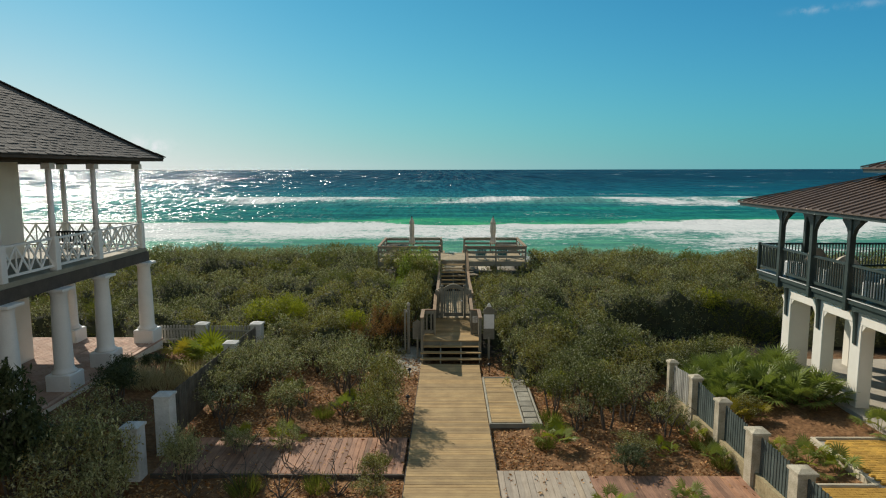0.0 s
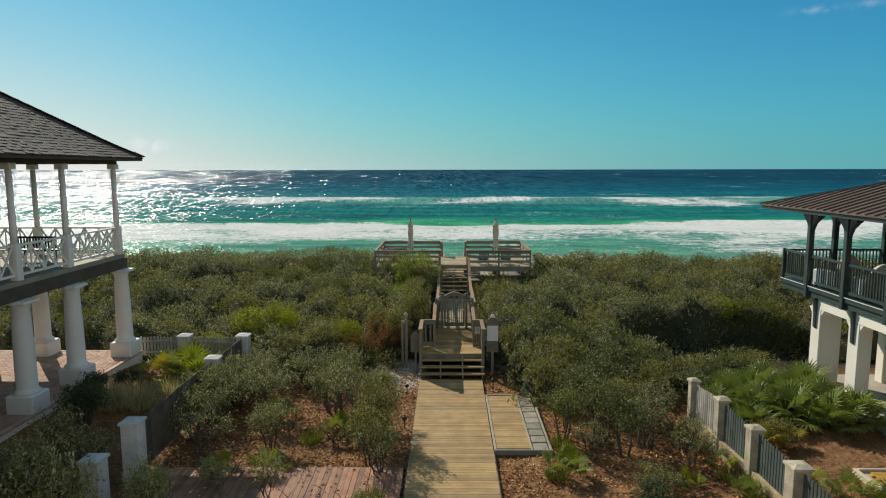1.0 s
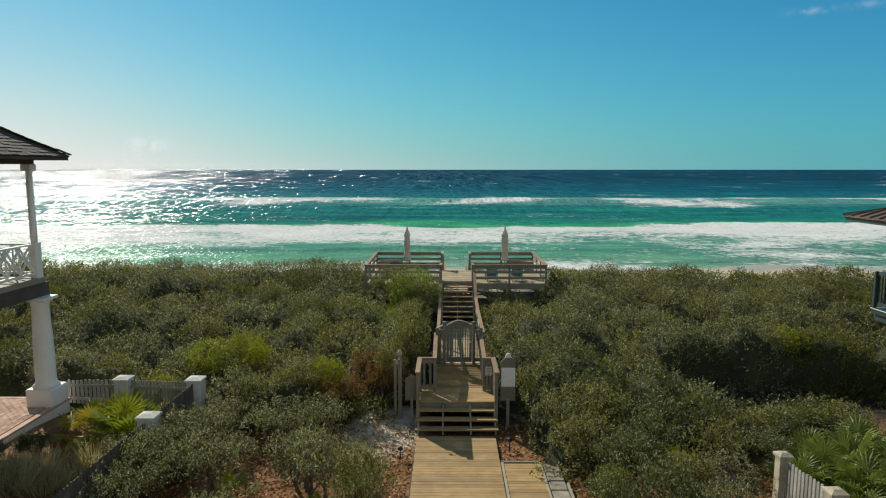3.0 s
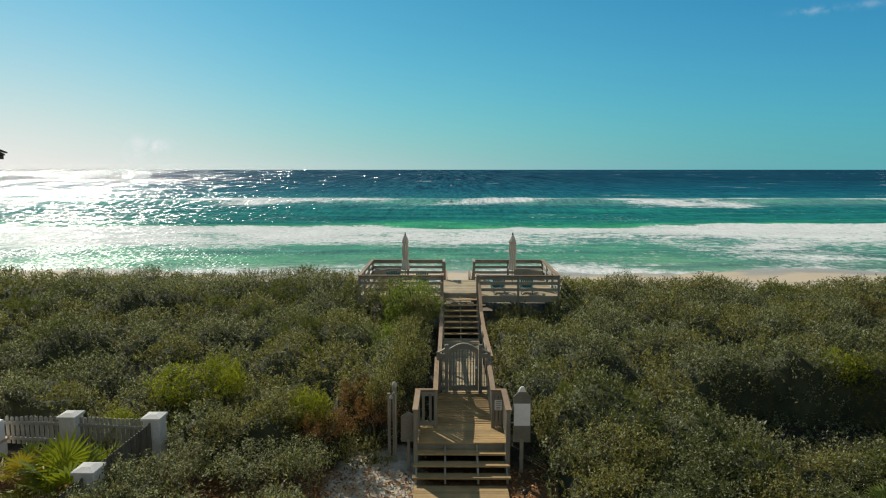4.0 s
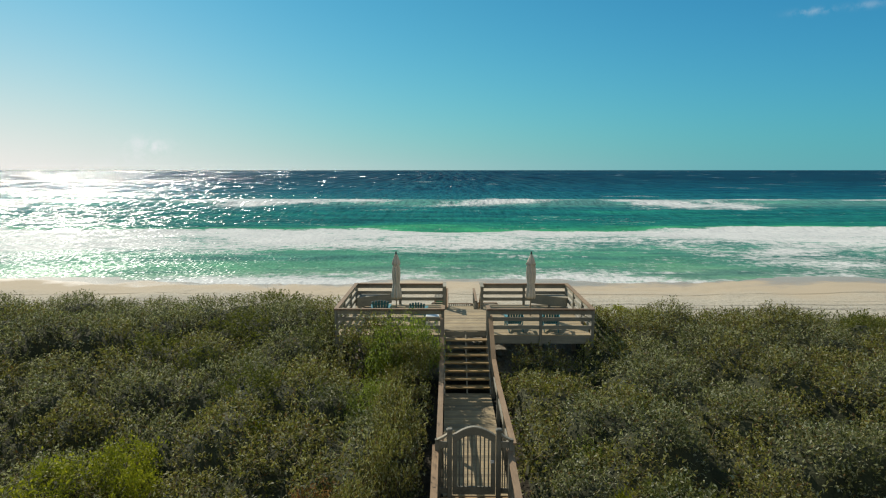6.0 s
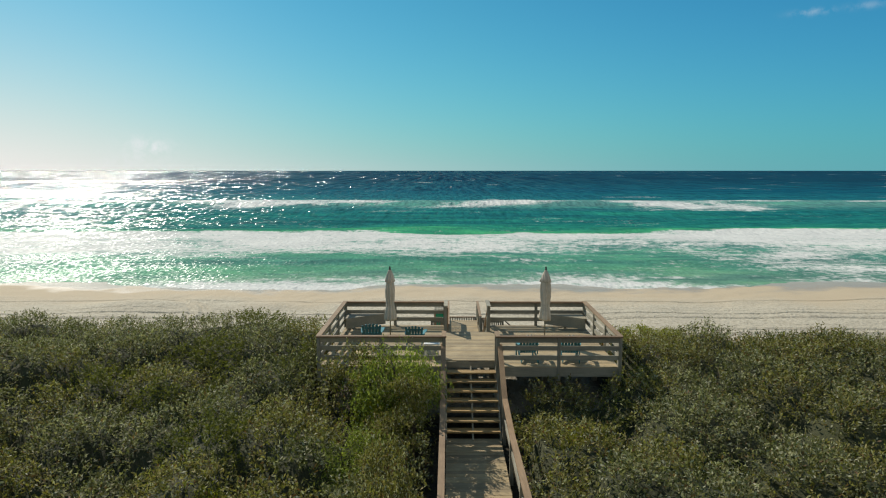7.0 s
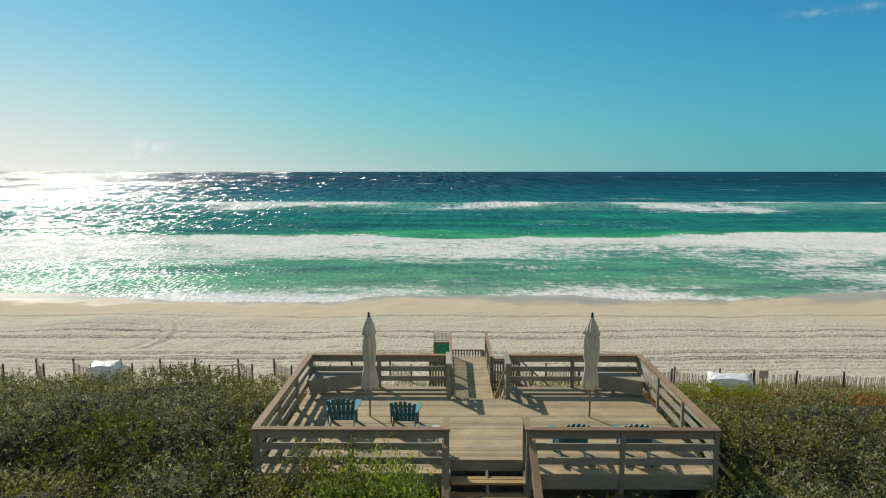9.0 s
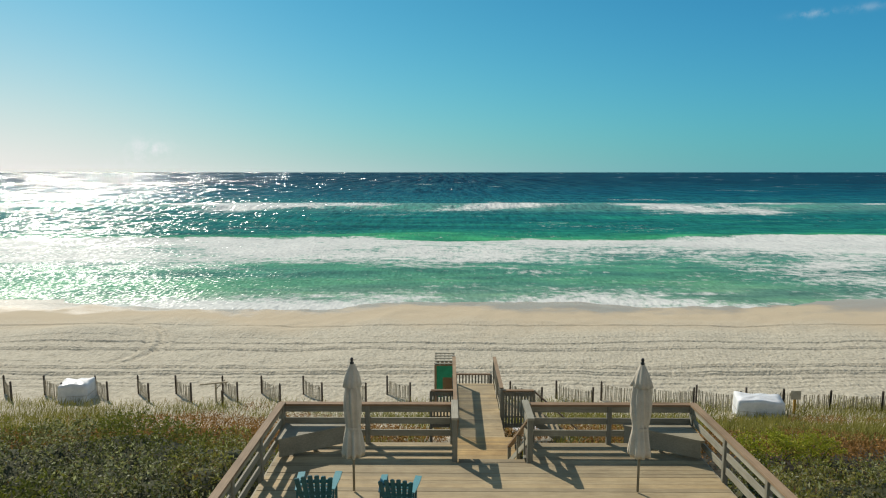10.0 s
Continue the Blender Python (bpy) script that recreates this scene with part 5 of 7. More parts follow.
def adirondack():
    """A slatted beach chair facing +y."""
    ch = thing("beach_chair", (0, 0, 0), "teal slatted beach chair with a fanned back facing the sea", "chair", "deck chairs")
    for i in range(6):
        x = -0.235 + 0.094 * i
        tip = 0.93 - 0.75 * abs(x) ** 1.7
        spread = 1.28
        part("back_slat", shape((prism, [(x - 0.040, 0.28), (x + 0.040, 0.28), (x * spread + 0.044, tip - 0.02), (x * spread + 0.02, tip), (x * spread - 0.02, tip), (x * spread - 0.044, tip - 0.02)], "y", -0.012, 0.012)), M_TEAL, ch)
        ob = ch.children[-1]
        ob.matrix_basis = pose(0, -0.30, 0, 18, 0, 0) @ pose(0, 0.12, 0)
    for k in range(6):
        y, z = -0.20 + 0.098 * k, 0.27 + 0.022 * k
        part("seat_slat", shape((soft_box, -0.27, y, z - 0.02, 0.27, y + 0.085, z, 0.005)), M_TEAL, ch)
    for s in (-1, 1):
        part("arm", shape((prism, [(s * 0.27, -0.30), (s * 0.36, -0.34), (s * 0.41, 0.10), (s * 0.42, 0.36), (s * 0.29, 0.38), (s * 0.27, 0.0)], "z", 0.545, 0.57)), M_ARM, ch, "paler blue flat arm")
        part("front_leg", shape((box, s * 0.30 - 0.02, 0.27, 0.0, s * 0.30 + 0.02, 0.37, 0.545)), M_TEAL, ch)
        part("side_rail", shape((beam, (s * 0.285, 0.36, 0.36), (s * 0.285, -0.62, 0.05), 0.03, 0.10)), M_TEAL, ch)
        part("arm_support", shape((box, s * 0.33 - 0.015, -0.30, 0.22, s * 0.33 + 0.015, -0.24, 0.545)), M_TEAL, ch)
    part("back_brace", shape((box, -0.31, -0.345, 0.46, 0.31, -0.315, 0.54)), M_TEAL, ch)
    part("back_brace", shape((box, -0.26, -0.335, 0.70, 0.26, -0.31, 0.76)), M_TEAL, ch)
    return ch


M_ARM = plain("pale_blue_plastic", (0.06, 0.22, 0.25), (0.11, 0.32, 0.36), 0.5, 3.0, 40, 0.001, vary=0.08)
first = adirondack()
SMALL = Matrix.Diagonal((0.93, 0.93, 0.90, 1))
first.matrix_basis = pose(-2.97, 39.3, FLOOR + 0.004, 0, 0, 3) @ SMALL
for x, y, a, k in ((-1.55, 39.3, -4, 0.90), (1.92, 37.84, 5, 1.03), (3.22, 37.84, -3, 1.03)):
    copy_thing(first, pose(x, y, FLOOR + 0.004, 0, 0, a) @ Matrix.Diagonal((0.93, 0.93, k, 1)))
table = thing("side_table", (-0.98, 38.0, FLOOR + 0.004), "small white side table on the deck", "table")
part("tabletop", shape((soft_box, -0.24, -0.24, 0.44, 0.24, 0.24, 0.475, 0.01)), M_WHITE, table)
for x in (-0.19, 0.19):
    for y in (-0.19, 0.19):
        part("leg", shape((soft_box, x - 0.025, y - 0.025, 0.0, x + 0.025, y + 0.025, 0.44, 0.005)), M_WHITE, table)

# sign boards and rinse post beside the lower stairs
sign = thing("sign_board", (1.62, 25.55, 0.0), "grey timber sign board with a white panel on a post", "sign")
part("post", shape((soft_box, -0.05, -0.05, -0.2, 0.05, 0.05, 0.95)), M_GREY_Z, sign)
part("board", shape((prism, [(-0.23, 0.86), (0.23, 0.86), (0.23, 2.12), (0.10, 2.24), (0.07, 2.32), (0.03, 2.36), (-0.03, 2.36), (-0.07, 2.32), (-0.10, 2.24), (-0.23, 2.12)], "y", -0.02, 0.02)), M_GATE, sign)
part("panel", shape((soft_box, -0.215, -0.032, 1.32, 0.215, -0.02, 1.93, 0.004)), M_SIGNW, sign, "white panel")
part("cap", shape((prism, [(-0.1, 2.25), (0.1, 2.25), (0.07, 2.34), (0.03, 2.385), (-0.03, 2.385), (-0.07, 2.34)], "y", -0.03, 0.03)), M_WHITE, sign)
sign = thing("sign_board", (-1.40, 25.55, 0.0), "grey timber board with shaped top on a low post", "sign")
part("post", shape((soft_box, -0.04, -0.04, -0.2, 0.04, 0.04, 0.95)), M_GREY_Z, sign)
part("board", shape((prism, [(-0.20, 0.86), (0.20, 0.86), (0.20, 1.55), (0.09, 1.64), (0.0, 1.70), (-0.09, 1.64), (-0.20, 1.55)], "y", -0.02, 0.02)), M_GATE, sign)
rinse = thing("rinse_post", (-1.80, 26.0, 0.0), "grey timber rinse post with a shower head and pipe", "outdoor shower")
part("post", shape((soft_box, -0.06, -0.05, -0.2, 0.06, 0.05, 2.2)), M_GREY_Z, rinse)
part("cap", shape((lathe, 0, 0, [(0.05, 2.2), (0.075, 2.23), (0.075, 2.28), (0.045, 2.34), (0.01, 2.36)], 12)), M_CONCRETE, rinse, "pale rounded cap")
part("second_post", shape((soft_box, -0.20, 0.0, -0.2, -0.11, 0.09, 2.02)), M_GREY_Z, rinse)
part("pipe", shape((tube, [(0.03, -0.06, 0.3), (0.03, -0.06, 2.0), (0.0, -0.14, 2.12), (-0.06, -0.24, 2.08)], [0.012] * 4)), M_CONCRETE, rinse)
part("shower_head", shape((lathe, -0.07, -0.26, [(0.05, 1.98), (0.045, 2.01), (0.015, 2.07)], 12)), M_CONCRETE, rinse)
part("hook_arm", shape((beam, (0.3, -0.05, 1.98), (0.75, -0.05, 1.98), 0.03, 0.05)), M_SIGNW, low, "pale bracket")
for x, y in ((-1.62, 23.55), (-1.50, 20.55), (1.55, 24.15)):
    lamp = thing("path_light", (x, y, -0.12), "small dark path light beside the boardwalk", "path light", "path lights")
    part("stem", shape((lathe, 0, 0, [(0.03, 0.0), (0.018, 0.04), (0.018, 0.30)], 8)), M_BLACK, lamp)
    part("hood", shape((lathe, 0, 0, [(0.07, 0.27), (0.085, 0.30), (0.05, 0.36), (0.01, 0.38)], 12)), M_BLACK, lamp)

# ---- the shingled house ----
def loose(name, verts, faces, mat, parent=None):
    me = bpy.data.meshes.new(name)
    me.from_pydata(verts, [], faces)
    me.update()
    me.materials.append(mat)
    ob = new(name, me)
    ob.parent = parent
    return ob


rnd = random.Random(11)
house = thing("shingled_house", (-16, 15, 0), "white two-storey house with columned porches and a dark shingle roof", "house")
house.matrix_basis = Matrix.Identity(4)
PX, PY = -12.86, 25.46
part("wall", shape((box, -30, 0, 0.3, -15.9, 22.78, 8.36)), M_STUCCO, house, "white stucco wall")
part("soffit", shape((box, -30, 0, 8.38, -12.2, 26.0, 8.43)), M_FASCIA, house, "dark porch ceiling")
part("eave_beam", shape((box, -12.97, 0, 8.22, -12.75, 25.57, 8.38), (box, -30, 25.36, 8.22, -12.97, 25.57, 8.38)), M_FASCIA, house)
part("porch_floor", shape((box, -30, 0, 4.62, -12.72, 25.62, 4.77)), M_GREY_X, house, "grey balcony boards")
part("floor_beam", shape((box, -12.94, 0, 4.22, -12.66, 25.68, 4.62), (box, -30, 25.44, 4.22, -12.94, 25.68, 4.62)), M_FASCIA, house, "dark beam under the balcony")
for y in (17.4, 20.4):
    win = part("window", shape((box, -15.9, y - 0.5, 5.2, -15.86, y + 0.5, 7.5)), M_GLASS, house, "dark window")
    part("shutter", shape((box, -15.87, y - 1.02, 5.15, -15.80, y - 0.52, 7.55)), M_SHUTTER, win, "green shutter")
    part("shutter", shape((box, -15.87, y + 0.52, 5.15, -15.80, y + 1.02, 7.55)), M_SHUTTER, win)
    part("frame", shape((box, -15.89, y - 0.54, 5.1, -15.84, y + 0.54, 5.2)), M_WHITE, win)
dr = part("door", shape((box, -15.9, 19.9, 0.86, -15.84, 21.5, 3.4)), M_SHUTTER, house, "dark green door")
part("frame", shape((box, -15.9, 21.52, 0.86, -15.78, 21.75, 3.6)), M_WHITE, dr)


def round_column(x, y):
    col = part("column", shape((lathe, x, y, [(0.37, 1.40), (0.38, 1.45), (0.31, 1.52), (0.29, 1.6), (0.288, 2.2), (0.272, 3.0), (0.24, 3.95), (0.255, 3.98), (0.25, 4.02), (0.30, 4.10), (0.31, 4.13)], 28)), M_WHITE, house, "tapered white column")
    part("plinth", shape((soft_box, x - 0.41, y - 0.41, 0.55, x + 0.41, y + 0.41, 1.40, 0.03)), M_WHITE, col, "square plinth")
    part("abacus", shape((soft_box, x - 0.36, y - 0.36, 4.13, x + 0.36, y + 0.36, 4.215, 0.01)), M_WHITE, col)


def porch_post(x, y):
    post = part("post", shape((soft_box, x - 0.125, y - 0.125, 4.77, x + 0.125, y + 0.125, 5.86, 0.012), (lathe, x, y, [(0.095, 5.86), (0.10, 6.2), (0.085, 8.02)], 12)), M_WHITE, house, "slender white post")
    part("capital", shape((soft_box, x - 0.15, y - 0.15, 8.02, x + 0.15, y + 0.15, 8.22, 0.015)), M_WHITE, post)


def cross_rail(a, b):
    """Three crossed bays between a top and a bottom rail."""
    a, b = Vector((*a, 0)), Vector((*b, 0))
    d = (b - a).normalized()
    a, b = a + d * 0.12, b - d * 0.12
    rail = part("railing", shape((beam, a + Vector((0, 0, 5.80)), b + Vector((0, 0, 5.80)), 0.10, 0.06)), M_WHITE, house, "white crossed railing")
    part("bottom_rail", shape((beam, a + Vector((0, 0, 4.92)), b + Vector((0, 0, 4.92)), 0.07, 0.07)), M_WHITE, rail)
    n = max(2, round((b - a).length / 0.62))
    for i in range(n):
        p, q = a.lerp(b, i / n), a.lerp(b, (i + 1) / n)
        part("brace", shape((beam, p + Vector((0, 0, 4.95)), q + Vector((0, 0, 5.77)), 0.035, 0.06)), M_WHITE, rail)
        part("brace", shape((beam, q + Vector((0, 0, 4.95)), p + Vector((0, 0, 5.77)), 0.03, 0.06)), M_WHITE, rail)
        if i:
            part("upright", shape((soft_box, p.x - 0.02, p.y - 0.02, 4.95, p.x + 0.02, p.y + 0.02, 5.77, 0.004)), M_WHITE, rail)


stops = [25.46, 22.24, 19.71, 17.2, 14.6, 12.0]
for y in stops:
    porch_post(PX, y)
    round_column(-12.72, y - 0.18)
for y0, y1 in zip(stops[1:], stops):
    cross_rail((PX, y0), (PX, y1))
stops = [PX, -15.93, -19.0, -22.0]
for x in stops[1:]:
    porch_post(x, PY)
    round_column(x, 25.28)
for x0, x1 in zip(stops[1:], stops):
    cross_rail((x0, PY), (x1, PY))

# hipped roof with a flared eave, laid in courses of shingles
EX, EY, EZ = -12.03, 26.18, 8.46


def roof_z(d):
    return EZ + (0.60 * d if d < 0.8 else 0.48 + 0.68 * (d - 0.8))


bm = bmesh.new()
steps = [0.0, 0.5, 1.0, 2.0, 3.5, 6.0, 9.0]
for d0, d1 in zip(steps, steps[1:]):
    for s in ("e", "s"):
        if s == "e":
            quad = [(EX - d0, EY - d0, d0), (EX - d0, 0, d0), (EX - d1, 0, d1), (EX - d1, EY - d1, d1)]
        else:
            quad = [(-30, EY - d0, d0), (EX - d0, EY - d0, d0), (EX - d1, EY - d1, d1), (-30, EY - d1, d1)]
        bm.faces.new([bm.verts.new((x, y, roof_z(d) - 0.03)) for x, y, d in quad])
roof = part("roof", bm, M_SHINGLE, house, "weathered grey wood-shingle roof")
part("far_slope", shape((prism, [(EX - 9.0, roof_z(9.0) - 0.03), (-30, EZ), (-30, EZ - 0.1), (EX - 9.0, EZ - 0.1)], "y", 0, EY - 9.0)), M_SHINGLE, roof)
part("gable_wall", shape((prism, [(-30, 8.36), (EX - 0.1, 8.36), (EX - 9.0, roof_z(9.0) - 0.1)], "y", 0.02, 0.2)), M_STUCCO, house)
part("fascia", shape((box, EX - 0.06, 0, EZ - 0.12, EX - 0.02, EY - 0.02, EZ - 0.02), (box, -30, EY - 0.06, EZ - 0.12, EX - 0.06, EY - 0.02, EZ - 0.02)), M_FASCIA, house)

verts, faces = [], []


def shingle(y0, y1, d0, d1, lift, out):
    """One shingle on the slope that faces the walk."""
    k = len(out[0])
    for d, h in ((d0, 0.0), (d1, 0.0), (d0, lift), (d1, 0.012)):
        for y in (y0, y1):
            out[0].append((EX - d, y, roof_z(d) + h))
    out[1].extend([(k, k + 1, k + 5, k + 4), (k + 4, k + 5, k + 7, k + 6), (k, k + 4, k + 6, k + 2), (k + 1, k + 3, k + 7, k + 5)])


single = 0
d = -0.03
course = 0
while d < 5.6:
    step = 0.155
    y = 6.0 + rnd.uniform(0, 0.2)
    end = EY - max(d, 0) - 0.02
    while y < end:
        w = rnd.uniform(0.13, 0.30)
        y1 = min(y + w - 0.006, end)
        lift = rnd.uniform(0.020, 0.045)
        if y > 23.3 and single < 300 and y1 - y > 0.03:
            pv, pf = [], []
            shingle(y, y1, d + rnd.uniform(-0.012, 0.012), d + step + 0.05, lift, (pv, pf))
            loose("shingle", pv, pf, M_SHINGLE, roof)
            single += 1
        elif y > 15:
            shingle(y, y1, d + rnd.uniform(-0.012, 0.012), d + step + 0.05, lift, (verts, faces))
        y += w
    d += step
    course += 1
rest = loose("shingle_rest", verts, faces, M_SHINGLE, roof)
tagged(rest, kind="stuff")
for i in range(24):
    d = -0.03 + i * 0.24
    a = Vector((EX - d, EY - d, roof_z(max(d, 0)) + 0.05))
    b = Vector((EX - d - 0.28, EY - d - 0.28, roof_z(max(d, 0) + 0.28) + 0.06))
    part("hip_cap", shape((beam, a, b, 0.26, 0.03)), M_SHINGLE, roof)

terrace = thing("brick_terrace", (0, 0, 0), "raised terrace paved with terracotta bricks", "terrace", kind="structure")
part("base", shape((box, -30, 0, 0.0, -12.32, 25.72, 0.80)), M_STUCCO, terrace, "pale rendered edge")
part("edge", shape((box, -12.45, 0, 0.802, -12.28, 25.76, 0.865), (box, -30, 25.6, 0.802, -12.45, 25.76, 0.865)), M_BRICK, terrace, "brick edging")
bx = bmesh.new()
soft_box(bx, -0.098, -0.047, -0.05, 0.098, 0.047, 0.0, 0.006)
me_brick = mesh_of("brick", bx, M_BRICK)
count, verts, faces = 0, [], []
for i in range(76):
    for j in range(75):
        x, y = -12.57 - 0.104 * i, 25.48 - 0.206 * j
        if y < 12:
            continue
        t = rnd.uniform(-0.006, 0.004)
        if count < 300 and -15.6 < x and y > 23.4:
            piece("brick", me_brick, terrace, pose(x, y + 0.1 * (i % 2), 0.86 + t, 0, 0, 90 + rnd.uniform(-1, 1)))
            count += 1
        else:
            k = len(verts)
            yy = y + 0.1 * (i % 2)
            verts += [(x - 0.047, yy - 0.098, 0.86 + t), (x + 0.047, yy - 0.098, 0.86 + t), (x + 0.047, yy + 0.098, 0.86 + t), (x - 0.047, yy + 0.098, 0.86 + t)]
            verts += [(p[0], p[1], 0.81) for p in verts[-4:]]
            faces += [(k, k + 1, k + 2, k + 3)] + [(k + a, k + 4 + a, k + 4 + (a + 1) % 4, k + (a + 1) % 4) for a in range(4)]
tagged(loose("brick_rest", verts, faces, M_BRICK, terrace), kind="stuff")

seat = thing("porch_bench", (-14.6, 23.5, 4.774), "dark slatted bench on the balcony", "bench")
part("seat", shape((soft_box, -0.75, -0.25, 0.40, 0.75, 0.25, 0.45, 0.01)), M_BLACK, seat)
for k in range(14):
    part("back_slat", shape((box, -0.72 + 0.107 * k, -0.27, 0.5, -0.67 + 0.107 * k, -0.24, 0.86)), M_BLACK, seat)
part("top_rail", shape((box, -0.76, -0.28, 0.86, 0.76, -0.23, 0.93)), M_BLACK, seat)
for x in (-0.7, 0.7):
    for y in (-0.25, 0.22):
        part("leg", shape((box, x - 0.03, y - 0.03, 0, x + 0.03, y + 0.03, 0.42)), M_BLACK, seat)

# ---- the house with the metal roof ----
house = thing("metal_roof_house", (0, 0, 0), "white stucco house with dark green balcony and brown metal roof", "house")
part("balcony_floor", shape((box, 12.72, 6, 3.70, 30, 25.5, 3.86)), M_GREEN, house, "dark green balcony deck")
part("edge_strip", shape((box, 12.69, 6, 3.845, 12.715, 25.53, 3.866), (box, 12.72, 25.505, 3.845, 30, 25.53, 3.866)), M_WHITE, house, "pale strip along the balcony")
part("floor_beam", shape((box, 12.78, 6, 3.50, 13.0, 25.44, 3.70), (box, 13.0, 25.24, 3.50, 30, 25.44, 3.70)), M_GREEN, house)
part("upper_wall", shape((box, 17.0, 4, 3.86, 30, 21.6, 6.7)), M_STUCCO, house, "pale upper wall")
for y in (19.0, 16.5):
    win = part("window", shape((box, 16.96, y - 0.6, 4.0, 17.0, y + 0.6, 6.2)), M_GLASS, house, "dark glazed door")
    part("frame", shape((box, 16.93, y - 0.03, 4.0, 16.96, y + 0.03, 6.2)), M_WHITE, win)


def green_post(x, y):
    post = part("post", shape((soft_box, x - 0.09, y - 0.09, 3.45, x + 0.09, y + 0.09, 6.42, 0.012)), M_GREEN, house, "dark green post")
    for dx, dy in ((0, 1), (0, -1), (1, 0)):
        arc = [(0.08, 5.55), (0.11, 5.85), (0.19, 6.08), (0.36, 6.26), (0.44, 6.32), (0.44, 6.42), (0.08, 6.42)]
        if dx:
            part("bracket", shape((prism, [(x + u, v) for u, v in arc], "y", y - 0.05, y + 0.05)), M_GREEN, post)
        else:
            part("bracket", shape((prism, [(y + dy * u, v) for u, v in arc], "x", x - 0.05, x + 0.05)), M_GREEN, post)


def green_rail(a, b):
    a, b = Vector((*a, 0)), Vector((*b, 0))
    rail = part("railing", shape((beam, a + Vector((0, 0, 4.93)), b + Vector((0, 0, 4.93)), 0.12, 0.07)), M_GREEN, house, "dark green balustrade")
    part("bottom_rail", shape((beam, a + Vector((0, 0, 4.02)), b + Vector((0, 0, 4.02)), 0.07, 0.09)), M_GREEN, rail)
    n = int((b - a).length / 0.125)
    me = mesh_of("baluster", shape((soft_box, -0.02, -0.02, 4.05, 0.02, 0.02, 4.90, 0.004)), M_GREEN)
    for i in range(n):
        p = a.lerp(b, (i + 0.5) / n)
        piece("baluster", me, rail, pose(p.x, p.y, 0))


stops = [23.78, 21.70, 19.62, 17.54, 15.46, 13.38]
for y in stops:
    green_post(12.75, y)
ends = [25.44] + stops
for y0, y1 in zip(ends[1:], ends):
    green_rail((12.80, y0), (12.80, y1))
stops = [14.55, 16.45, 18.7]
for x in stops:
    green_post(x, 25.3)
for x0, x1 in zip([12.75] + stops, stops + [21.0]):
    green_rail((x0, 25.45), (x1, 25.45))
part("corner_post", shape((soft_box, 12.70, 25.40, 3.86, 12.80, 25.50, 5.0, 0.01)), M_GREEN, house)
part("eave_beam", shape((box, 12.78, 6, 6.42, 12.96, 25.4, 6.58), (box, 12.96, 25.22, 6.42, 30, 25.4, 6.58)), M_GREEN, house)

# arcade below: piers and a lintel wall with square openings
WX = 12.88
part("lintel_wall", shape((box, WX, 6, 3.12, WX + 0.42, 23.62, 3.495), (box, WX + 0.42, 23.2, 3.12, 30, 23.62, 3.495)), M_STUCCO, house, "white stucco wall over the openings")
for y in (23.35, 21.26, 19.24, 17.2, 15.16):
    part("pier", shape((soft_box, WX + 0.003, y - 0.27, 0.1, WX + (0.77 if y > 23 else 0.45), y + 0.27 - (0.003 if y > 23 else 0), 3.12, 0.02)), M_STUCCO, house, "square white pier")
    part("knee_brace", shape((prism, [(12.73, 3.498), (WX, 3.498), (WX, 2.40), (WX - 0.06, 2.46), (WX - 0.075, 3.0), (WX - 0.11, 3.3)], "y", y - 0.06, y + 0.06)), M_GREEN, house, "dark green bracket under the balcony")
    part("haunch", shape((prism, [(y + 0.27, 3.12), (y + 0.45, 3.12), (y + 0.27, 2.90)], "x", WX + 0.02, WX + 0.40)), M_STUCCO, house)
    part("haunch", shape((prism, [(y - 0.27, 3.12), (y - 0.45, 3.12), (y - 0.27, 2.90)], "x", WX + 0.02, WX + 0.40)), M_STUCCO, house)
for x in (15.6, 17.8):
    part("pier", shape((soft_box, x - 0.3, 23.21, 0.1, x + 0.3, 23.61, 3.12, 0.02)), M_STUCCO, house)
part("inner_wall", shape((box, 16.4, 6, 0.3, 16.7, 21.2, 3.5)), M_STUCCO, house, "cream wall inside the arcade")
part("porch_slab", shape((box, WX - 0.25, 6, 0.0, 30, 24.2, 0.42)), M_CONCRETE, house)

# standing-seam roof with two slopes, seams as raised ribs
RX, RY, RZ, SL = 12.25, 26.5, 6.62, 0.30


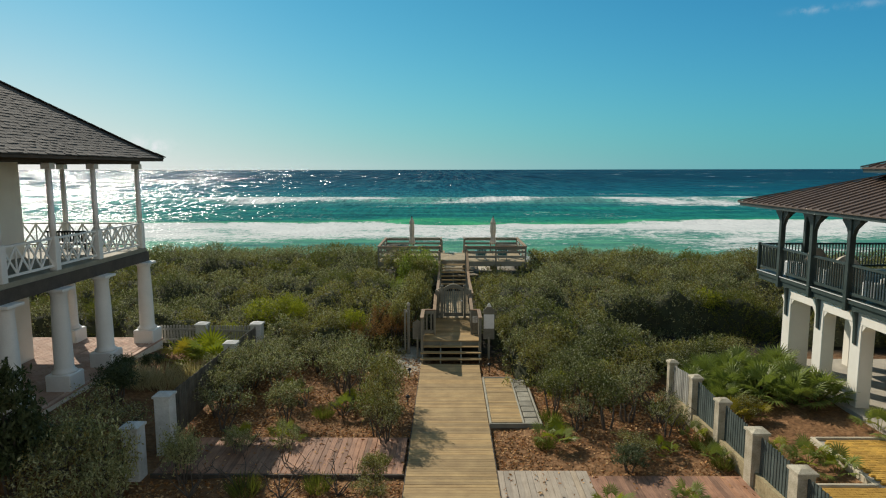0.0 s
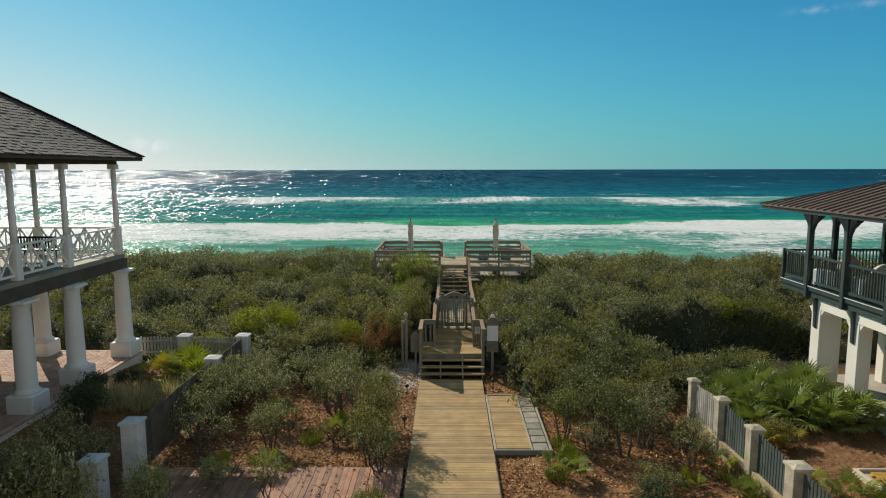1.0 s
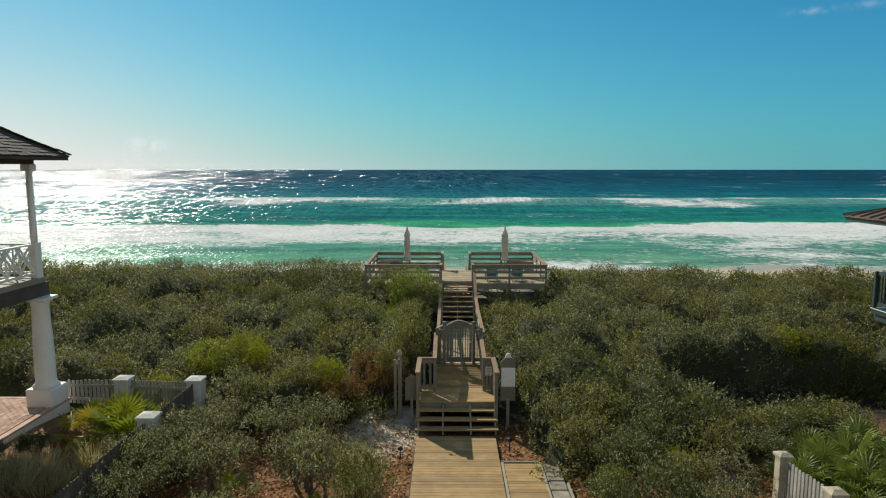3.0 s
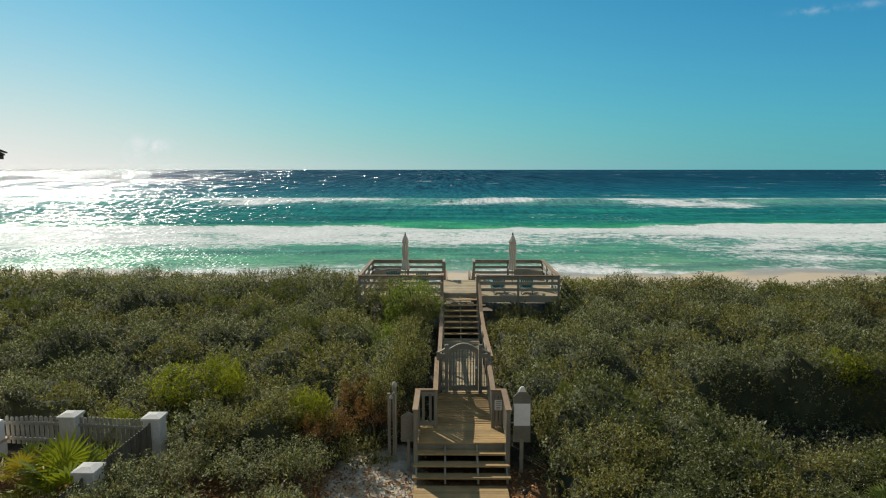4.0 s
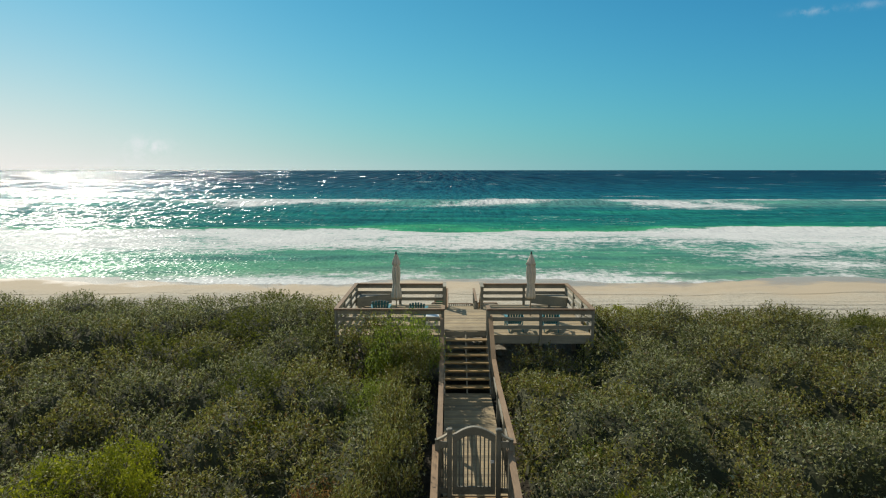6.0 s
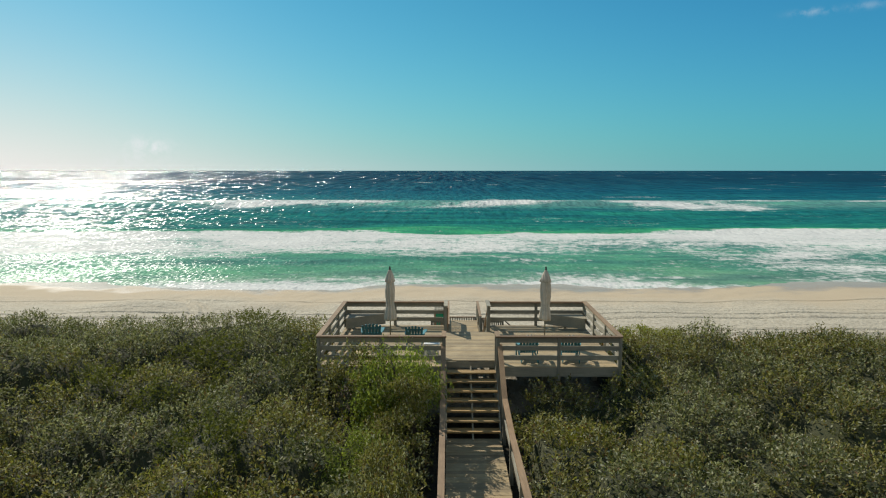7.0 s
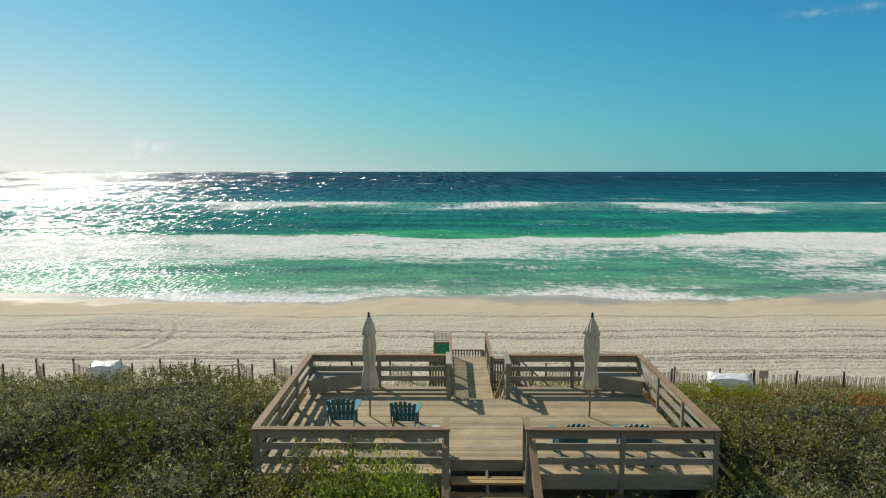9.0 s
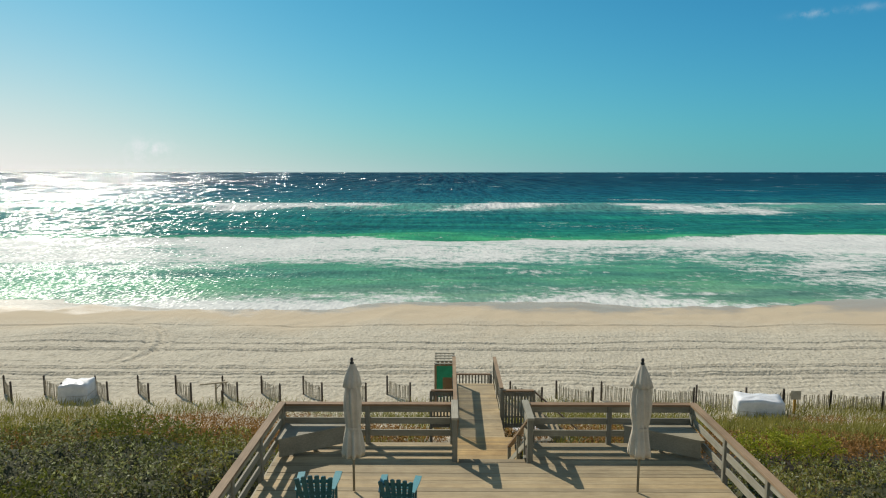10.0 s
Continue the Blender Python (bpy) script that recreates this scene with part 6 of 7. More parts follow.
def metal_slope(name, x0, y0, z0, run, slope, back):
    bm = bmesh.new()
    for lift, flip in ((0.0, False), (-0.05, True)):
        for quad in ([(x0, y0, 0), (x0, back, 0), (x0 + run, back, run), (x0 + run, y0 - run, run)], [(32, y0, 0), (x0, y0, 0), (x0 + run, y0 - run, run), (32, y0 - run, run)]):
            bm.faces.new([bm.verts.new((x, y, z0 + slope * d + lift)) for x, y, d in quad])
    r = part(name, bm, M_METAL, house, "brown standing-seam metal roof")
    part("eave_trim", shape((box, x0 - 0.02, back, z0 - 0.035, x0 + 0.03, y0 + 0.02, z0 + 0.006), (box, x0 + 0.03, y0 - 0.03, z0 - 0.035, 32, y0 + 0.02, z0 + 0.006)), M_METAL, r)
    part("fascia", shape((box, x0 + 0.05, back, z0 - 0.17, x0 + 0.10, y0 - 0.05, z0 - 0.037), (box, x0 + 0.10, y0 - 0.10, z0 - 0.17, 32, y0 - 0.05, z0 - 0.037)), M_GREEN, r, "dark green fascia board")
    y = y0 - 0.4
    while y > back + 0.2:
        d = min(run, y0 - y)
        part("seam", shape((beam, (x0, y, z0 + 0.025), (x0 + d, y, z0 + slope * d + 0.025), 0.028, 0.05)), M_METAL, r)
        y -= 0.42
    x = x0 + 0.4
    while x < 24:
        d = min(run, x - x0)
        part("seam", shape((beam, (x, y0, z0 + 0.025), (x, y0 - d, z0 + slope * d + 0.025), 0.028, 0.05)), M_METAL, r)
        x += 0.42
    part("hip_cap", shape((beam, (x0, y0, z0 + 0.04), (x0 + run, y0 - run, z0 + slope * run + 0.04), 0.18, 0.05)), M_METAL, r)
    return r


metal_slope("roof", RX, RY, RZ, 4.6, SL, 4.0)
part("clerestory", shape((box, 16.2, 6, 7.6, 30, 21.9, 8.3)), M_STUCCO, house)
metal_slope("upper_roof", 15.06, 23.0, 8.02, 3.4, 0.34, 4.0)
part("ridge_deck", shape((box, 18.44, 4.0, 9.06, 32, 19.62, 9.172)), M_METAL, house)

for x, y, a in ((13.45, 23.3, 20), (13.5, 21.2, -15), (13.5, 18.9, 30)):
    ch = thing("porch_armchair", (x, y, 3.864), "white cushioned armchair on the dark green balcony", "armchair", "porch armchairs", turn=a)
    part("seat", shape((soft_box, -0.45, -0.40, 0.15, 0.45, 0.45, 0.45, 0.06)), M_CANVAS, ch, "pale seat cushion")
    arc = [(-0.48 + 0.96 * t, 0.52 + 0.70 * math.sin(math.pi * (0.12 + 0.76 * t))) for t in np.linspace(0, 1, 11)]
    part("back", shape((prism, [(-0.48, 0.2)] + arc + [(0.48, 0.2)], "y", -0.52, -0.34)), M_CANVAS, ch, "pale rounded back")
    for s in (-1, 1):
        part("arm", shape((soft_box, s * 0.52 - 0.09, -0.45, 0.1, s * 0.52 + 0.09, 0.42, 0.66, 0.04)), M_WHITE, ch)
        for yy in (-0.4, 0.38):
            part("leg", shape((box, s * 0.45 - 0.03, yy - 0.03, 0, s * 0.45 + 0.03, yy + 0.03, 0.16)), M_GREEN, ch)

patio = thing("patio", (0, 0, 0), "yellow brick patio with pale concrete kerbs", "patio", kind="structure")
part("bed", shape((box, 10.34, 4, 0.0, 13.0, 16.76, 0.30)), M_CONCRETE, patio)
part("bed", shape((box, 8.6, 4, 0.0, 10.34, 14.06, 0.30)), M_CONCRETE, patio)
part("slab", shape((soft_box, 8.6, 4, 0.31, 12.62, 10.14, 0.40, 0.01)), M_CONCRETE, patio, "pale concrete slab")
verts, faces, count = [], [], 0
bx = bmesh.new()
soft_box(bx, -0.098, -0.047, -0.05, 0.098, 0.047, 0.0, 0.006)
me_brick = mesh_of("brick", bx, M_PAVER)
for i in range(22):
    for j in range(75):
        x, y = 8.75 + 0.206 * i + 0.1 * (j % 2), 18.0 - 0.104 * j
        if x > 12.95 or y > 16.70 or (y > 14.0 and x < 10.50):
            continue
        if count < 300 and x > 10.4 and y > 13.4:
            piece("brick", me_brick, patio, pose(x, y, 0.355 + rnd.uniform(-0.005, 0.004), 0, 0, rnd.uniform(-1, 1)))
            count += 1
        else:
            k, t = len(verts), 0.355 + rnd.uniform(-0.005, 0.004)
            verts += [(x - 0.098, y - 0.047, t), (x + 0.098, y - 0.047, t), (x + 0.098, y + 0.047, t), (x - 0.098, y + 0.047, t)]
            verts += [(p[0], p[1], 0.31) for p in verts[-4:]]
            faces += [(k, k + 1, k + 2, k + 3)] + [(k + a, k + 4 + a, k + 4 + (a + 1) % 4, k + (a + 1) % 4) for a in range(4)]
tagged(loose("brick_rest", verts, faces, M_PAVER, patio), kind="stuff")
for x0, y0, x1, y1 in ((10.26, 14.08, 10.36, 16.88), (8.7, 14.08, 10.26, 14.18), (10.36, 16.78, 12.6, 16.88)):
    part("kerb", shape((soft_box, x0, y0, 0.1, x1, y1, 0.38, 0.015)), M_KERB, patio, "pale concrete kerb")
pot = thing("lounge_cushion", (14.2, 17.9, 0.42), "orange cushion lying on the porch floor", "cushion")
part("pad", shape((lathe, 0, 0, [(0.16, 0.0), (0.30, 0.05), (0.33, 0.14), (0.27, 0.23), (0.1, 0.27)], 18)), M_ORANGE, pot)

# ---- garden fences ----
def pier(x, y, top, w=0.42, base=-0.2, mat=None):
    mat = mat or M_PIER
    p = thing("fence_pier", (x, y, 0), "limewashed masonry fence pier with a low hipped cap", "pier", "fence piers")
    part("shaft", shape((soft_box, -w / 2, -w / 2, base, w / 2, w / 2, top - 0.12, 0.015)), mat, p)
    bm = bmesh.new()
    q = w / 2 + 0.035
    lo = [bm.verts.new((a * q, b * q, top - 0.12)) for a, b in ((-1, -1), (1, -1), (1, 1), (-1, 1))]
    mid = [bm.verts.new((a * q, b * q, top - 0.06)) for a, b in ((-1, -1), (1, -1), (1, 1), (-1, 1))]
    hi = [bm.verts.new((a * q * 0.35, b * q * 0.35, top)) for a, b in ((-1, -1), (1, -1), (1, 1), (-1, 1))]
    for r0, r1 in ((lo, mid), (mid, hi)):
        for i in range(4):
            bm.faces.new((r0[i], r0[(i + 1) % 4], r1[(i + 1) % 4], r1[i]))
    bm.faces.new(hi)
    bm.faces.new(lo[::-1])
    part("cap", bm, mat, p, "pale cap")


def paling(a, b, za, zb, low_a, low_b, mat, label):
    """A run of upright pales on two rails."""
    a, b = Vector((*a, 0)), Vector((*b, 0))
    f = thing("paling_fence", (0, 0, 0), label, "fence", "paling fences")
    d = (b - a).normalized()
    n = int((b - a).length / 0.125)
    turn = math.degrees(math.atan2(d.y, d.x))
    for i in range(n):
        k = (i + 0.5) / n
        p = a.lerp(b, k)
        z0, z1 = low_a + (low_b - low_a) * k, za + (zb - za) * k + rnd.uniform(-0.015, 0.015)
        bm = shape((prism, [(-0.045, z0), (0.045, z0), (0.045, z1 - 0.03), (0.03, z1), (-0.03, z1), (-0.045, z1 - 0.03)], "y", -0.011, 0.011))
        part("pale", bm, mat, f).matrix_basis = pose(p.x, p.y, 0, 0, 0, turn)
    s = Vector((-d.y, d.x, 0)) * 0.032
    for k in (0.22, 0.78):
        part("rail", shape((beam, a + s + Vector((0, 0, low_a + (za - low_a) * k)), b + s + Vector((0, 0, low_b + (zb - low_b) * k)), 0.04, 0.08)), mat, f)


right = [(7.60, 20.60, 1.50, 0.26), (7.68, 18.76, 1.58, 0.30), (7.74, 16.94, 1.50, 0.32), (7.76, 14.95, 1.46, 0.40), (7.80, 12.95, 1.40, 0.40), (7.84, 11.0, 1.40, 0.40)]
for x, y, z, w in right:
    pier(x, y, z, w)
for (x0, y0, z0, _), (x1, y1, z1, _) in zip(right, right[1:]):
    paling((x0, y0 - 0.22), (x1, y1 + 0.22), z0 - 0.14, z1 - 0.14, 0.34, 0.34, M_PALING_PALE if y0 > 20 else M_PALING, "green-grey upright paling fence between limewashed piers")
    wall = thing("fence_footing", (0, 0, 0), "low weathered masonry footing under the paling fence", "footing", "fence footings")
    part("coping", shape((beam, (x0, y0 - 0.2, 0.10), (x1, y1 + 0.2, 0.10), 0.24, 0.50)), M_FOOTING, wall)
left = [(-8.40, 15.35, 1.40), (-8.20, 16.82, 1.71), (-8.29, 22.64, 1.6), (-8.21, 25.61, 1.6)]
for x, y, z in left:
    pier(x, y, z, 0.44, mat=M_PIERW)
for (x0, y0, z0), (x1, y1, z1) in zip(left[1:], left[2:]):
    paling((x0, y0 + 0.23), (x1, y1 - 0.23), z0 - 0.16, z1 - 0.16, 0.1, 0.15, M_PALING_GREY, "weathered grey upright paling fence")
pier(-10.67, 25.95, 1.5, 0.44, mat=M_PIERW)
paling((-8.44, 25.64), (-10.43, 25.92), 1.42, 1.36, 0.3, 0.4, M_PALING_PALE, "weathered grey upright paling fence")
paling((-10.90, 25.95), (-12.5, 25.95), 1.36, 1.36, 0.5, 0.6, M_PALING_PALE, "weathered grey upright paling fence")

# ---- shrubs and small trees of the garden ----
rnd = random.Random(21)
rng = np.random.default_rng(21)


def shrub_design(seed, mat, label, name="shrub", leaf=0.075, clumps=34, per=15, leaves=8, open_low=0.38, tall=1.0):
    """A many-stemmed shrub, one metre in radius and 1.8 m high: stems and a ragged crown."""
    r = np.random.default_rng(seed)
    sh = thing(name, (0, 0, -50), label, "shrub")
    u = r.normal(size=(clumps, 3))
    u /= np.linalg.norm(u, axis=1, keepdims=True)
    rad = r.uniform(0.45, 1.0, clumps) ** 0.6
    c = u * rad[:, None] * np.array([0.80, 0.80, 0.52])
    c[:, 2] = np.abs(c[:, 2]) * np.where(r.random(clumps) < 0.35, -0.55, 1.0)
    c[:, 2] += 1.8 * (open_low + 0.28)
    c[:, :2] *= r.uniform(0.8, 1.15, (1, 2))
    c[:, 2] *= tall
    tips = (c[:, None, :] + r.normal(0, 0.145, (clumps, per, 3)) * np.array([1, 1, 0.75])).reshape(-1, 3)
    part("crown", bm_none(), mat, sh).data = quads("crown", sprigs(tips, r, leaves, leaf, 0.20, 0.8), mat)
    bm = bmesh.new()
    stems = r.integers(3, 6)
    for k in range(stems):
        a = 2 * math.pi * (k + r.random()) / stems
        foot = Vector((0.10 * math.cos(a), 0.10 * math.sin(a), -0.1))
        fork = Vector((0.28 * math.cos(a), 0.28 * math.sin(a), r.uniform(0.45, 0.8) * tall))
        tube(bm, [foot, foot.lerp(fork, 0.5) + Vector((r.normal(0, 0.04), r.normal(0, 0.04), 0)), fork], [0.045, 0.035, 0.028], 6)
        near = sorted(range(clumps), key=lambda i: (Vector(c[i]) - fork).length)[:5]
        for i in near:
            end = Vector(c[i])
            tube(bm, [fork, fork.lerp(end, 0.55) + Vector((0, 0, 0.06)), end], [0.022, 0.015, 0.006], 4)
    part("trunk", bm, M_BARK, sh, "grey forking stems")
    return sh


def bm_none():
    bm = bmesh.new()
    bm.verts.new((0, 0, 0))
    return bm


GREY = [shrub_design(s, M_SHRUB, "grey-green small-leaved shrub on leaf-strewn soil") for s in (31, 32, 33)]
OLIVE = [shrub_design(s, M_THICKET, "olive-green shrub with forking stems on leaf-strewn soil") for s in (34, 35, 36)]
OPEN = [shrub_design(s, M_SHRUB, "open thin-stemmed shrub on leaf-strewn soil", clumps=22, per=11) for s in (37, 38)]
DARK = [shrub_design(s, M_DARKLEAF, "dark glossy evergreen shrub by the house", leaf=0.10) for s in (39,)]
BROAD = [shrub_design(48, M_DARKLEAF, "tall dark broad-leaved evergreen beside the house", leaf=0.17, clumps=60, per=16, leaves=7, open_low=0.05, tall=2.7)]
SILVER = [shrub_design(s, M_SILVER, "loose silvery shrub by the fence piers", leaf=0.085, clumps=30, per=13, open_low=0.25) for s in (42, 43)]
FRESH = [shrub_design(s, M_FRESH, "fresh yellow-green fine-leaved shrub rising over the scrub", leaf=0.062, clumps=36, per=16, open_low=0.15) for s in (44, 45)]
BRONZE = [shrub_design(s, M_BRONZE, "loose bronze-green shrub with glossy leaves in the shade, some coloured as glints", leaf=0.09, clumps=26, per=9, leaves=6, open_low=0.22) for s in (46, 47)]
DEEP = [shrub_design(s, M_DARKSCRUB, "dark green small-leaved shrub on leaf-strewn soil", leaf=0.07) for s in (49, 50)]
RUST = [shrub_design(s, M_RUST, "dry reddish-brown shrub beside the stairs", leaf=0.07, clumps=26) for s in (40,)]
LIME = [shrub_design(s, M_LIME, "bright yellow-green bush among the scrub", leaf=0.075, open_low=0.2) for s in (41,)]
PLANTS = [
    (GREY, -6.2, 21.3, 1.05, 1.9), (GREY, -4.0, 21.7, 1.0, 1.8), (GREY, -3.9, 24.0, 0.85, 1.9),
    (GREY, -5.2, 24.0, 1.1, 1.7), (GREY, -7.2, 23.5, 0.95, 1.6),
    (OLIVE, -6.4, 25.7, 1.0, 1.7), (RUST, -2.4, 26.9, 0.8, 1.7), (RUST, -3.7, 26.2, 0.9, 1.6), (OLIVE, -5.0, 26.7, 1.0, 1.8),
    (OPEN, -7.0, 18.3, 0.9, 1.6), (SILVER, -9.9, 14.9, 1.0, 1.6),
    (OLIVE, -1.95, 14.0, 0.55, 0.8), (OLIVE, -1.95, 18.4, 0.62, 1.0),
    (DARK, -10.9, 19.2, 0.95, 1.3), (DARK, -11.5, 20.9, 0.6, 1.0),
    (BROAD, -10.35, 13.4, 0.75, 1.9), (DARK, -10.6, 14.2, 0.8, 1.9), (DARK, -11.0, 22.0, 0.5, 0.8), (OPEN, -2.3, 20.6, 0.75, 1.9), (OLIVE, -2.2, 19.4, 0.8, 2.3), (OLIVE, -2.3, 18.0, 0.7, 1.9),
    (GREY, -7.5, 20.6, 0.9, 1.7), (GREY, -8.0, 21.4, 0.9, 1.9), (GREY, -7.7, 22.7, 0.9, 1.8), (OPEN, -7.8, 19.4, 0.75, 1.7), (GREY, -7.4, 22.2, 1.0, 1.6), (OPEN, -2.1, 19.3, 0.65, 1.9), (OPEN, -2.0, 17.3, 0.7, 1.6), (GREY, -6.9, 24.6, 0.9, 1.5),
    (GREY, -7.85, 22.0, 0.8, 1.5), (OPEN, -3.3, 20.4, 0.95, 2.5), (GREY, -5.3, 18.9, 0.7, 1.6), (OPEN, -4.6, 16.0, 0.45, 1.4), (OLIVE, -2.0, 14.6, 0.5, 1.1), (OLIVE, 5.2, 16.6, 0.75, 0.7), (BRONZE, -9.2, 14.6, 1.0, 2.6), (BRONZE, -10.5, 17.3, 1.0, 1.7), (BRONZE, -9.5, 17.0, 0.9, 1.5), (SILVER, -7.0, 15.0, 0.6, 2.0), (SILVER, -7.3, 15.6, 0.5, 1.3), (BRONZE, -8.35, 14.2, 0.9, 2.5), (BRONZE, -9.4, 13.4, 1.1, 1.9), (SILVER, -8.2, 13.6, 0.9, 1.9), (BRONZE, -9.0, 12.6, 1.0, 1.6), (BRONZE, -10.2, 15.4, 1.0, 1.8), (SILVER, -6.1, 16.6, 0.5, 1.1), (GREY, -8.3, 21.2, 0.7, 1.4),
    (DEEP, 3.35, 19.7, 0.85, 1.75), (DEEP, 4.2, 21.4, 1.05, 1.9), (OLIVE, 5.4, 20.5, 0.95, 1.7), (OPEN, 6.6, 21.1, 0.9, 1.5),
    (OLIVE, 3.4, 22.6, 1.0, 1.8), (DEEP, 5.2, 22.5, 1.1, 1.85), (OLIVE, 6.9, 22.6, 0.95, 1.6), (GREY, 2.95, 24.3, 0.85, 1.9),
    (OLIVE, 4.3, 24.3, 1.1, 2.05), (DEEP, 6.0, 24.2, 1.1, 2.0), (OLIVE, 2.5, 26.1, 0.8, 1.9), (DEEP, 7.5, 23.9, 0.9, 1.2),
    (DEEP, 4.4, 19.3, 0.9, 2.2), (OPEN, 5.7, 19.1, 0.9, 1.9), (OPEN, 6.5, 17.9, 0.7, 1.5), (OPEN, 3.9, 18.3, 0.6, 1.3), (DARK, 4.8, 15.7, 0.65, 0.75), (DEEP, 8.6, 22.9, 0.9, 1.2), (DEEP, 9.9, 24.0, 1.0, 1.0), (OLIVE, 11.4, 24.4, 0.9, 1.0),
    (OLIVE, 9.3, 18.7, 0.6, 0.9), (DEEP, 4.9, 18.5, 0.9, 1.9), (LIME, 3.6, 20.5, 0.5, 1.7), (LIME, 5.5, 21.5, 0.55, 1.75), (LIME, 6.9, 43.2, 1.0, 1.25), (LIME, 8.3, 43.7, 0.8, 1.0), (LIME, -4.3, 26.6, 0.78, 2.4), (LIME, -8.8, 28.4, 1.15, 2.2), (LIME, -7.2, 28.6, 0.7, 2.0), (LIME, -9.6, 26.6, 0.7, 1.5),
    (LIME, 12.2, 29.3, 1.1, 2.5), (LIME, 10.9, 29.5, 0.6, 2.3), (LIME, -7.9, 29.6, 0.95, 2.0), (LIME, 14.5, 30.0, 0.7, 1.6),
    (GREY, -4.72, 39.0, 0.5, 1.9), (GREY, -4.7, 38.2, 0.45, 1.6), (FRESH, -2.1, 35.7, 1.4, 3.5), (FRESH, -1.45, 35.6, 1.0, 3.2), (OLIVE, -2.9, 35.9, 1.1, 2.6), (LIME, -2.4, 35.0, 0.8, 2.0), (OLIVE, -1.5, 34.8, 0.9, 2.3), (FRESH, -2.2, 35.2, 1.2, 2.6), (FRESH, 2.7, 33.0, 0.9, 1.5), (FRESH, 3.6, 32.0, 1.0, 1.7), (FRESH, 4.8, 31.2, 1.0, 2.0), (FRESH, 3.0, 30.2, 0.8, 1.8), (FRESH, 5.6, 33.2, 1.1, 1.6), (FRESH, -3.0, 32.2, 0.9, 2.0), (FRESH, -2.4, 33.4, 0.8, 2.0), (OLIVE, -1.7, 33.9, 0.9, 1.7),
    (OLIVE, -1.7, 28.5, 0.75, 2.5), (OLIVE, -1.65, 29.9, 0.75, 2.5), (OLIVE, -2.2, 27.1, 0.7, 2.3), (OLIVE, -1.75, 31.2, 0.8, 2.4), (RUST, -2.9, 27.6, 0.8, 1.9), (LIME, -5.4, 31.0, 0.5, 1.8), (LIME, 3.2, 28.0, 0.5, 1.8), (LIME, 5.1, 27.2, 0.6, 1.8), (LIME, 2.6, 33.5, 0.5, 1.7),
]
for kinds, x, y, r, h in PLANTS:
    src = rnd.choice(kinds)
    k = rnd.uniform(0, 360)
    copy_thing(src, pose(x, y, at_ground(x, y) - 0.02, 0, 0, k) @ Matrix.Diagonal((r, r, h / 1.8, 1)))
for group in (BROAD, DEEP, BRONZE, GREY, OLIVE, OPEN, DARK, RUST, LIME, SILVER, FRESH):
    for src in group:
        for o in (*src.children_recursive, src):
            bpy.data.objects.remove(o)


# ---- palmettos: a clump of fan fronds ----
def frond_mesh(seed, mat):
    r = np.random.default_rng(seed)
    bm = bmesh.new()
    hub = Vector((0, 0, 0.55))
    tube(bm, [(0, 0, 0), (0.02, 0, 0.3), hub], [0.012, 0.010, 0.008], 5)
    n = 17
    root = bm.verts.new(hub)
    for i in range(n):
        a = radians(-118 + 236 * i / (n - 1))
        length = 0.46 * (0.80 + 0.20 * math.cos(a * 0.8)) * r.uniform(0.9, 1.08)
        d = Vector((0.10 + r.normal(0, 0.03), math.sin(a), math.cos(a))).normalized()
        s = d.cross(Vector((1, 0, 0))).normalized() * 0.027
        p1, p2 = hub + d * length * 0.55, hub + d * length + Vector((0.10 * r.random(), 0, -0.06 * r.random()))
        fold = Vector((0.012, 0, 0))
        v = [root] + [bm.verts.new(q) for q in (p1 + s, p2, p1 - s, p1 - fold)]
        bm.faces.new((v[0], v[1], v[4]))
        bm.faces.new((v[4], v[1], v[2]))
        bm.faces.new((v[0], v[4], v[3]))
        bm.faces.new((v[4], v[2], v[3]))
    me = bpy.data.meshes.new("frond")
    bm.to_mesh(me)
    bm.free()
    me.materials.append(mat)
    return me


FRONDS = [frond_mesh(s, M_PALM) for s in (51, 52, 53)]
YFRONDS = [frond_mesh(s, M_PALM_YELLOW) for s in (54,)]
LFRONDS = [frond_mesh(s, M_LIME) for s in (55, 56)]


def palmetto(x, y, size, fronds, kinds, label):
    pl = thing("palmetto", (x, y, at_ground(x, y) - 0.02), label, "palmetto", "palmettos", turn=rnd.uniform(0, 360))
    for i in range(fronds):
        a = 360 * i * 0.381966 + rnd.uniform(-20, 20)
        lean = 8 + 70 * (i / fronds) ** 0.8 + rnd.uniform(-8, 8)
        s = size * rnd.uniform(0.8, 1.15)
        piece("frond", rnd.choice(kinds), pl, pose(0, 0, 0.05 + 0.12 * rnd.random(), 0, 0, a) @ pose(0.06, 0, 0, 0, lean, 0) @ Matrix.Diagonal((s, s, s, 1)))


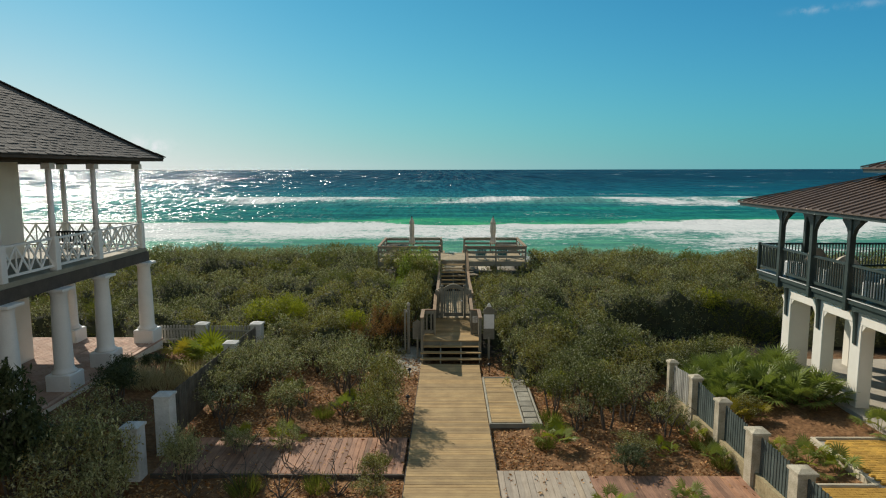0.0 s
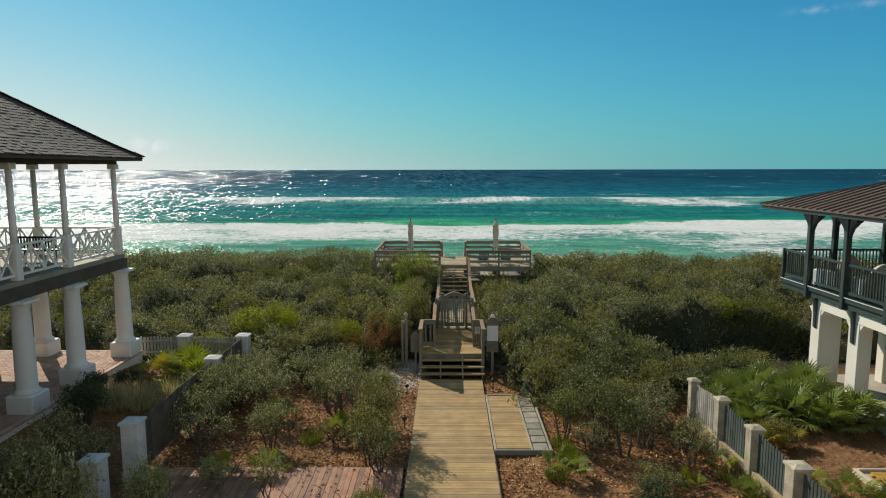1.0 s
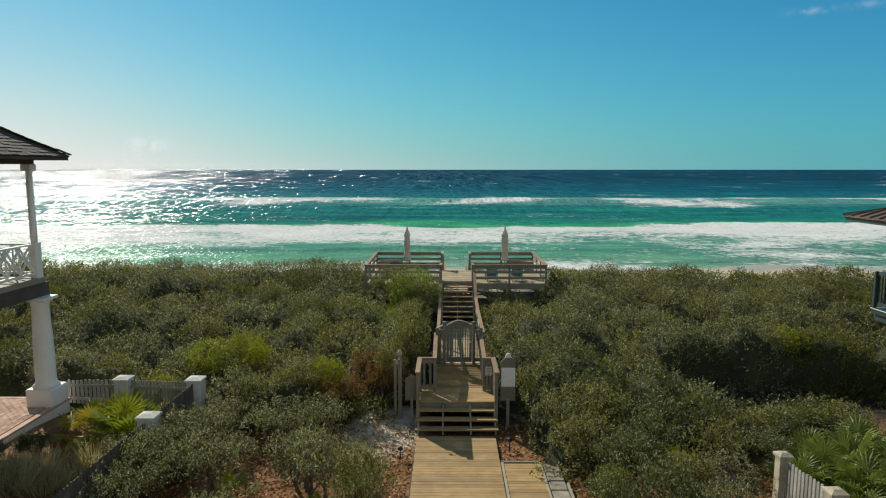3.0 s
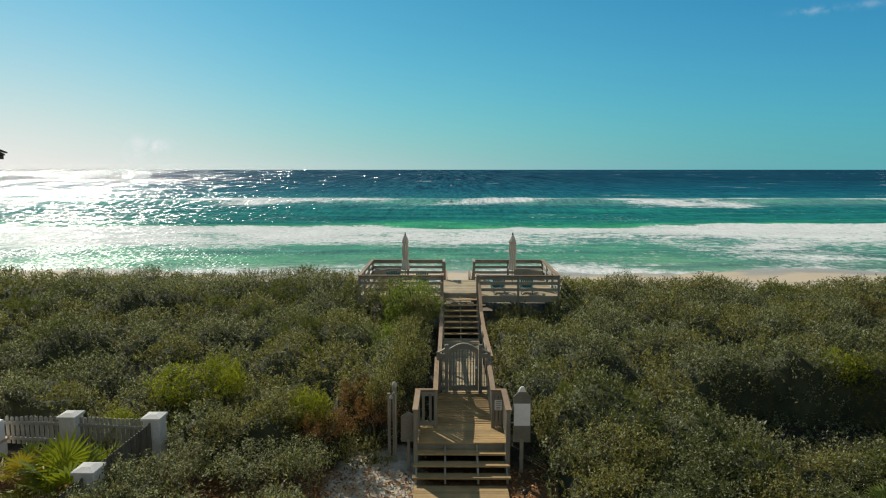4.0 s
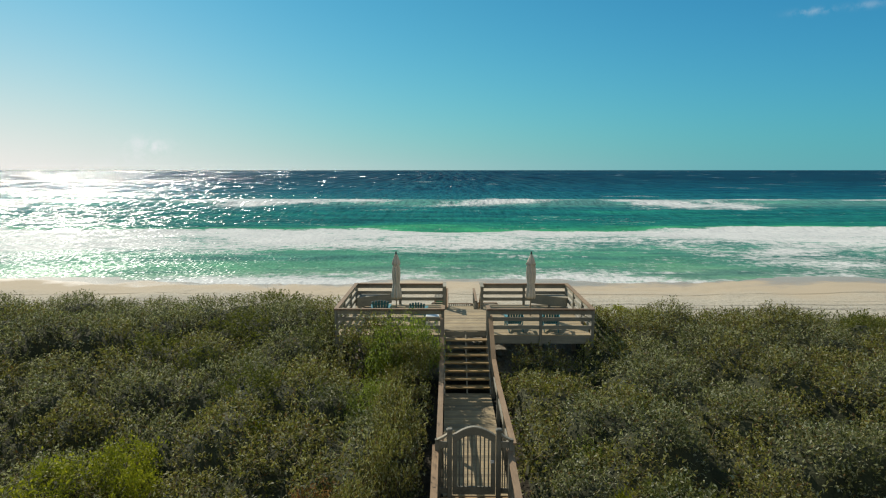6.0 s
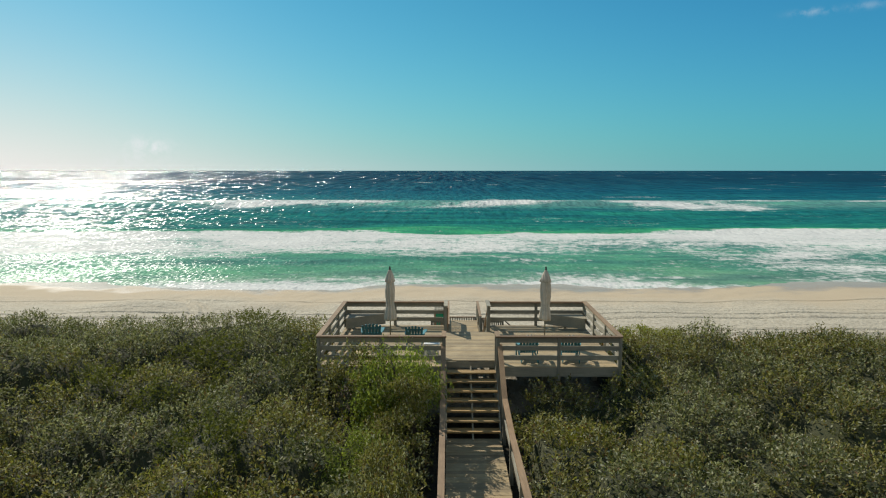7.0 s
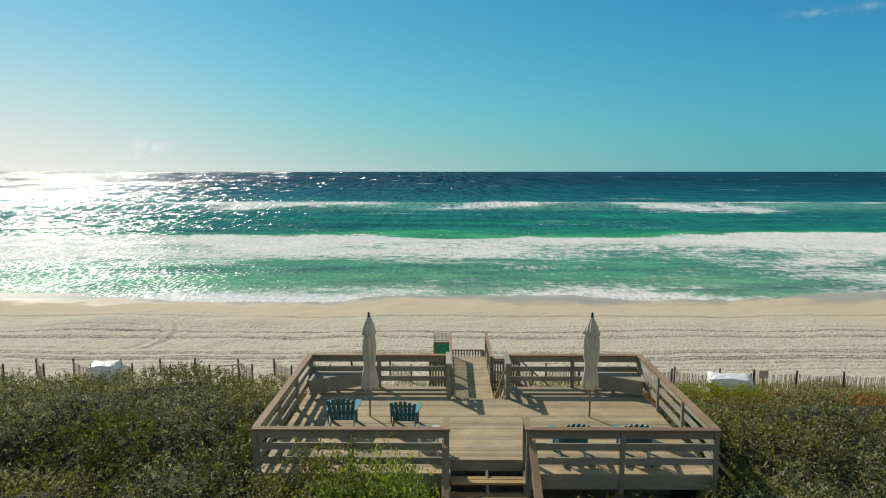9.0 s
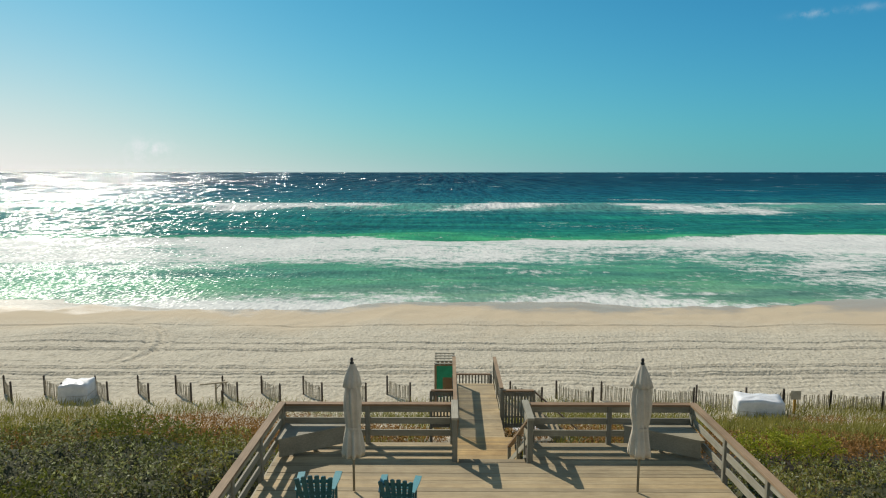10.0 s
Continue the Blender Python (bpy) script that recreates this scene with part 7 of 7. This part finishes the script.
GREENP = "green saw palmetto with stiff fan fronds"
for x, y, s in ((8.6, 21.6, 1.1), (9.3, 21.7, 1.3), (10.1, 21.9, 1.25), (10.9, 21.2, 1.3), (11.6, 20.6, 1.35), (12.2, 19.8, 1.25), (9.6, 20.7, 1.3), (10.4, 20.2, 1.35), (11.2, 19.5, 1.3), (9.1, 20.0, 1.15), (11.9, 21.9, 1.3), (12.2, 22.6, 1.2), (10.8, 22.8, 1.2), (9.4, 22.7, 1.1)):
    palmetto(x, y, s * 0.90, 22, FRONDS, GREENP)
for x, y, s, n in ((9.5, 15.6, 0.75, 12), (9.9, 15.0, 0.7, 10), (8.9, 16.2, 0.6, 9), (7.3, 16.2, 0.6, 9), (7.2, 17.6, 0.55, 8), (5.7, 13.9, 0.6, 9), (3.8, 13.7, 0.6, 9), (3.0, 17.4, 0.75, 11), (-3.5, 19.9, 0.8, 11), (-2.7, 20.0, 0.7, 9), (-2.9, 21.4, 0.6, 8), (-5.6, 21.2, 0.7, 9), (-4.9, 17.4, 0.7, 9), (-6.3, 17.6, 0.6, 8), (6.1, 16.6, 0.5, 8), (12.5, 17.3, 0.8, 9)):
    palmetto(x, y, s, n, FRONDS + LFRONDS[:1], "small green palmetto growing in leaf litter")
for x, y, s, n in ((-9.35, 23.5, 1.55, 24), (-8.95, 24.3, 1.2, 14), (-10.9, 24.3, 0.8, 12)):
    palmetto(x, y, s, n, LFRONDS + FRONDS[:1], "bright green palmetto by the paling fence")
for x, y, s, n in ((-10.45, 23.7, 1.1, 12), (8.8, 18.7, 0.9, 10), (9.6, 18.9, 0.7, 8)):
    palmetto(x, y, s, n, YFRONDS, "yellowing palmetto with orange fronds")


# ---- grasses and litter ----
def tuft(x, y, r, h, n, mat, label, lean=0.5):
    g = thing("grass_clump", (x, y, at_ground(x, y) - 0.02), label, "grass", "grass clumps")
    a, q = rng.uniform(0, 2 * math.pi, n), r * 0.5 * np.sqrt(rng.random(n))
    base = np.stack([q * np.cos(a), q * np.sin(a), np.zeros(n)], 1)
    d = np.stack([np.cos(a) * rng.uniform(0, lean, n), np.sin(a) * rng.uniform(0, lean, n), np.ones(n)], 1)
    d /= np.linalg.norm(d, axis=1, keepdims=True)
    part("tuft", bm_none(), mat, g).data = quads("tuft", leaf_quads(base, d, h * rng.uniform(0.6, 1.1, n), np.full(n, 0.016), rng), mat)


for x, y, r, h in ((-10.7, 20.6, 1.0, 0.7), (-10.1, 20.9, 0.9, 0.65), (-11.2, 21.0, 0.9, 0.6), (-9.6, 21.4, 0.7, 0.7), (-9.6, 22.3, 0.6, 0.9), (-10.6, 21.5, 0.9, 0.7)):
    tuft(x, y, r, h, 420, M_TANGRASS, "dry tan grass clump in the planting bed", 1.1)
for x, y, r, h in ((3.3, 18.2, 0.5, 0.45), (2.75, 17.2, 0.45, 0.4), (7.15, 18.9, 0.5, 0.5), (7.3, 17.0, 0.5, 0.5), (7.35, 15.9, 0.45, 0.4), (6.9, 20.0, 0.6, 0.5), (3.2, 19.0, 0.4, 0.5), (-2.0, 16.0, 0.45, 0.4), (-3.4, 14.6, 0.5, 0.5), (-5.2, 14.4, 0.6, 0.6), (-4.2, 19.4, 0.5, 0.45)):
    tuft(x, y, r, h, 260, M_YELLOWSCRUB, "green weed clump in the leaf litter", 0.9)
ball = shrub_design(61, M_SHRUB, "low rounded silver-leaved shrub at the terrace edge", leaf=0.055, open_low=0.0)
ball.matrix_basis = pose(-11.65, 22.7, at_ground(-11.65, 22.7) - 0.1) @ Matrix.Diagonal((0.55, 0.55, 0.45, 1))

n = 42000
x, y = rng.uniform(-8.3, 8.0, n), rng.uniform(12.0, 25.6, n)
ok = ~((np.abs(x) < 1.25) | ((x > 1.2) & (x < 2.95) & (y > 18.5) & (y < 23.3)) | ((x < 0) & (y > 15.2) & (y < 17.7) & (rng.random(n) > 0.10)) | ((x > 1) & (y < 15.4) & (rng.random(n) > 0.05)))
ok &= vnoise(x, y, 1.6, 71) + rng.uniform(-1.1, 0.6, n) < 0.35
x, y = x[ok], y[ok]
n = len(x)
d = np.stack([rng.normal(size=n), rng.normal(size=n), rng.uniform(0.0, 0.45, n)], 1)
d /= np.linalg.norm(d, axis=1, keepdims=True)
z = np.where(((x < 0) & (y > 15.2) & (y < 17.7)) | ((x > 1) & (y < 15.4)), 0.004, ground_z(x, y) + 0.05 * vnoise(x, y, 1.7, 3) + 0.03 * vnoise(x, y, 0.8, 4) + 0.01)
tagged(new("leaf_litter", quads("leaf_litter", leaf_quads(np.stack([x, y, z], 1), d, rng.uniform(0.06, 0.15, n), rng.uniform(0.03, 0.06, n), rng), M_LITTER)), "russet fallen leaves strewn over the garden soil", "leaves", kind="stuff")

# bare grey branches by the right-hand fence and among the brown scrub
for x, y, s in ((7.0, 20.4, 1), (6.6, 19.0, 0.9), (7.1, 18.2, 0.8), (-4.6, 25.2, 1.0), (-6.0, 17.0, 0.8), (-4.3, 14.3, 1.0), (-5.4, 14.7, 0.9), (-2.9, 14.5, 0.9), (-6.6, 14.4, 0.9), (-3.6, 19.6, 0.8), (-5.0, 20.2, 0.9), (5.9, 20.3, 1.0), (6.9, 19.7, 0.9)):
    b = thing("bare_bush", (x, y, at_ground(x, y) - 0.05), "leafless grey branching bush", "bush", turn=rnd.uniform(0, 360))
    bm = bmesh.new()
    for k in range(6):
        a, p = rnd.uniform(0, 6.28), Vector((0, 0, 0))
        pts, w = [p], [0.022]
        for j in range(5):
            p = p + Vector((math.cos(a) * 0.16, math.sin(a) * 0.16, rnd.uniform(0.08, 0.26))) * s
            a += rnd.uniform(-0.9, 0.9)
            pts.append(p)
            w.append(0.022 * (1 - 0.17 * (j + 1)))
            if j > 1:
                q = p + Vector((rnd.uniform(-0.3, 0.3), rnd.uniform(-0.3, 0.3), rnd.uniform(0, 0.3)))
                tube(bm, [p, p.lerp(q, 0.5) + Vector((0, 0, 0.03)), q], [0.009, 0.007, 0.003], 4)
        tube(bm, pts, w, 5)
    part("branch", bm, M_BARK, b)

# grass and low brown scrub on the seaward slope
n = 195000
x, y = rng.uniform(-45, 45, n), 43.5 + 23.5 * rng.random(n)
thick = np.interp(y, [43.5, 46, 60, 64.5, 67], [0.5, 1.0, 0.9, 0.6, 0.0]) + 0.45 * vnoise(x, y, 3.0, 81)
ok = (rng.random(n) < thick) & ~((x > -4.5) & (x < 4.8) & (y < 42.4)) & ~((x > -0.8) & (x < 1.5) & (y < 55.5)) & ~((x > -1.5) & (x < 4.6) & (y > 49.6) & (y < 51.4))
x, y = x[ok], y[ok]
brown = 2.0 * vnoise(x, y, 9.0, 82) + 0.7 * vnoise(x, y, 1.8, 83) + np.interp(y, [44, 46, 55, 60, 64], [0.5, 0.9, 0.7, -0.2, -1.2]) > 0.22
gz = ground_z(x, y) + 0.16 * vnoise(x, y, 7.0, 5) * np.clip((y - 46) / 8, 0, 1)
d = np.stack([rng.normal(0.25, 0.35, len(x)), rng.normal(0, 0.35, len(x)), np.ones(len(x))], 1)
d /= np.linalg.norm(d, axis=1, keepdims=True)
m = int((~brown).sum())
base = np.stack([x[~brown], y[~brown], gz[~brown] - 0.03], 1)
tagged(new("dune_grass", quads("dune_grass", leaf_quads(base, d[~brown], 0.58 * rng.uniform(0.4, 1.2, m), np.full(m, 0.024), rng), M_GRASS)), "yellow-green dune grass on the seaward slope", "grass", kind="stuff")
keep = brown & (rng.random(len(x)) < 0.55)
tips = np.stack([x[keep], y[keep], gz[keep] + rng.uniform(0.05, 0.42, int(keep.sum()))], 1)
tagged(new("dry_dune_growth", quads("dry_dune_growth", sprigs(tips, rng, 5, 0.10, 0.26, 0.6), M_RUST)), "rusty dry growth on the seaward slope", "grass", kind="stuff")

# ---- on the beach: sand fences, covered stacks, signs ----
rnd = random.Random(33)
M_SLAT = plain("grey_slat", (0.30, 0.255, 0.18), (0.56, 0.49, 0.37), 0.85, 2.0, 30, 0.002, vary=0.3)
M_POST = plain("dark_stake", (0.045, 0.036, 0.028), (0.12, 0.095, 0.07), 0.9, 2.0, 30, 0.004, vary=0.2)
me_slat = mesh_of("slat", shape((soft_box, -0.019, -0.006, 0.0, 0.019, 0.006, 1.12, 0.003)), M_SLAT)


def sand_fence(a, b, slats=True):
    a, b = Vector((*a, 0)), Vector((*b, 0))
    f = thing("sand_fence", (0, 0, 0), "slatted timber sand fence between dark stakes in the sand", "fence", "sand fences")
    d = b - a
    turn = math.degrees(math.atan2(d.y, d.x))
    for p in (a, b):
        g = at_ground(p.x, p.y)
        part("stake", shape((lathe, p.x, p.y, [(0.062, g - 0.4), (0.062, g + 1.25 + rnd.uniform(-0.06, 0.08)), (0.03, g + 1.30)], 7)), M_POST, f)
    n = int(d.length / 0.080)
    for i in range(n):
        k = (i + 0.5) / n
        p = a.lerp(b, k)
        sag = -0.10 * math.sin(math.pi * k) + rnd.uniform(-0.03, 0.03)
        piece("slat", me_slat, f, pose(p.x, p.y, at_ground(p.x, p.y) - 0.05 + sag, rnd.uniform(-3, 3), rnd.uniform(-4, 4), turn))
    for h in (0.25, 0.9):
        mid = a.lerp(b, 0.5)
        part("wire", shape((tube, [a + Vector((0, 0, at_ground(a.x, a.y) + h)), mid + Vector((0, 0, at_ground(mid.x, mid.y) + h - 0.1)), b + Vector((0, 0, at_ground(b.x, b.y) + h))], [0.005] * 3, 4)), M_BLACK, f)


for x, w in ((-41.0, 1.5), (-38.0, 1.5), (-35.1, 1.4), (-32.2, 1.5), (-29.35, 1.4), (-26.7, 2.0), (-23.4, 1.4), (-20.7, 1.4), (-18.25, 1.6), (-15.2, 1.4), (-12.7, 1.6), (-10.0, 1.5), (-7.3, 1.5), (-4.6, 1.55)):
    sand_fence((x, 67.95 + rnd.uniform(-0.1, 0.1)), (x + w, 66.55 + rnd.uniform(-0.2, 0.2)))
line = [(3.2, 67.0), (5.0, 65.8), (6.1, 67.1), (8.1, 65.8), (8.9, 67.0), (11.5, 66.4), (14.2, 65.8), (14.55, 66.3), (16.4, 64.5), (17.3, 65.7), (19.4, 65.4), (21.9, 64.9), (24.6, 64.4), (27.4, 63.9), (30.2, 63.4), (33.0, 62.9), (36.0, 62.4), (39.5, 62.0)]
for i in (0, 2, 4, 5, 7, 9, 10, 11, 12, 13, 14, 15, 16):
    sand_fence(line[i], line[i + 1])


def covered(x, y, w, l, h, turn):
    """A stack of beach gear under a tied white cover: sagging top, pleated sides."""
    c = thing("covered_stack", (x, y, at_ground(x, y) - 0.05), "beach gear stacked under a white tarpaulin cover", "tarpaulin", "covered stacks", turn=turn)
    bm = bmesh.new()
    n, m = 40, 7
    rings = []
    for j in range(m):
        k = j / (m - 1)
        ring = []
        for i in range(n):
            a = 2 * math.pi * i / n
            px = max(-1, min(1, 1.35 * math.cos(a))) * w / 2
            py = max(-1, min(1, 1.35 * math.sin(a))) * l / 2
            fold = 1 + (0.05 * math.sin(9 * a) + 0.03 * math.sin(17 * a + 1)) * (1 - k) - 0.03 * k
            z = h * k * (1 + 0.06 * math.sin(3 * a) * k)
            ring.append(bm.verts.new((px * fold, py * fold, z)))
        rings.append(ring)
    for q in (0.72, 0.4, 0.12):
        ring = []
        for i in range(n):
            v = rings[m - 1][i].co
            ring.append(bm.verts.new((v.x * q, v.y * q, h * (1.0 + 0.10 * (1 - q) + 0.05 * math.sin(i * 0.9) * q))))
        rings.append(ring)
    for lo, hi in zip(rings, rings[1:]):
        for i in range(n):
            bm.faces.new((lo[i], lo[(i + 1) % n], hi[(i + 1) % n], hi[i])).smooth = True
    bm.faces.new(rings[-1])
    part("cover", bm, M_TARP, c)
    part("strap", shape((tube, [(1.02 * w / 2 * max(-1, min(1, 1.35 * math.cos(2 * math.pi * i / 24))), 1.02 * l / 2 * max(-1, min(1, 1.35 * math.sin(2 * math.pi * i / 24))), h * 0.45) for i in range(25)], [0.012] * 25, 4)), M_CONCRETE, c)


covered(-24.0, 66.9, 1.75, 1.5, 1.25, 8)
covered(17.0, 63.6, 2.5, 1.5, 1.15, -12)
covered(2.9, 55.5, 1.3, 0.9, 0.4, 15)
post = thing("beach_sign", (19.05, 63.6, at_ground(19.05, 63.6)), "blank-backed grey sign on a yellow stake", "sign")
part("stake", shape((soft_box, -0.06, -0.05, -0.4, 0.06, 0.05, 1.35)), M_PAVER, post, "yellow stake")
part("board", shape((soft_box, -0.28, -0.07, 1.0, 0.30, -0.052, 1.5, 0.005)), M_CONCRETE, post, "grey panel")
t = thing("timber_rack", (-15.1, 65.9, at_ground(-15.1, 65.9)), "weathered timber rack with a slanting top bar", "rack")
part("stake", shape((soft_box, 0.55, -0.05, -0.3, 0.67, 0.07, 1.0)), M_POST, t)
part("stake", shape((soft_box, -0.05, 0.55, -0.3, 0.05, 0.65, 1.2)), M_SLAT, t)
part("top_bar", shape((beam, (-0.95, 0.6, 1.15), (0.75, 0.6, 1.32), 0.08, 0.09)), M_SLAT, t)
part("brace", shape((beam, (0.0, 0.6, 0.85), (0.4, 0.6, 1.24), 0.05, 0.06)), M_SLAT, t)
